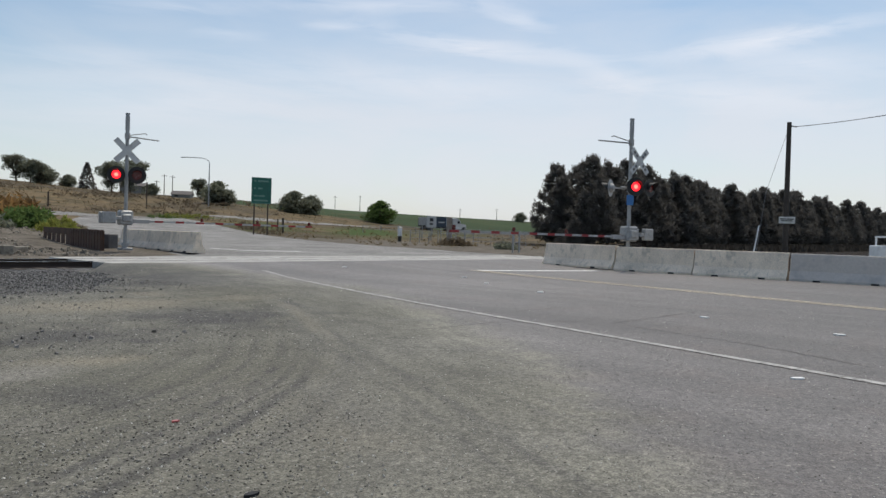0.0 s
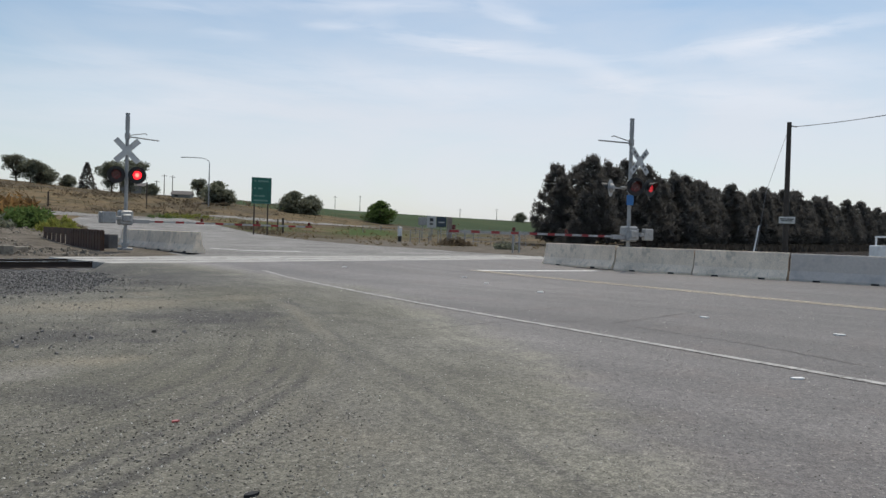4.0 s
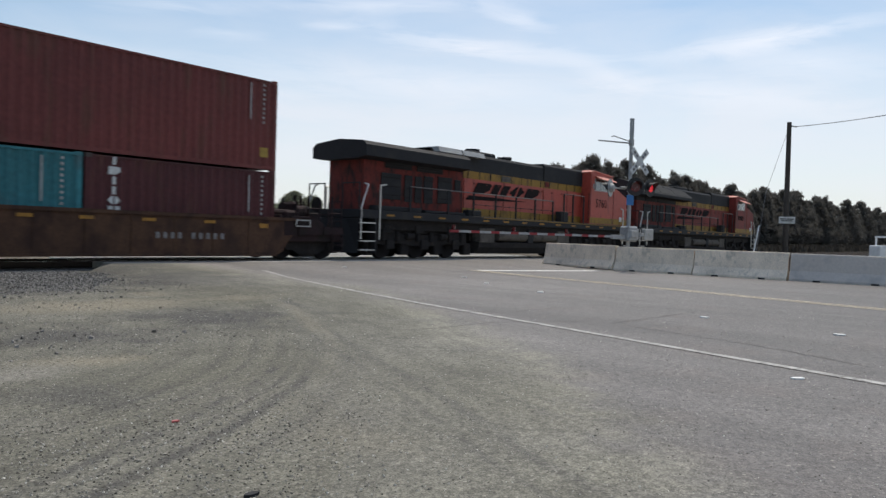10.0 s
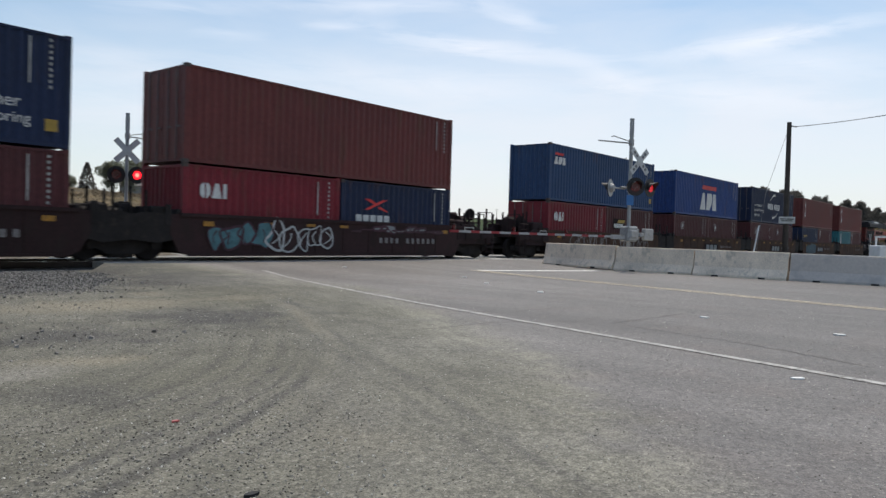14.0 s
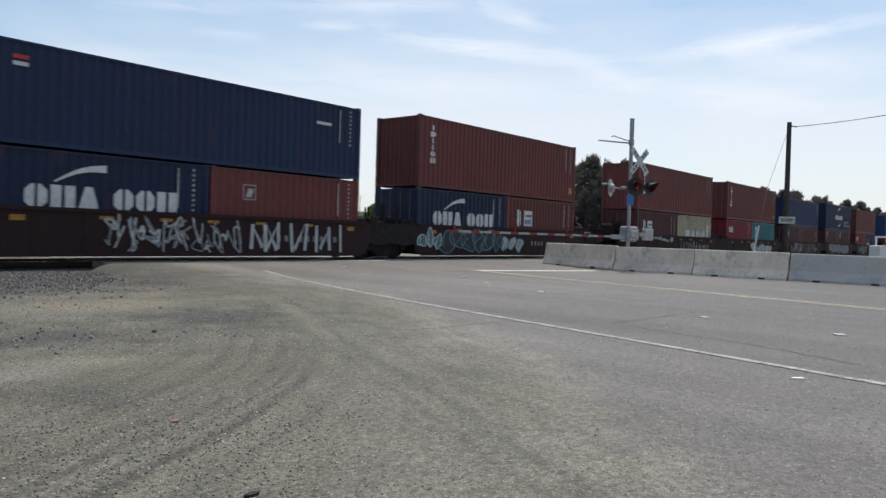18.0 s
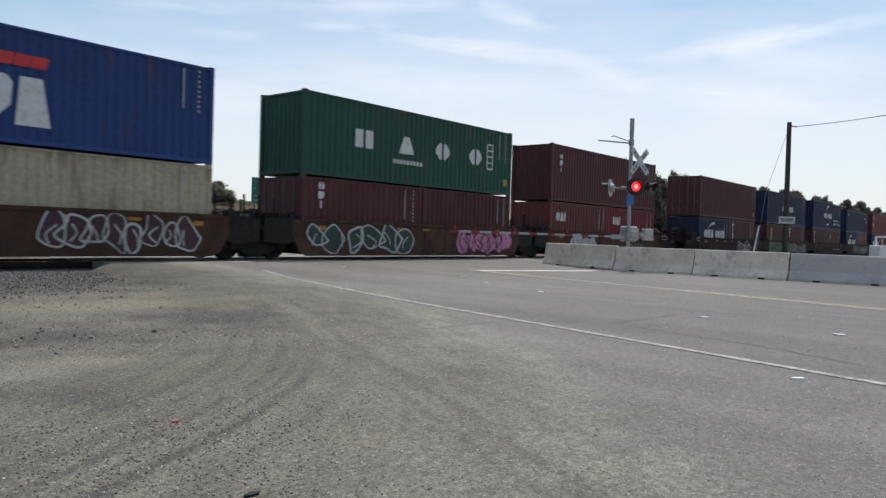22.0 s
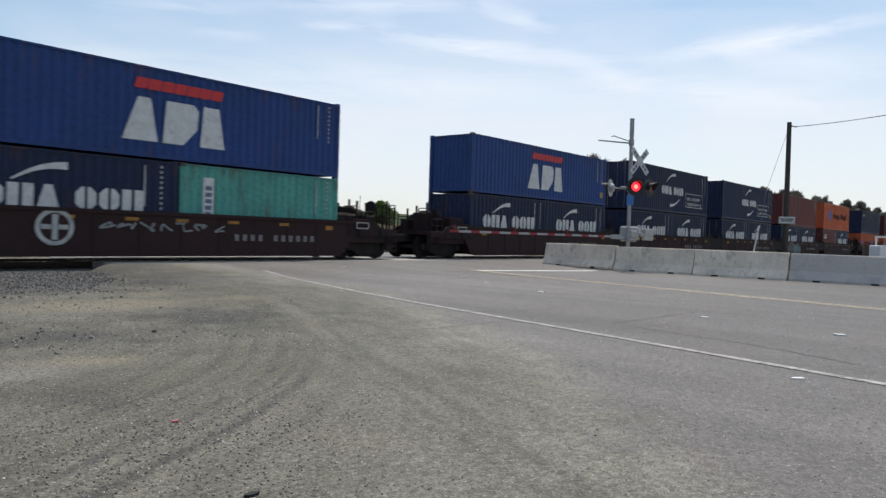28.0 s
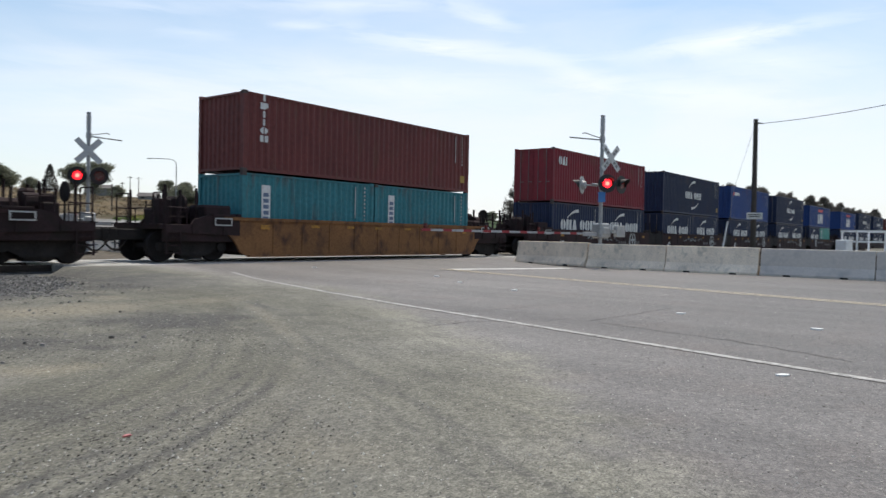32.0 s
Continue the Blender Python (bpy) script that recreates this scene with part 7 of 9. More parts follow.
def well_meshes():
    if WMESH:
        return WMESH
    for rear in (False, True):
        for front in (False, True):
            side = bmesh.new()
            lo, hi = (7.25 if rear else 6.58), (7.25 if front else 6.58)
            head = [(-7.25, 1.36), (-7.25, 0.98), (-6.75, 0.86), (-6.5, 0.62), (-6.3, 0.30), (-6.1, 0.20)] if rear else [(-6.52, 1.36), (-6.58, 1.30), (-6.58, 0.80), (-6.45, 0.55), (-6.3, 0.28), (-6.1, 0.20)]
            tail = [(7.25, 1.36), (7.25, 0.98), (6.75, 0.86), (6.5, 0.62), (6.3, 0.30), (6.1, 0.20)] if front else [(6.52, 1.36), (6.58, 1.30), (6.58, 0.80), (6.45, 0.55), (6.3, 0.28), (6.1, 0.20)]
            prism(side, head + tail[::-1], "y", -1.44, -1.36)
            boxm(side, -lo + 0.3, hi - 0.3, -1.50, -1.34, 1.30, 1.40)
            boxm(side, -6.0, 6.0, -1.52, -1.34, 0.15, 0.22)
            for i in range(9):
                x = -5.0 + i * 1.25
                boxm(side, x - 0.04, x + 0.04, -1.462, -1.44, 0.22, 1.30)
            WMESH["side", rear, front] = finish(side, "side_sill")
    floor = bmesh.new()
    for x in (-5.2, -2.6, 0, 2.6, 5.2):
        boxm(floor, x - 0.22, x + 0.22, -1.36, 1.36, 0.17, 0.285)
    boxm(floor, -5.5, 5.5, -1.36, -1.0, 0.2, 0.26)
    boxm(floor, -5.5, 5.5, 1.0, 1.36, 0.2, 0.26)
    WMESH["floor"] = finish(floor, "well_floor")
    endp = bmesh.new()
    boxm(endp, 6.25, 7.72, -1.35, 1.35, 0.92, 1.12, 0.02)
    boxm(endp, 6.2, 6.34, -1.35, 1.35, 0.3, 1.5, 0.02)
    for s in (-1, 1):
        prism(endp, [(6.5, 1.36), (6.5, 0.62), (6.9, 0.52), (7.72, 0.62), (7.72, 1.30), (7.4, 1.38)], "y", s * 1.40 - 0.03, s * 1.40 + 0.03)
        boxm(endp, 6.55, 6.75, s * 1.42 - 0.03, s * 1.42 + 0.03, 1.0, 1.62, 0.02)
    boxm(endp, 7.0, 7.74, -0.5, 0.5, 0.55, 1.35, 0.03)
    for y in (-1.15, -0.4, 0.5, 1.2):
        boxm(endp, 6.6, 7.1, y - 0.12, y + 0.12, 1.12, 1.56, 0.03)
    tube(endp, (6.5, -0.9, 1.3), (7.6, -0.9, 1.3), 0.18, 10)
    tube(endp, (7.15, 0.2, 1.42), (7.6, 0.2, 1.42), 0.22, 12)
    for x0, y0, z1 in ((7.25, -1.2, 2.08), (7.35, -0.45, 2.0), (7.3, 0.5, 2.12), (7.2, 1.2, 2.0)):
        tube(endp, (x0, y0, 1.1), (x0, y0, z1), 0.04, 6)
    pipe(endp, [(7.3, -1.42, 1.1), (7.3, -1.42, 1.62), (7.6, -1.42, 1.62)], 0.02)
    WMESH["inner"] = finish(endp, "end_platform")
    longp = bmesh.new()
    boxm(longp, 6.2, 6.34, -1.35, 1.35, 0.3, 1.5, 0.02)
    boxm(longp, 6.25, 9.35, -1.4, 1.4, 0.98, 1.14, 0.02)
    for s in (-1, 1):
        prism(longp, [(6.34, 0.82), (9.3, 0.90), (9.3, 1.10), (8.35, 1.14), (8.2, 1.30), (7.7, 1.42), (6.34, 1.42)], "y", min(s * 1.38, s * 1.45), max(s * 1.38, s * 1.45))
        boxm(longp, 7.0, 7.06, min(s * 1.45, s * 1.49), max(s * 1.45, s * 1.49), 0.84, 1.40)
        boxm(longp, 8.25, 8.31, min(s * 1.45, s * 1.49), max(s * 1.45, s * 1.49), 0.88, 1.14)
        boxm(longp, 6.6, 7.5, min(s * 1.40, s * 1.52), max(s * 1.40, s * 1.52), 1.40, 1.47, 0.01)
        pipe(longp, [(8.5, s * 1.43, 1.12), (8.5, s * 1.43, 1.62), (9.2, s * 1.43, 1.62), (9.2, s * 1.43, 1.12)], 0.02)
        pipe(longp, [(8.5, s * 1.43, 1.36), (9.2, s * 1.43, 1.36)], 0.016)
        pipe(longp, [(8.85, s * 1.43, 1.12), (8.85, s * 1.43, 1.62)], 0.016)
        for k in range(3):
            boxm(longp, 8.75, 9.25, min(s * 1.30, s * 1.46), max(s * 1.30, s * 1.46), 0.28 + 0.22 * k, 0.31 + 0.22 * k)
        boxm(longp, 8.72, 8.76, min(s * 1.42, s * 1.46), max(s * 1.42, s * 1.46), 0.26, 0.95)
        boxm(longp, 9.24, 9.28, min(s * 1.42, s * 1.46), max(s * 1.42, s * 1.46), 0.26, 0.95)
    boxm(longp, 6.9, 8.3, -0.4, 0.4, 0.62, 0.98, 0.03)
    tube(longp, (6.8, -0.2, 1.45), (7.9, -0.2, 1.45), 0.26, 12)
    tube(longp, (7.0, -0.9, 1.32), (7.6, -0.9, 1.32), 0.15, 10)
    boxm(longp, 8.0, 8.5, -0.95, -0.5, 1.14, 1.62, 0.03)
    for y in (-1.38, -0.7, 0.7, 1.38):
        pipe(longp, [(9.25, y, 1.14), (9.25, y, 2.05)], 0.028)
    pipe(longp, [(9.25, -1.38, 2.05), (9.25, -0.7, 2.05)], 0.02)
    pipe(longp, [(9.25, 0.7, 2.05), (9.25, 1.38, 2.05)], 0.02)
    pipe(longp, [(9.25, -0.7, 1.6), (9.25, 0.7, 1.6)], 0.02)
    pipe(longp, [(8.1, -1.4, 1.14), (8.1, -1.4, 1.9)], 0.028)
    pipe(longp, [(7.3, -1.4, 1.14), (7.3, -1.4, 1.75), (8.1, -1.4, 1.75)], 0.02)
    boxm(longp, 6.5, 7.6, 0.3, 1.2, 1.14, 1.75, 0.06)
    boxm(longp, 8.55, 9.0, 0.2, 0.7, 1.14, 1.9, 0.04)
    for x0, y0, z1 in ((6.9, -1.42, 1.95), (7.9, -1.0, 2.1), (8.6, 1.2, 2.15), (8.7, -1.42, 2.2)):
        tube(longp, (x0, y0, 1.1), (x0, y0, z1), 0.045, 6)
    tube(longp, (8.3, 0.9, 1.75), (8.36, 0.9, 1.75), 0.27, 14)
    for k in range(5):
        boxm(longp, 9.18, 9.40, -1.44, -1.0, 0.32 + 0.2 * k, 0.345 + 0.2 * k)
    for x0, y0, z1, r in ((7.1, 0.1, 2.15, 0.05), (7.75, 0.9, 2.25, 0.045), (8.25, -0.2, 2.2, 0.05), (9.0, 0.95, 2.3, 0.05)):
        tube(longp, (x0, y0, 1.1), (x0, y0, z1), r, 6)
    boxm(longp, 6.5, 7.2, -1.3, -0.5, 1.14, 1.66, 0.08)
    boxm(longp, 7.85, 8.2, -0.2, 0.35, 1.14, 2.0, 0.08)
    tube(longp, (7.6, -0.55, 1.62), (8.05, -0.55, 1.62), 0.24, 12)
    boxm(longp, 6.5, 9.3, -1.36, -1.2, 0.62, 0.98, 0.03)
    boxm(longp, 6.5, 9.3, 1.2, 1.36, 0.62, 0.98, 0.03)
    for k in range(6):
        boxm(longp, 9.3, 9.42, -1.2 + 0.42 * k, -0.95 + 0.42 * k, 1.10, 1.16)
    for v in longp.verts:
        if v.co.x > 6.34:
            v.co.x = 6.34 + (v.co.x - 6.34) * 0.86
    WMESH["outer"] = finish(longp, "end_platform")
    cp = bmesh.new()
    boxm(cp, 8.2, 9.72, -0.20, 0.20, 0.66, 0.98, 0.03)
    boxm(cp, 9.66, 9.92, -0.24, 0.24, 0.62, 1.02, 0.05)
    WMESH["coupler"] = finish(cp, "coupler")
    hose = bmesh.new()
    pts = [(8.95 + 0.95 * i / 8, -0.35, 0.80 - 0.46 * math.sin(math.pi * i / 8)) for i in range(9)]
    pipe(hose, pts, 0.03)
    WMESH["hose"] = finish(hose, "brake_hose")
    bw = bmesh.new()
    tube(bw, (8.6, -0.3, 1.95), (8.64, -0.3, 1.95), 0.28, 14)
    tube(bw, (8.62, -0.3, 1.14), (8.62, -0.3, 1.95), 0.03)
    WMESH["brake"] = finish(bw, "brake_wheel")
    wh = bmesh.new()
    tube(wh, (0, -0.80, 0), (0, -0.69, 0), 0.455, 22)
    tube(wh, (0, -0.69, 0), (0, -0.655, 0), 0.485, 22)
    tube(wh, (0, -0.82, 0), (0, -0.80, 0), 0.16, 12)
    WMESH["wheel"] = finish(wh, "wheel")
    ax = bmesh.new()
    tube(ax, (0, -1.05, 0), (0, 1.05, 0), 0.085, 10)
    WMESH["axle"] = finish(ax, "axle")
    sf = bmesh.new()
    o = [(-1.15, 0.36), (-1.15, 0.58), (-0.75, 0.66), (-0.42, 0.80), (0.42, 0.80), (0.75, 0.66), (1.15, 0.58), (1.15, 0.36), (0.72, 0.36), (0.42, 0.20), (-0.42, 0.20), (-0.72, 0.36)]
    prism(sf, o, "y", -1.10, -0.92)
    for x in (-0.2, 0, 0.2):
        tube(sf, (x, -1.03, 0.24), (x, -1.03, 0.62), 0.08, 8)
    for x in (-0.89, 0.89):
        tube(sf, (x, -1.18, 0.46), (x, -1.08, 0.46), 0.13, 10)
    boxm(sf, -0.36, 0.36, -1.0, -0.6, 0.10, 0.30, 0.02)
    boxm(sf, -1.0, 1.0, -0.6, -0.5, 0.30, 0.62)
    WMESH["frame"] = finish(sf, "side_frame")
    bo = bmesh.new()
    boxm(bo, -0.25, 0.25, -1.1, 1.1, 0.5, 0.85, 0.03)
    WMESH["bolster"] = finish(bo, "bolster")
    return WMESH


def truck(car, x):
    w = well_meshes()
    t = part("truck", w["bolster"], M_GRIME, car, "grimy four-wheel truck")
    t.location.x = x
    for s in (1, -1):
        f = part("side_frame", w["frame"], M_GRIME, t)
        f.scale.y = s
        for a in (-0.89, 0.89):
            q = part("wheel", w["wheel"], M_WHEEL, t)
            q.location, q.scale.y = (a, 0, 0.487), s
    for a in (-0.89, 0.89):
        part("axle", w["axle"], M_GRIME, t).location = (a, 0, 0.487)


def stroke(pts, width):
    """A sprayed line through the points, softly curved, as one closed outline."""
    line = []
    ext = [pts[0]] + list(pts) + [pts[-1]]
    for i in range(1, len(ext) - 2):
        p0, p1, p2, p3 = (Vector(p) for p in ext[i - 1:i + 3])
        for k in range(4):
            u = k / 4
            line.append(0.5 * ((2 * p1) + (p2 - p0) * u + (2 * p0 - 5 * p1 + 4 * p2 - p3) * u * u + (3 * p1 - p0 - 3 * p2 + p3) * u ** 3))
    line.append(Vector(pts[-1]))
    line = [p for i, p in enumerate(line) if i == 0 or (p - line[i - 1]).length > 1e-3]
    sides = []
    for i, p in enumerate(line):
        d = (line[min(i + 1, len(line) - 1)] - line[max(i - 1, 0)])
        n = Vector((-d.y, d.x))
        n = n.normalized() * width / 2 if n.length > 1e-6 else Vector((0, width / 2))
        sides.append((tuple(p - n), tuple(p + n)))
    quads = [[a[0], c[0], c[1], a[1]] for a, c in zip(sides, sides[1:])]
    return quads


def graffiti(car, x0, x1, z0, z1, n, fill, edge, seed, slope=0.0):
    """Sprayed interlocking pointed shapes with an uneven outline; plain shapes, no letters."""
    rnd = random.Random(seed)
    front, lines = [], []
    w = (x1 - x0) / n
    for i in range(n):
        cx, hw = x0 + (i + 0.5) * w, w * rnd.uniform(0.52, 0.85)
        a, b = z0 + rnd.uniform(0, 0.16), z1 - rnd.uniform(0, 0.25)
        pts = []
        k = 7
        for j in range(k):
            t = 2 * math.pi * (j + rnd.uniform(-0.25, 0.25)) / k
            rr = rnd.uniform(0.5, 1.18)
            pts.append((cx + hw * rr * math.cos(t), min(1.38, max(0.2, (a + b) / 2 + (b - a) * 0.56 * rr * math.sin(t)))))
        front.append(pts)
        lines += stroke(pts + [pts[0]], rnd.uniform(0.04, 0.09))
        lines += stroke([(cx + hw * rnd.uniform(-0.5, 0.5), a + (b - a) * v) for v in (0.2, 0.45, 0.7)], 0.045)
    decal(car, "graffiti", front, fill, -1.480, "sprayed pointed shapes")
    decal(car, "graffiti_outline", lines, edge, -1.484, "sprayed outline")


def wedges(car, x0, x1, z0, z1, material, seed, n):
    """Sprayed upright bars and slanting wedges."""
    rnd = random.Random(seed)
    out = []
    step = (x1 - x0) / n
    for i in range(n):
        x = x0 + step * (i + 0.15 * rnd.random())
        a, b = z0 + rnd.uniform(0, 0.12), z1 - rnd.uniform(0, 0.12)
        w = rnd.uniform(0.07, 0.15)
        out.append(rect(x, x + w, a, b, rnd.uniform(-0.08, 0.08)))
        if rnd.random() < 0.65:
            s = rnd.choice((-1, 1))
            out.append([(x + w / 2, b), (x + w / 2 + s * step * 0.7, a), (x + w / 2 + s * (step * 0.7 + 0.1), a + 0.1)])
    decal(car, "graffiti", out, material, -1.482, "sprayed bars and wedges")


def scrawl(car, x0, x1, z0, z1, material, seed, n=9):
    """Thin sprayed loops and hooks."""
    rnd = random.Random(seed)
    out = []
    step = (x1 - x0) / n
    for i in range(n):
        x = x0 + step * (i + 0.3 * rnd.random())
        pts = [(x + step * rnd.uniform(-0.2, 0.9), z0 + (z1 - z0) * rnd.random()) for _ in range(5)]
        out += stroke(pts, rnd.uniform(0.04, 0.07))
    decal(car, "graffiti", out, material, -1.482, "thin sprayed loops")


def spray(name, c):
    return mat(name, c, 0.65, vary=0.3, scale=2, stain=[0.5 * v for v in c], stain_amount=0.4)


G_WHITE, G_GREY = spray("sprayed_white", (0.42, 0.43, 0.42)), spray("sprayed_grey", (0.22, 0.235, 0.24))
G_BLACK, G_TEAL = spray("sprayed_black", (0.02, 0.02, 0.025)), spray("sprayed_teal", (0.06, 0.16, 0.18))
G_PINK, G_GREEN = spray("sprayed_pink", (0.52, 0.20, 0.33)), spray("sprayed_green", (0.020, 0.046, 0.034))
G_YELLOW, G_BLUE = spray("sprayed_yellow", (0.58, 0.52, 0.06)), spray("sprayed_blue", (0.018, 0.04, 0.075))
G_PURPLE = spray("sprayed_purple", (0.050, 0.016, 0.026))


def well_car(xc, colour, front_end, rear_end, look_kind, seed):
    w = well_meshes()
    m = {"yellow": M_TTX, "bright_yellow": M_TTX2}.get(colour, M_BROWNCAR)
    word = {"yellow": "dirty yellow", "bright_yellow": "bright orange-yellow"}.get(colour, "dark brown")
    car = thing("well_car", f"{word} double-stack railway well car with sprayed and weathered sides", "railway car", group="well cars of the train")
    for s in (1, -1):
        sill = part("side_sill", w["side", rear_end, front_end], m, car)
        sill.scale.y = s
    part("well_floor", w["floor"], M_GRIME, car)
    for e, long in ((1, front_end), (-1, rear_end)):
        p = part("end_platform", w["outer" if long else "inner"], M_ENDS if long else M_GRIME, car)
        p.rotation_euler.z = 0 if e > 0 else math.pi
        if long:
            for nm in ("coupler", "hose", "brake"):
                if nm == "brake" and e < 0:
                    continue
                q = part({"hose": "brake_hose", "brake": "brake_wheel"}.get(nm, nm), w[nm], M_GRIME, car)
                q.rotation_euler.z = 0 if e > 0 else math.pi
    truck(car, -7.74 if rear_end else -7.78)
    if front_end:
        truck(car, 7.64)
    decal(car, "reflector", [rect(x, x + 0.38, 1.13, 1.22) for x in (-3.4, -1.7, -0.2, 1.5, 3.4)] + [rect(-5.55, -5.2, 1.04, 1.18), rect(5.35, 5.68, 1.04, 1.18)], M_REFLECT, -1.476, "dull yellow reflector strips")
    pale = M_WHITE
    for on, xp in ((rear_end, -7.3), (front_end, 6.75)):
        if on:
            decal(car, "data_plate", [rect(xp, xp + 0.62, 1.12, 1.36)], M_FAINT, -1.522, "small pale data plate")
            decal(car, "plate_field", [rect(xp + 0.04, xp + 0.58, 1.16, 1.32)], M_DARKMARK, -1.526)
    if look_kind in ("logo", "blue_black", "scrawl_white") and colour == "yellow":
        decal(car, "dark_panel", [rect(-1.2, 1.45, 0.42, 0.95)], M_DARKMARK, -1.472)
        decal(car, "painted_sign", blocks(-0.95, 1.25, 0.50, 0.88, 3, 0.2, 0.05), G_GREY, -1.478, "row of pale blocks")
    if colour == "brown":
        decal(car, "lettering", blocks(1.75, 2.9, 0.62, 0.82, 4, 0.5) + blocks(3.2, 5.0, 0.62, 0.82, 6, 0.5), M_DIM, -1.476, "row of small white blocks")
    if colour == "yellow":
        decal(car, "lettering", blocks(1.9, 2.8, 0.66, 0.84, 4, 0.5) + blocks(3.0, 4.2, 0.66, 0.84, 5, 0.5), M_DIM, -1.476, "row of small pale blocks")
    if look_kind in ("round", "round_left"):
        xr = 3.77 if look_kind == "round" else -3.5
        ring = [(xr + 0.47 * math.cos(2 * math.pi * i / 20), 0.90 + 0.47 * math.sin(2 * math.pi * i / 20)) for i in range(20)]
        inner = [(xr + 0.36 * math.cos(2 * math.pi * i / 20), 0.90 + 0.36 * math.sin(2 * math.pi * i / 20)) for i in range(20)]
        decal(car, "round_emblem", [ring], G_WHITE, -1.478, "round white emblem")
        decal(car, "round_emblem_centre", [inner], m, -1.481)
        decal(car, "round_emblem_bars", [rect(xr - 0.07, xr + 0.07, 0.58, 1.22), rect(xr - 0.32, xr - 0.09, 0.84, 0.96), rect(xr + 0.09, xr + 0.32, 0.84, 0.96)], G_WHITE, -1.484)
        if look_kind == "round":
            words(car, "40", -5.75, 0.42, 0.58, pale, -1.478)
        scrawl(car, -2.5, 1.5, 0.85, 1.1, G_GREY, seed, 7)
    if look_kind == "lumps_white":
        graffiti(car, -4.97, 4.15, 0.25, 1.36, 8, G_GREY, G_BLACK, seed)
        graffiti(car, -4.9, 4.0, 0.3, 1.3, 5, G_GREY, G_GREY, seed + 1)
    if look_kind == "grey_outlines":
        graffiti(car, -4.2, -0.3, 0.25, 1.34, 6, m, M_DIM, seed)
        graffiti(car, 0.6, 5.0, 0.25, 1.34, 7, m, M_DIM, seed + 1)
    if look_kind == "scrawl_white":
        scrawl(car, -4.5, -0.3, 0.3, 1.3, G_WHITE, seed, 12)
        scrawl(car, 0.3, 5.0, 0.3, 1.3, G_GREY, seed + 1, 12)
    if look_kind == "mixed_white":
        graffiti(car, -5.4, -3.2, 0.3, 1.3, 4, G_TEAL, G_PURPLE, seed)
        graffiti(car, -3.2, -0.5, 0.28, 1.36, 5, M_BROWNCAR, G_WHITE, seed + 1)
        graffiti(car, 0.3, 5.4, 0.95, 1.3, 9, G_GREY, G_PURPLE, seed + 2)
    if look_kind == "blue_black":
        graffiti(car, -5.4, -1.9, 0.25, 1.34, 6, G_BLUE, G_TEAL, seed)
    if look_kind == "teal_white":
        graffiti(car, -6.3, -4.9, 0.25, 1.3, 3, G_TEAL, G_WHITE, seed)
        graffiti(car, -4.9, -0.6, 0.25, 1.3, 6, G_BLACK, G_TEAL, seed + 1)
        graffiti(car, -0.7, 1.0, 0.25, 1.25, 3, G_WHITE, G_TEAL, seed + 2)
    if look_kind == "white_black":
        scrawl(car, -3.3, 0.9, 0.25, 1.3, G_WHITE, seed, 13)
        scrawl(car, -3.3, 0.9, 0.25, 1.3, G_GREY, seed + 4, 8)
        wedges(car, 1.2, 5.5, 0.26, 1.26, G_WHITE, seed + 1, 8)
    if look_kind == "green_grey":
        decal(car, "graffiti_patch", [rect(-6.2, 0.4, 0.25, 1.25)], G_GREEN, -1.473)
        scrawl(car, -4.5, 0.0, 0.4, 1.1, G_TEAL, seed, 9)
        graffiti(car, 0.3, 5.6, 0.25, 1.2, 8, G_PURPLE, G_GREY, seed + 1)
    if look_kind == "white_round":
        graffiti(car, 1.1, 4.3, 0.3, 1.2, 5, G_BLACK, G_WHITE, seed)
    if look_kind == "white_lumps":
        graffiti(car, -4.55, -1.9, 0.22, 1.36, 4, G_WHITE, G_GREY, seed)
        graffiti(car, -4.5, -1.95, 0.25, 1.3, 3, G_WHITE, G_WHITE, seed + 5)
    if look_kind == "green_pink":
        graffiti(car, -6.0, -0.8, 0.2, 1.32, 6, G_GREEN, G_WHITE, seed)
        graffiti(car, 2.0, 5.9, 0.23, 1.28, 6, G_PINK, G_PINK, seed + 1)
        graffiti(car, 2.2, 5.7, 0.3, 1.2, 7, G_PINK, G_PURPLE, seed + 2)
    if look_kind == "two_tags":
        graffiti(car, -4.4, -1.2, 0.24, 1.3, 6, G_PURPLE, G_WHITE, seed)
        graffiti(car, 1.2, 5.4, 0.24, 1.32, 8, G_PURPLE, G_WHITE, seed + 1)
    if look_kind == "yellow_lumps":
        graffiti(car, 1.75, 6.0, 0.22, 1.3, 4, G_YELLOW, G_BLACK, seed)
        graffiti(car, 1.9, 5.9, 0.28, 1.24, 4, G_YELLOW, G_YELLOW, seed + 3)
    if look_kind == "white_wild":
        graffiti(car, -1.0, 4.5, 0.24, 1.2, 6, G_WHITE, G_GREY, seed)
    if look_kind == "grey_teal":
        graffiti(car, -5.4, -3.0, 0.26, 1.3, 4, G_PURPLE, G_GREY, seed)
        graffiti(car, -3.0, -0.5, 0.26, 1.3, 4, G_TEAL, G_GREY, seed + 1)
    if look_kind == "white_edge":
        graffiti(car, -5.5, -1.2, 1.0, 1.36, 7, G_WHITE, G_GREY, seed)
        scrawl(car, 0.0, 5.0, 0.3, 1.1, G_GREY, seed + 1, 12)
    TRAIN.append((car, xc, YC, 0.0))
    return car


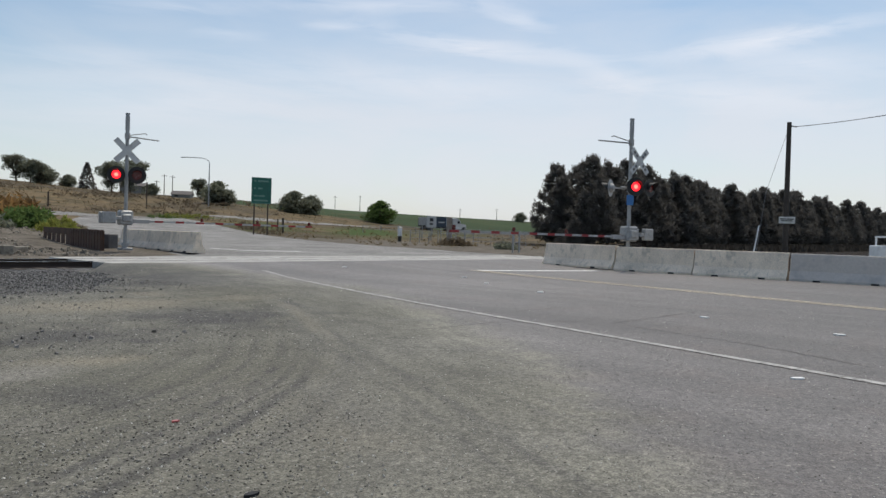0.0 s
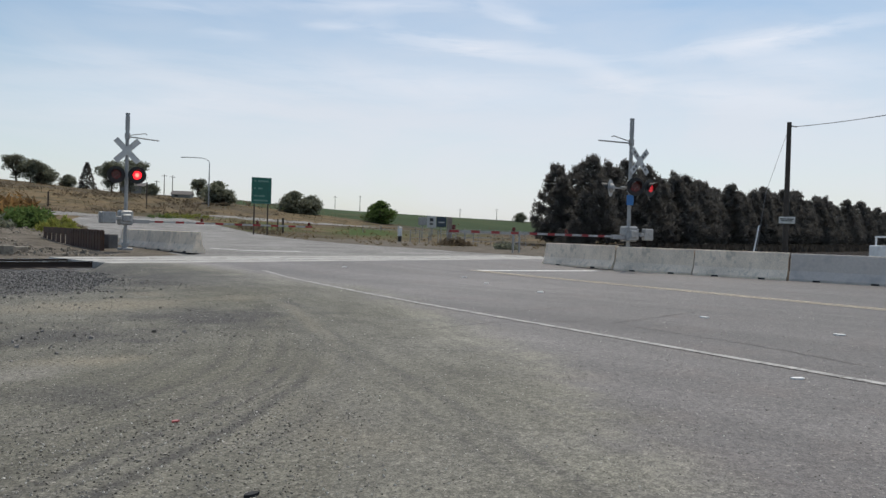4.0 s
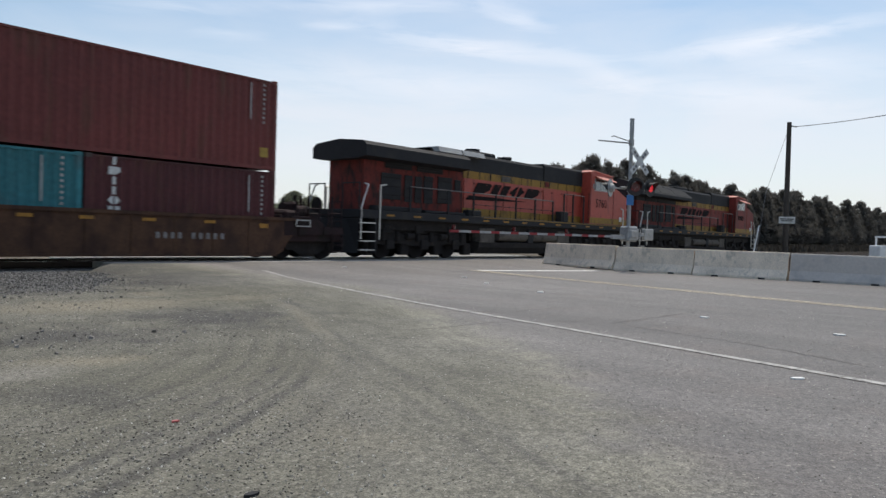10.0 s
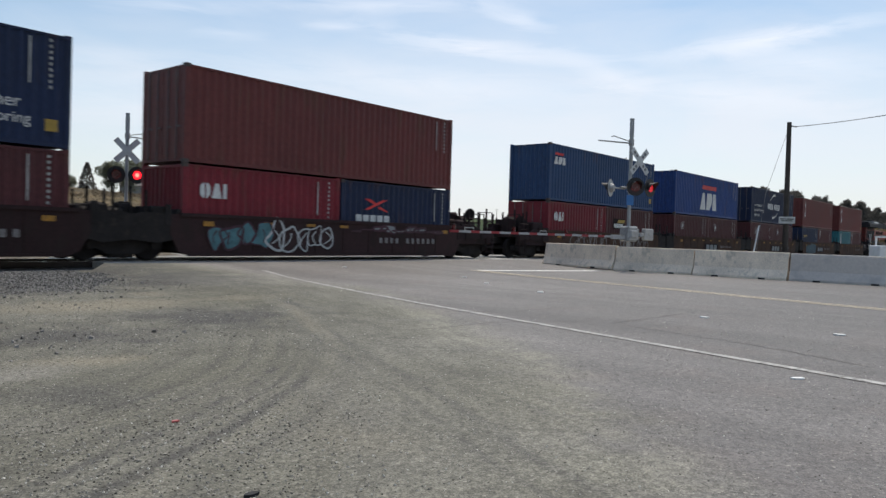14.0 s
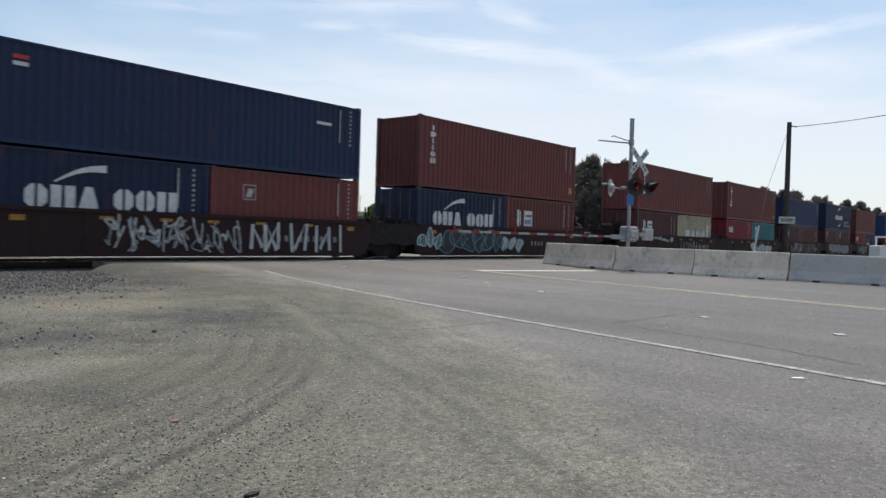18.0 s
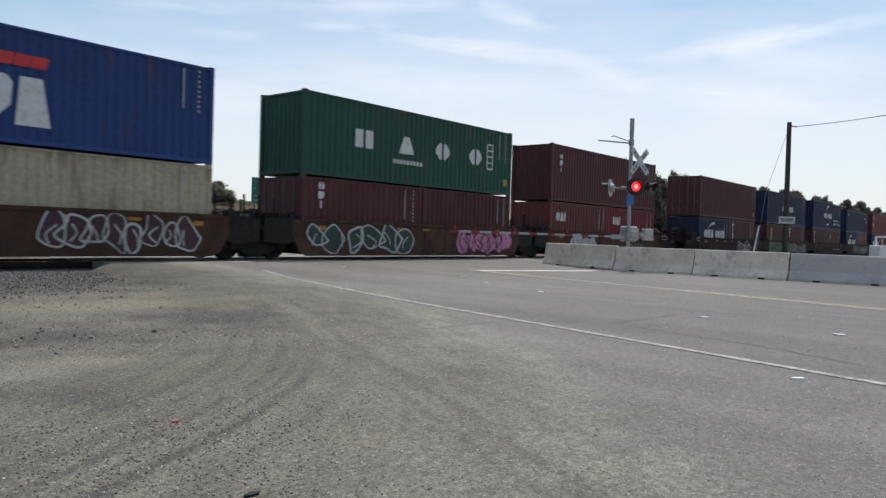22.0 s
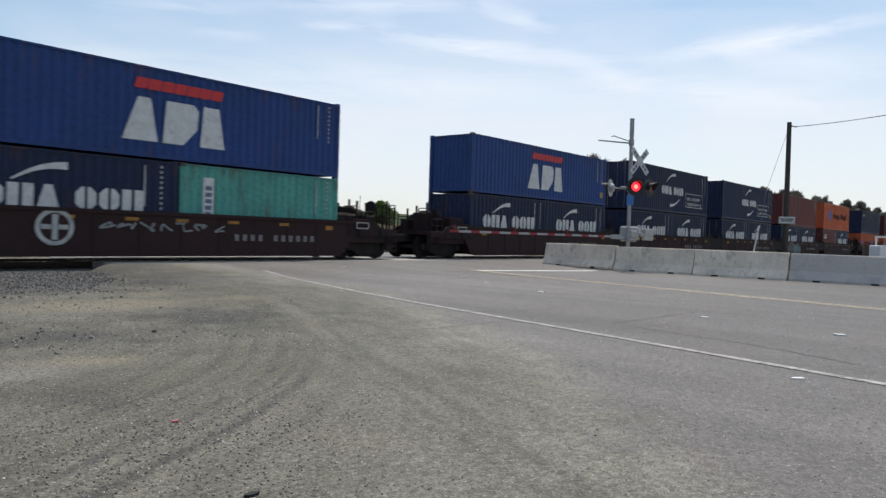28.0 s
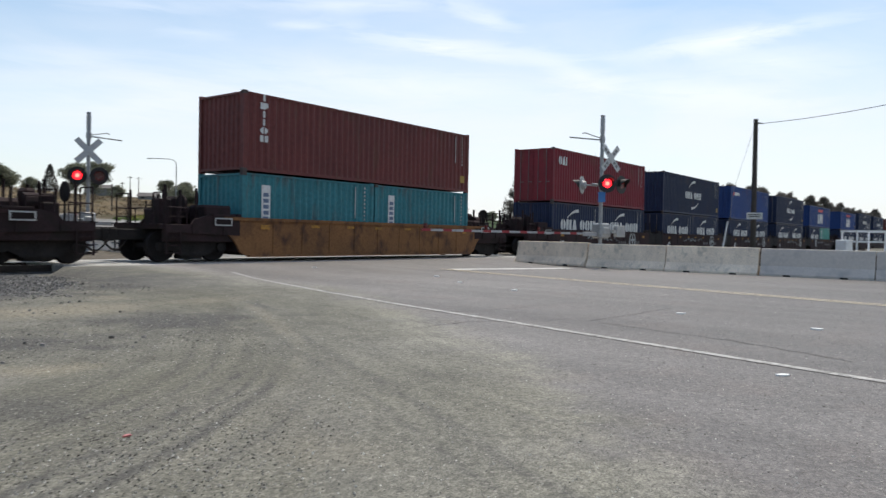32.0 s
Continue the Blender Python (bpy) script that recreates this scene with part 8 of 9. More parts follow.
HC, STD = 2.90, 2.59
STACKS = [
    # left end, upper height, upper colour, upper marks, lower boxes, car colour, car look
    (0.00, HC, "brown", "column", [("teal", "tall_panel"), ("maroon", "column")], "yellow", "plain"),
    (-15.74, HC, "brown", "column", [("navy", "yellow_small"), ("maroon", "column_short")], "yellow", "blue_black"),
    (-31.51, HC, "navy", "arcs_words_left", [("maroon", "square"), ("maroon", "square")], "yellow", "logo"),
    (-47.11, HC, "blue", "three_white_red_bar", [("maroon", "square"), ("maroon", "square")], "yellow", "logo"),
    (-62.69, HC, "mid_blue", "three_white_small", [("red", "three_white"), ("maroon", "picture_yellow")], "yellow", "grey_outlines"),
    (-82.55, HC, "brown", "none", [("red", "three_white"), ("navy", "cross")], "brown", "mixed_white"),
    (-97.93, HC, "navy", "arcs_words", [("maroon", "column_short"), ("maroon", "column_short")], "brown", "lumps_white"),
    (-113.35, STD, "dull_blue", "none", [("maroon", "square"), ("maroon", "none")], "brown", "scrawl_white"),
    (-128.67, HC, "brown", "column", [("red", "three_white"), ("teal", "tall_panel")], "brown", "white_wild"),
    (-144.11, HC, "brown", "column", [("maroon", "picture"), ("beige", "row_white")], "brown", "white_edge"),
    (-163.85, HC, "brown", "column", [("navy", "arc20"), ("brown", "picture")], "brown", "teal_white"),
    (-179.24, STD, "dull_blue", "red_white_tiny", [("navy", "arc20"), ("brown", "square")], "brown", "white_black"),
    (-194.69, HC, "navy", "arcs_words", [("maroon", "column"), ("maroon", "square")], "brown", "none"),
    (-210.08, HC, "navy", "arcs", [("maroon", "column_yellow"), ("maroon", "column_short")], "brown", "green_grey"),
    (-225.66, HC, "maroon", "none", [("navy", "arc20"), ("maroon", "column")], "brown", "white_round"),
    (-245.45, HC, "maroon", "column_short", [("brown", "three_white"), ("red", "three_white")], "yellow", "white_lumps"),
    (-261.15, HC, "green", "four_wide", [("maroon", "column_short"), ("maroon", "none")], "yellow", "green_pink"),
    (-276.75, HC, "blue", "three_white_red_bar", [("orange", "slant_blue20"), ("beige", "none")], "yellow", "two_tags"),
    (-292.26, HC, "maroon", "none", [("orange", "slant_blue20"), ("orange", "slant_blue20")], "yellow", "yellow_lumps"),
    (-307.92, HC, "navy", "yellow_small", [("orange", "slant_blue20"), ("orange", "slant_blue20")], "yellow", "white_wild"),
    (-327.54, HC, "orange", "slant_blue", [("brown", "three_white"), ("navy", "arc20")], "brown", "none"),
    (-342.97, HC, "brown", "column", [("navy", "arc20"), ("navy", "arc20")], "brown", "grey_teal"),
    (-358.38, HC, "navy", "arcs_words_box", [("navy", "arc20"), ("navy", "arc20")], "brown", "none"),
    (-373.80, HC, "navy", "arcs_words_box", [("navy", "arc20"), ("navy", "arc20")], "brown", "none"),
    (-389.16, STD, "blue", "three_white_red_bar", [("navy", "arc20"), ("navy", "arc20")], "brown", "none"),
    (-408.95, STD, "blue", "three_white_red_bar", [("navy", "arc20"), ("mint", "tall_panel")], "brown", "round_left"),
    (-424.56, HC, "navy", "arcs", [("navy", "arc20"), ("navy", "arc20")], "brown", "round"),
    (-440.09, HC, "blue", "white_red_small", [("navy", "arc20"), ("navy", "arc20")], "brown", "round"),
    (-455.62, HC, "navy", "arcs", [("navy", "arc20"), ("navy", "arc20")], "brown", "round"),
    (-471.12, HC, "red", "three_white", [("navy", "arc20"), ("navy", "arc20")], "brown", "round"),
    (-490.94, STD, "brown", "column", [("teal", "tall_panel"), ("teal", "tall_panel")], "bright_yellow", "plain"),
    (-510.75, HC, "maroon", "none", [("maroon", "square"), ("brown", "none")], "brown", "none"),
]
for i, (left, h, col, kind, lower, car_col, look_kind) in enumerate(STACKS):
    mid = left + 6.095
    gap_front = i == 0 or STACKS[i - 1][0] - left > 17
    gap_rear = i == len(STACKS) - 1 or left - STACKS[i + 1][0] > 17
    well_car(mid, car_col, gap_front, gap_rear, look_kind, 100 + 7 * i)
    container(40, h, col, kind, mid, 2.882, True, doors=i % 3 == 2, tag=i % 2 == 0)
    for k, (c2, k2) in enumerate(lower):
        container(20, STD, c2, k2, left + 3.03 + k * 6.13, 0.287, False, doors=(i + k) % 3 == 1)

# ---- locomotives ----
M_LORANGE = mat("locomotive_orange", (0.40, 0.066, 0.044), 0.5, vary=0.22, scale=0.6, stain=(0.12, 0.03, 0.025), stain_amount=0.35, streak=0.7, bump=0.08, spec=0.42)
M_LDUSTY = mat("dusty_locomotive_orange", (0.21, 0.033, 0.026), 0.65, vary=0.3, scale=0.7, stain=(0.075, 0.026, 0.02), stain_amount=0.55, streak=0.7, bump=0.08, spec=0.32)
M_LSOOTY = mat("sooty_locomotive_orange", (0.15, 0.028, 0.022), 0.7, vary=0.35, scale=0.9, stain=(0.035, 0.018, 0.016), stain_amount=0.8, streak=0.6, bump=0.1, spec=0.2)
# light copy of the radiator grille, sunlight painted in as a pale tone
M_GRIDLIT = mat("sunlit_radiator_top", (0.36, 0.36, 0.35), 0.6, 0.3, vary=0.25, scale=2)
# paler than the body orange: sunlight on roof and visor put into the colour
M_LROOF = mat("sunlit_roof_orange", (0.62, 0.26, 0.20), 0.7, vary=0.2, scale=1.5, stain=(0.3, 0.09, 0.07), stain_amount=0.3)
M_LBLACK = mat("locomotive_black", (0.020, 0.020, 0.022), 0.75, vary=0.25, scale=0.8, stain=(0.036, 0.032, 0.03), stain_amount=0.4, bump=0.15, spec=0.3)
M_LYELLOW = mat("locomotive_yellow_stripe", (0.26, 0.145, 0.022), 0.6, vary=0.25, scale=0.8, stain=(0.10, 0.052, 0.022), stain_amount=0.45, streak=0.6, spec=0.3)
M_TANK = mat("dusty_fuel_tank", (0.115, 0.10, 0.085), 0.85, vary=0.3, scale=1, stain=(0.04, 0.034, 0.03), stain_amount=0.5, spec=0.25)
M_SKYGLASS = mat("tinted_cab_glass", (0.13, 0.145, 0.16), 0.08, 0.9, vary=0.1, bump=0)
M_ALU = mat("bare_handrail", (0.6, 0.58, 0.55), 0.4, 0.5, vary=0.15, scale=3)
M_ROOFGRID = mat("dark_radiator_grille", (0.02, 0.02, 0.02), 0.8, 0.1, vary=0.3, scale=2, spec=0.3)


def hexa(bm, lower, upper):
    """A solid between two outlines of the same number of points."""
    a = [bm.verts.new(p) for p in lower]
    c = [bm.verts.new(p) for p in upper]
    k = len(a)
    for i in range(k):
        j = (i + 1) % k
        bm.faces.new((a[i], a[j], c[j], c[i]))
    bm.faces.new(a[::-1])
    bm.faces.new(c)


def cross_prism(bm, prof, x0, x1):
    """A profile of (y, z) for the right half, mirrored, drawn along x."""
    full = [(-y, z) for y, z in prof] + [(y, z) for y, z in reversed(prof)]
    prism(bm, full, "x", x0, x1)


def locomotive(x, number, winged, label):
    c = thing("locomotive", label, "locomotive", group="locomotives")
    orange = M_LDUSTY if winged else M_LORANGE
    # platform
    b = bmesh.new()
    boxm(b, -0.35, 21.25, -1.52, 1.52, 1.52, 1.84, 0.02)
    part("platform", b, M_LBLACK, c)
    for s in (-1, 1):
        b = bmesh.new()
        boxm(b, 7.0, 20.4, s * 1.528 - 0.004, s * 1.528 + 0.004, 1.77, 1.81)
        part("sill_stripe", b, M_ALU if s < -2 else M_LYELLOW, c, "thin yellow sill stripe")
    b = bmesh.new()
    boxm(b, 0.5, 20.4, -1.28, 1.28, 1.12, 1.53, 0.02)
    part("frame_skirt", b, M_GRIME, c, "grimy deep frame under the walkway")
    for x0, x1, z1 in ((0.5, 3.1, 2.02), (3.3, 5.9, 1.96), (6.1, 7.0, 2.1)):
        b = bmesh.new()
        boxm(b, x0, x1, -1.40, -1.05, 1.84, z1, 0.03)
        part("walkway_conduit", b, M_LBLACK, c)
    # hood: orange body, yellow bands, black top
    b = bmesh.new()
    boxm(b, 6.2, 16.4, -0.95, 0.95, 2.20, 3.49)
    part("hood", b, orange, c, "orange engine hood")
    b = bmesh.new()
    boxm(b, 0.3, 6.2, -0.95, 0.95, 1.84, 3.49)
    part("rear_hood", b, M_LSOOTY, c, "sooty orange rear hood")
    b = bmesh.new()
    boxm(b, 6.2, 16.4, -0.957, 0.957, 1.84, 2.20)
    part("lower_band", b, M_LYELLOW, c, "yellow band along the foot of the hood")
    b = bmesh.new()
    boxm(b, 6.2, 16.4, -0.957, 0.957, 3.49, 3.82)
    part("upper_band", b, M_LYELLOW, c, "yellow band along the hood")
    b = bmesh.new()
    boxm(b, 0.3, 6.2, -0.95, 0.95, 3.49, 3.82)
    part("upper_hood", b, M_LSOOTY if not winged else M_LBLACK, c)
    b = bmesh.new()
    cross_prism(b, [(0.955, 3.82), (0.955, 4.46), (0.86, 4.58), (0.0, 4.60)], 4.2, 12.6)
    cross_prism(b, [(0.99, 3.82), (0.99, 4.58), (0.90, 4.69), (0.0, 4.70)], 12.6, 16.5)
    part("hood_roof", b, M_LBLACK, c)
    # radiator wings at the rear
    b = bmesh.new()
    if winged:
        cross_prism(b, [(1.00, 3.72), (1.52, 3.80), (1.52, 3.98), (0.75, 4.60), (0.0, 4.76)], -0.35, 7.6)
    else:
        cross_prism(b, [(1.00, 3.72), (1.50, 3.80), (1.50, 4.20), (1.30, 4.36), (0.0, 4.48)], -0.1, 6.0)
    part("radiator_housing", b, M_LBLACK, c, "overhanging black radiator housing")
    for k in range(3 if winged else 2):
        b = bmesh.new()
        x0 = 0.6 + 2.3 * k if winged else 4.2 + 1.6 * k
        if winged:
            for s in (-1,):
                hexa(b, [(x0, s * 1.42, 4.03), (x0 + 2.0, s * 1.42, 4.03), (x0 + 2.0, s * 0.80, 4.53), (x0, s * 0.80, 4.53)],
                     [(x0, s * 1.44, 4.065), (x0 + 2.0, s * 1.44, 4.065), (x0 + 2.0, s * 0.82, 4.565), (x0, s * 0.82, 4.565)])
        else:
            hexa(b, [(x0, -1.3, 4.40), (x0 + 1.5, -1.3, 4.40), (x0 + 1.5, 1.3, 4.40), (x0, 1.3, 4.40)], [(x0, -1.2, 4.62), (x0 + 1.5, -1.2, 4.62), (x0 + 1.5, 1.2, 4.62), (x0, 1.2, 4.62)])
        part("radiator_grille", b, M_ROOFGRID if winged else M_GRIDLIT, c)
    # dark intake panels and doors on the rear hood
    panels = [(1.2, 2.3, 2.3, 3.3), (2.5, 2.95, 2.25, 3.3), (3.1, 3.5, 2.25, 3.3), (3.65, 4.2, 2.25, 3.35), (4.5, 5.4, 2.3, 3.4), (5.6, 6.0, 2.9, 3.35), (1.4, 2.9, 3.5, 3.78), (3.2, 4.8, 3.5, 3.78)]
    for s in (-1, 1):
        for x0, x1, z0, z1 in panels:
            b = bmesh.new()
            boxm(b, x0, x1, s * 0.975 - 0.02, s * 0.975 + 0.02, z0, z1, 0.01)
            pn = part("intake_panel", b, M_LBLACK, c, "dark louvred intake panel")
            for q in range(3):
                b = bmesh.new()
                zz = z0 + (z1 - z0) * (q + 0.5) / 3
                boxm(b, x0 + 0.05, x1 - 0.05, s * 1.0 - 0.008, s * 1.0 + 0.008, zz - 0.02, zz + 0.02)
                part("louvre", b, M_GRIME, pn)
        for k in range(12):
            x0 = 6.5 + 0.83 * k
            b = bmesh.new()
            boxm(b, x0, x0 + 0.035, s * 0.962 - 0.008, s * 0.962 + 0.008, 3.50, 3.82)
            boxm(b, x0, x0 + 0.025, s * 0.962 - 0.006, s * 0.962 + 0.006, 1.86, 2.20)
            part("door_seam", b, M_LBLACK, c)
        for x0 in (6.25, 9.2, 12.6, 14.9):
            b = bmesh.new()
            boxm(b, x0, x0 + 0.03, s * 0.962 - 0.006, s * 0.962 + 0.006, 2.2, 3.49)
            part("panel_joint", b, M_LSOOTY, c)
        for x0, x1 in ((9.05, 9.75), (12.7, 13.1)):
            b = bmesh.new()
            boxm(b, x0, x1, s * 0.966 - 0.006, s * 0.966 + 0.006, 3.54, 3.79)
            part("band_hatch", b, M_TANK if x0 < 10 else M_LSOOTY, c, "bare grey hatch in the yellow band")
        for k in range(10):
            x0 = 6.9 + 0.92 * k
            b = bmesh.new()
            boxm(b, x0, x0 + 0.10, s * 0.975 - 0.012, s * 0.975 + 0.012, 2.34, 2.40)
            boxm(b, x0, x0 + 0.10, s * 0.975 - 0.012, s * 0.975 + 0.012, 3.26, 3.32)
            part("door_hinge", b, M_LSOOTY, c)
        for k in range(13):
            x0 = 1.0 + 1.5 * k
            b = bmesh.new()
            boxm(b, x0, x0 + 0.42, s * 1.524 - 0.006, s * 1.524 + 0.006, 1.63, 1.70)
            part("sill_reflector", b, M_REFLECT, c, "dull yellow reflector on the sill")
        b = bmesh.new()
        boxm(b, 13.55, 14.25, s * 1.30 - 0.18, s * 1.30 + 0.18, 1.84, 2.36, 0.03)
        part("sand_box", b, M_LBLACK, c, "dark box on the walkway")
    b = bmesh.new()
    boxm(b, 7.0, 9.0, -0.6, 0.6, 4.58, 4.80, 0.05)
    part("exhaust_hatch", b, M_LBLACK, c)
    b = bmesh.new()
    boxm(b, 10.35, 10.95, -0.12, 0.12, 4.60, 4.68)
    for dx, dy in ((10.2, -0.16), (10.35, 0.0), (10.2, 0.16)):
        tube(b, (dx, dy, 4.78), (dx + 0.6, dy, 4.78), 0.05, 8, 0.10)
    part("air_horn", b, M_LBLACK, c)
    b = bmesh.new()
    tube(b, (8.0, 0, 4.7), (8.0, 0, 4.95), 0.35, 12)
    part("exhaust_stack", b, M_LBLACK, c)
    # cab
    b = bmesh.new()
    prism(b, [(16.4, 1.84), (16.4, 4.58), (16.75, 4.66), (18.86, 4.50), (19.05, 3.92), (19.05, 1.84)], "y", -1.50, 1.50)
    cab = part("cab", b, orange, c, "orange driver's cab")
    b = bmesh.new()
    prism(b, [(16.3, 4.60), (16.75, 4.70), (18.92, 4.54), (18.92, 4.50), (16.75, 4.66), (16.3, 4.56)], "y", -1.53, 1.53)
    boxm(b, 17.0, 17.7, -0.4, 0.4, 4.66, 4.78, 0.03)
    part("cab_roof", b, M_LROOF, c, "cab roof with sunlight painted into its orange")
    for s in (-1, 1):
        b = bmesh.new()
        boxm(b, 16.85, 18.45, s * 1.502 - 0.012, s * 1.502 + 0.012, 3.62, 4.28, 0.01)
        win = part("cab_window", b, M_SILVER, c, "bare metal window frame")
        for x0, x1 in ((16.9, 17.4), (17.46, 17.92), (17.98, 18.40)):
            b = bmesh.new()
            boxm(b, x0, x1, s * 1.518 - 0.005, s * 1.518 + 0.005, 3.68, 4.23)
            part("pane", b, M_SKYGLASS, win)
        b = bmesh.new()
        hexa(b, [(16.9, s * 1.51, 4.40), (18.6, s * 1.51, 4.36), (18.6, s * 1.92, 4.16), (16.9, s * 1.92, 4.20)], [(16.9, s * 1.51, 4.43), (18.6, s * 1.51, 4.39), (18.6, s * 1.92, 4.19), (16.9, s * 1.92, 4.23)])
        part("sun_visor", b, M_LROOF, c)
        b = bmesh.new()
        boxm(b, 16.62, 16.66, s * 1.62 - 0.09, s * 1.62 + 0.09, 3.70, 3.98)
        part("mirror", b, M_ALU, c)
        b = bmesh.new()
        boxm(b, 16.4, 20.75, s * 1.505 - 0.004, s * 1.505 + 0.004, 1.86, 2.18)
        if s < 0:
            part("cab_band", b, M_LYELLOW, c)
        else:
            part("cab_band", b, M_LYELLOW, c)
    # front windows
    for y0, y1 in ((-1.3, -0.15), (0.15, 1.3)):
        b = bmesh.new()
        hexa(b, [(19.055, y0, 3.98), (18.885, y0, 4.44), (18.885, y1, 4.44), (19.055, y1, 3.96)], [(19.075, y0, 3.97), (18.905, y0, 4.45), (18.905, y1, 4.45), (19.075, y1, 3.97)])
        part("windscreen", b, M_GLASS, c)
    for s in (-1, 1):                     # cab door, joints and grab irons
        b = bmesh.new()
        boxm(b, 16.42, 16.47, s * 1.503 - 0.006, s * 1.503 + 0.006, 1.86, 4.5)
        boxm(b, 19.02, 19.06, s * 1.49 - 0.02, s * 1.49 + 0.02, 1.86, 3.9)
        part("cab_joint", b, M_LSOOTY, c)
        b = bmesh.new()
        pipe(b, [(16.25, s * 1.5, 2.0), (16.25, s * 1.5, 3.5)], 0.02)
        part("grab_iron", b, M_LBLACK, c)
    b = bmesh.new()
    boxm(b, 17.1, 17.9, -1.0, -0.5, 4.66, 4.78, 0.03)
    part("cab_cooler", b, M_LROOF, c, "flat cooling unit on the cab roof")
    # nose
    b = bmesh.new()
    prism(b, [(19.05, 1.84), (19.05, 3.92), (19.5, 3.86), (20.72, 3.44), (20.78, 3.36), (20.78, 1.84)], "y", -1.46, 1.46)
    part("nose", b, orange, c, "orange sloping nose")
    b = bmesh.new()
    for y in (-0.14, 0.14):
        tube(b, (20.7, y, 3.1), (20.82, y, 3.1), 0.10, 12)
    part("headlight", b, M_ALU, c)
    b = bmesh.new()
    boxm(b, 19.9, 20.25, -0.9, -0.6, 3.72, 3.86, 0.02)
    boxm(b, 19.9, 20.25, 0.6, 0.9, 3.72, 3.86, 0.02)
    part("nose_bracket", b, M_LBLACK, c)
    # number and emblem
    if number:
        words(c, number, 16.98, 2.74, 0.64, M_DARKMARK, -1.512, "number")
    else:
        decal(c, "number_bar", blocks(17.0, 18.3, 2.84, 3.18, 4, 0.25), M_DARKMARK, -1.512, "dark bars of a blurred number")
    decal(c, "emblem", shapes(6.85, 12.1, 2.86, 3.36, "bmob", 0.36), M_DARKMARK, -0.985, "row of slanted dark shapes")
    decal(c, "emblem_bar", [[(6.35, 2.56), (8.3, 2.60), (11.2, 2.70), (8.3, 2.76), (6.6, 2.76)]], M_DARKMARK, -0.985)
    decal(c, "plate", [rect(19.8, 20.1, 2.05, 2.3)], M_WHITE, -1.512, "small white plate")
    # fuel tank and reservoirs
    b = bmesh.new()
    cross_prism(b, [(1.15, 0.22), (1.38, 0.50), (1.38, 0.72), (1.1, 0.76)], 6.9, 14.7)
    part("fuel_tank", b, M_GRIME, c, "grimy dark fuel tank")
    b = bmesh.new()
    boxm(b, 10.72, 11.18, -1.42, -1.0, 0.70, 1.35, 0.03)
    part("tank_bracket", b, M_LBLACK, c)
    for x0, x1 in ((8.4, 10.7), (11.2, 13.3)):
        for s in (-1, 1):
            b = bmesh.new()
            tube(b, (x0, s * 1.18, 1.03), (x1, s * 1.18, 1.03), 0.24, 14)
            part("air_reservoir", b, M_TANK, c, "dusty air reservoir")
    for x0, x1 in ((7.0, 8.1), (13.5, 14.6)):
        b = bmesh.new()
        boxm(b, x0, x1, -1.36, 1.36, 0.60, 1.35, 0.03)
        part("equipment_box", b, M_TANK, c)
    b = bmesh.new()
    boxm(b, 6.8, 14.8, -0.9, 0.9, 0.76, 1.52)
    part("frame", b, M_GRIME, c)
    # three-axle trucks
    if "loco_wheel" not in WMESH:
        w = bmesh.new()
        tube(w, (0, -0.82, 0), (0, -0.69, 0), 0.53, 24)
        tube(w, (0, -0.69, 0), (0, -0.655, 0), 0.56, 24)
        tube(w, (0, -0.86, 0), (0, -0.82, 0), 0.2, 12)
        WMESH["loco_wheel"] = finish(w, "wheel")
        f = bmesh.new()
        prism(f, [(-2.75, 0.62), (-2.75, 1.02), (-1.6, 1.08), (-1.2, 0.95), (1.2, 0.95), (1.6, 1.08), (2.75, 1.02), (2.75, 0.62), (2.2, 0.55), (1.5, 0.62), (0.6, 0.52), (-0.6, 0.52), (-1.5, 0.62), (-2.2, 0.55)], "y", -1.22, -1.02)
        for x0 in (-1.97, 0, 1.97):
            boxm(f, x0 - 0.22, x0 + 0.22, -1.32, -1.2, 0.38, 0.78, 0.03)
            tube(f, (x0 - 0.4, -1.25, 0.70), (x0 - 0.4, -1.25, 1.08), 0.10, 8)
            tube(f, (x0 + 0.4, -1.25, 0.70), (x0 + 0.4, -1.25, 1.08), 0.10, 8)
        tube(f, (-1.1, -1.28, 0.9), (-0.7, -1.28, 0.9), 0.13, 10)
        tube(f, (0.9, -1.28, 0.9), (1.3, -1.28, 0.9), 0.13, 10)
        for x0 in (-2.95, -0.99, 0.99, 2.95):
            boxm(f, x0 - 0.24, x0 + 0.24, -1.15, -0.85, 0.16, 0.66, 0.04)
        boxm(f, -2.9, 2.9, -1.10, -0.98, 0.98, 1.30, 0.03)
        for x0 in (-2.4, -0.6, 1.4):
            boxm(f, x0, x0 + 0.5, -1.34, -1.1, 1.0, 1.34, 0.03)
        WMESH["loco_frame"] = finish(f, "side_frame")
        f = bmesh.new()
        boxm(f, -2.6, 2.6, -1.0, 1.0, 0.70, 1.45, 0.04)
        WMESH["loco_bolster"] = finish(f, "bolster")
    for xc in (3.45, 17.3):
        t = part("truck", WMESH["loco_bolster"], M_GRIME, c, "grimy six-wheel truck")
        t.location.x = xc
        for s in (1, -1):
            part("side_frame", WMESH["loco_frame"], M_GRIME, t).scale.y = s
            for a in (-1.97, 0, 1.97):
                q = part("wheel", WMESH["loco_wheel"], M_WHEEL, t)
                q.location, q.scale.y = (a, 0, 0.563), s
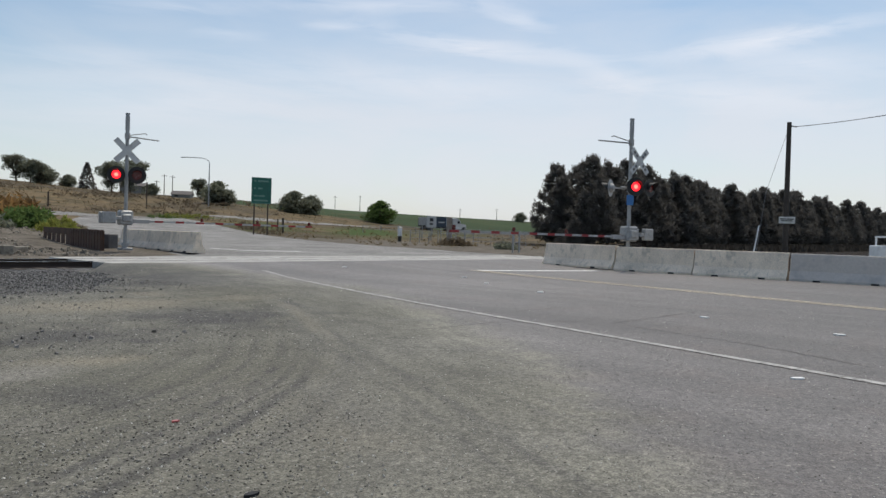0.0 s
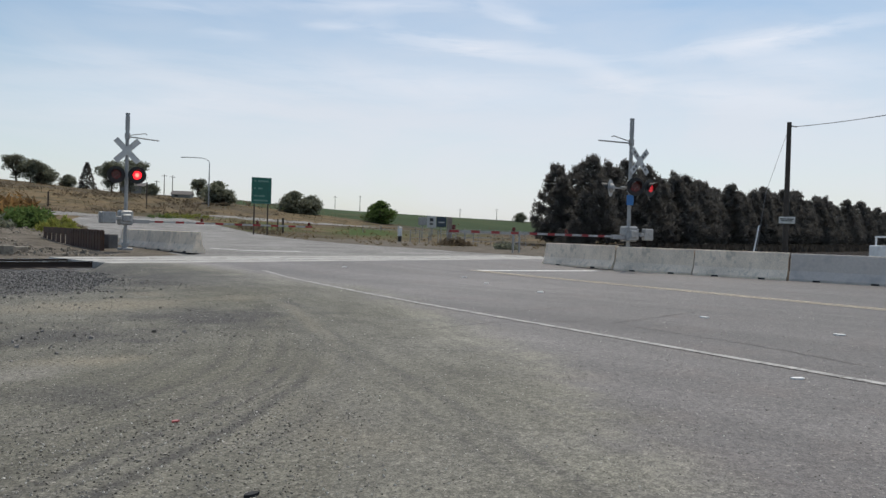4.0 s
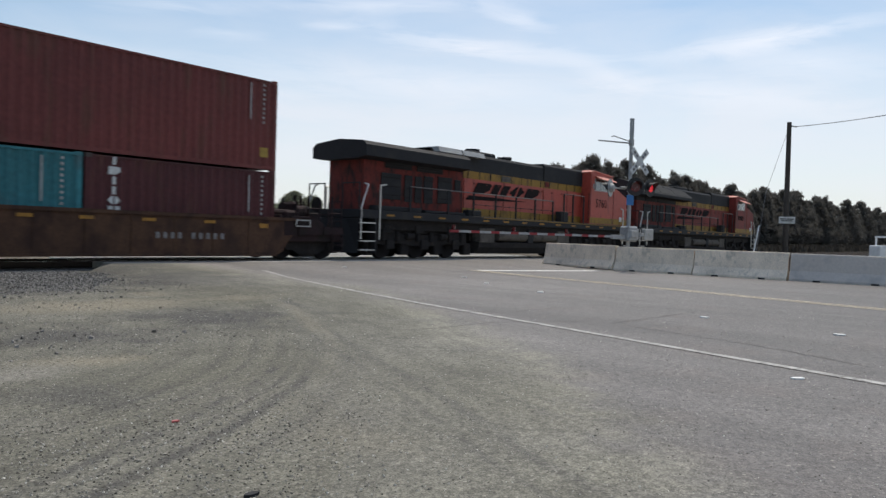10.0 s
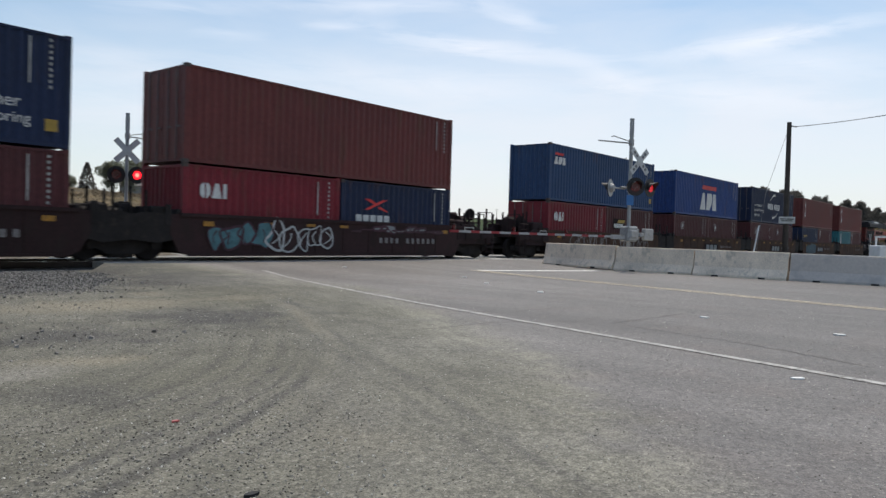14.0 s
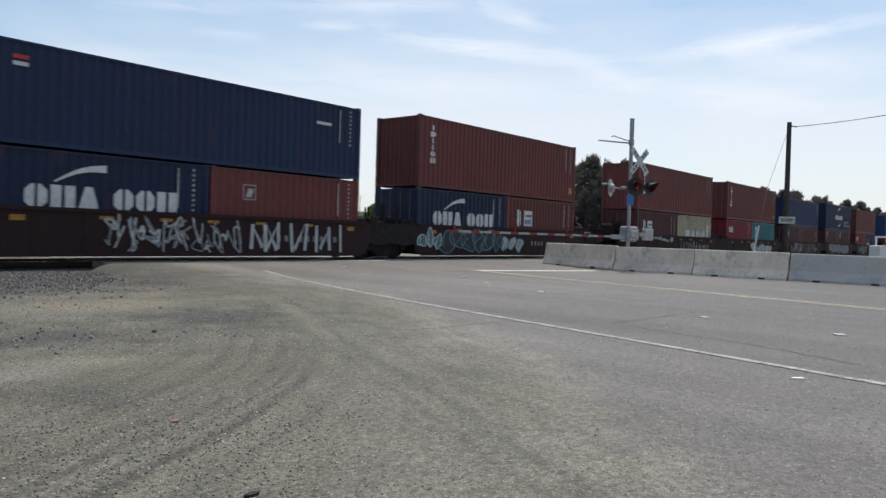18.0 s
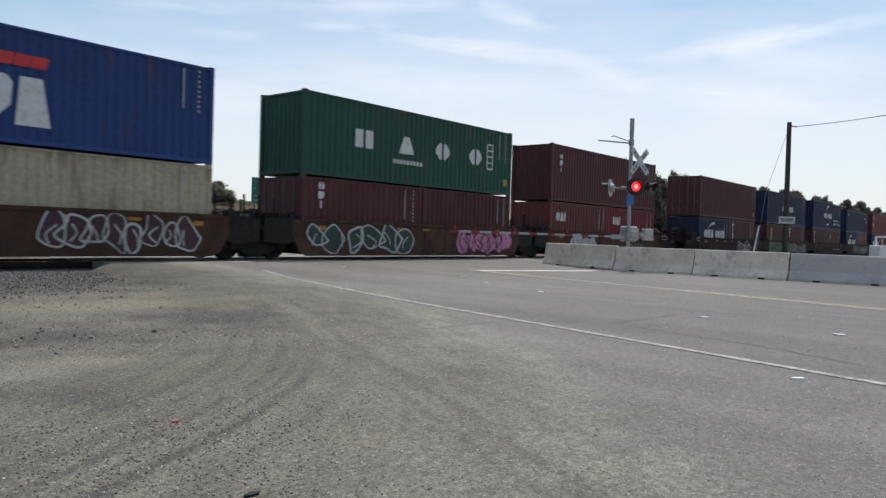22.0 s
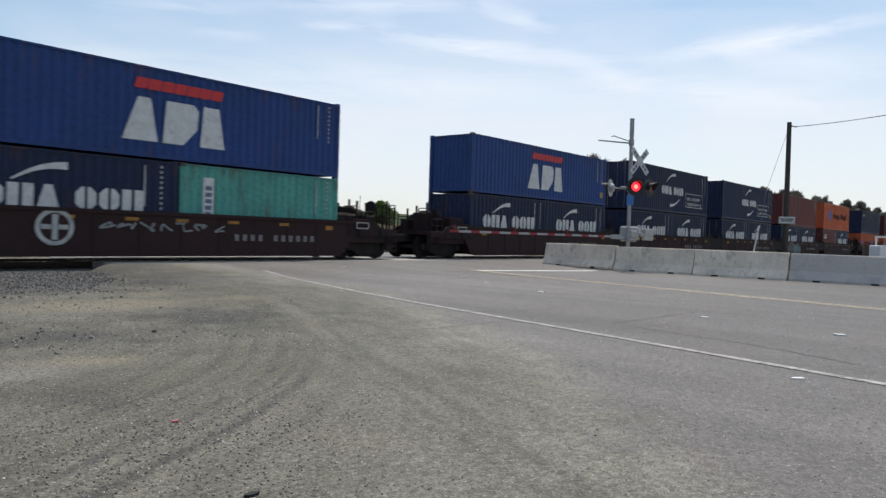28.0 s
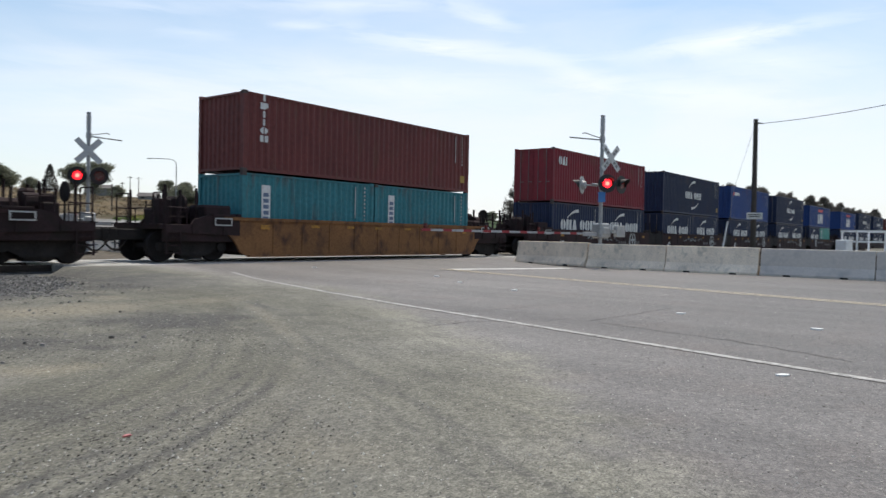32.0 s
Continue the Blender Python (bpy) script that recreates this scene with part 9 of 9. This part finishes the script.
    # end steps, pilots, couplers
    for xe, e in ((-0.3, -1), (21.2, 1)):
        b = bmesh.new()
        hexa(b, [(xe, -1.4, 0.25), (xe + e * 0.35, -0.9, 0.25), (xe + e * 0.35, 0.9, 0.25), (xe, 1.4, 0.25)], [(xe, -1.4, 1.5), (xe + e * 0.15, -0.9, 1.5), (xe + e * 0.15, 0.9, 1.5), (xe, 1.4, 1.5)])
        part("pilot", b, M_LBLACK, c, "black end pilot plate")
        b = bmesh.new()
        boxm(b, min(xe, xe + e * 0.85), max(xe, xe + e * 0.85), -0.12, 0.12, 0.72, 0.92, 0.03)
        part("coupler", b, M_GRIME, c)
        for s in (-1, 1):
            for k in range(4):
                b = bmesh.new()
                boxm(b, min(xe, xe - e * 0.75), max(xe, xe - e * 0.75), min(s * 1.5, s * 1.05), max(s * 1.5, s * 1.05), 0.34 + 0.33 * k, 0.38 + 0.33 * k)
                part("step", b, M_ALU, c)
            b = bmesh.new()
            boxm(b, min(xe - e * 0.75, xe - e * 0.82), max(xe - e * 0.75, xe - e * 0.82), min(s * 1.5, s * 1.05), max(s * 1.5, s * 1.05), 0.25, 1.52)
            part("step_side", b, M_LBLACK, c)
            b = bmesh.new()
            pipe(b, [(xe - e * 0.02, s * 1.5, 0.75), (xe - e * 0.02, s * 1.5, 1.9), (xe - e * 0.35, s * 1.5, 2.75), (xe - e * 0.35, s * 1.3, 2.8)], 0.028)
            pipe(b, [(xe - e * 0.95, s * 1.52, 0.75), (xe - e * 0.95, s * 1.52, 2.75), (xe - e * 1.25, s * 1.52, 2.80)], 0.028)
            part("grab_rail", b, M_ALU, c, "pale bent grab rail")
        b = bmesh.new()
        pipe(b, [(xe, -1.4, 1.84), (xe, -1.4, 2.8), (xe, -0.5, 2.8), (xe, -0.5, 1.84)], 0.025)
        pipe(b, [(xe, 1.4, 1.84), (xe, 1.4, 2.8), (xe, 0.5, 2.8), (xe, 0.5, 1.84)], 0.025)
        part("end_rail", b, M_LBLACK, c)
    # walkway handrails
    for s in (-1, 1):
        for x0, top in ((2.3, 2.82), (4.6, 2.82), (6.3, 2.82), (7.9, 2.82), (9.5, 2.82), (11.1, 2.82), (12.7, 2.82), (13.75, 3.25), (14.65, 3.25), (15.75, 3.25)):
            b = bmesh.new()
            boxm(b, x0 - 0.05, x0 + 0.05, s * 1.49 - 0.025, s * 1.49 + 0.025, 1.60, top, 0.008)
            part("stanchion", b, M_LBLACK, c, "flat black stanchion")
        b = bmesh.new()
        pipe(b, [(2.3, s * 1.49, 2.82), (7.9, s * 1.49, 2.83), (12.7, s * 1.49, 2.82)], 0.026)
        part("handrail", b, M_ROD, c, "dull handrail along the walkway")
        b = bmesh.new()
        pipe(b, [(6.3, s * 1.49, 2.34), (12.7, s * 1.49, 2.34)], 0.014)
        part("knee_rail", b, M_LBLACK, c)
        b = bmesh.new()
        pipe(b, [(13.75, s * 1.49, 3.25), (15.75, s * 1.49, 3.25)], 0.022)
        part("cab_handrail", b, M_ROD, c)
    TRAIN.append((c, x, YC, 0.0))
    return c


locomotive(16.07, "5760", False, "orange and black diesel locomotive with yellow bands")
locomotive(16.07 + 22.87, "", True, "leading orange and black diesel locomotive with sloping radiators")


# ---- what moves ----
def motions():
    def start_x(t):
        return 25.34 + SPEED * (t - 11)
    for ob, x, y, z in TRAIN:
        walk(ob, [(t, pose(x + start_x(t), y, z)) for t in (0, 0.1, 8, 16, 24, 31.9, 32.0)])
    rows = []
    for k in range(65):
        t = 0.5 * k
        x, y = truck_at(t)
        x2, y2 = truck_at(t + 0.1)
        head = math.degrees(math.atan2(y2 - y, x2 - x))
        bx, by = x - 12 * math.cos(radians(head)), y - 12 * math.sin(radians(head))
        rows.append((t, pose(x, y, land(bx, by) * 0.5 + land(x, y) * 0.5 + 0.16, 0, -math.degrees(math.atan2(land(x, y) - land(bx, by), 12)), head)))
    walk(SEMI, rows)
    rows = []
    for k in range(33):
        x = 153.2 + 22.0 * k
        rows.append((k, pose(x, 122.3, 0.5 * (land(x, 122.3) + land(x - 14, 122.3)) + 0.12)))
    walk(SEMI_ONE, rows)
    rows = []
    for k in range(33):
        x = 164.0 - 17.8 * (k - 6.4)
        rows.append((k, pose(x, 118.3, 0.5 * (land(x, 118.3) + land(x - 3, 118.3)) + 0.11, 0, 0, 180)))
    walk(SALOON, rows)
    # the flashing lamps: each lens turns its lit face out and in again
    period, lit = 1.031, 0.47
    for lens, glow, hot, phase in LENSES:
        face, back = (0.0, 179.8) if phase == 0 else (179.8, 0.0)
        rows = [(0.0, face)]
        n = 0
        while n * period < 32.2:
            s = n * period - 0.031
            for start, a, c in ((s, back, face), (s + lit, face, back)):
                rows += [(start + 0.0334 * j, a + (c - a) * j / 2) for j in range(3) if start > 0.0 and start + 0.0334 * j < 31.999]
            n += 1
        rows.append((32.0, rows[-1][1]))
        for ob, x in ((lens, 0.02), (glow, 0.022), (hot, 0.022)):
            walk(ob, [(t, pose(x, 0, 0, 0, 0, a)) for t, a in rows])


motions()
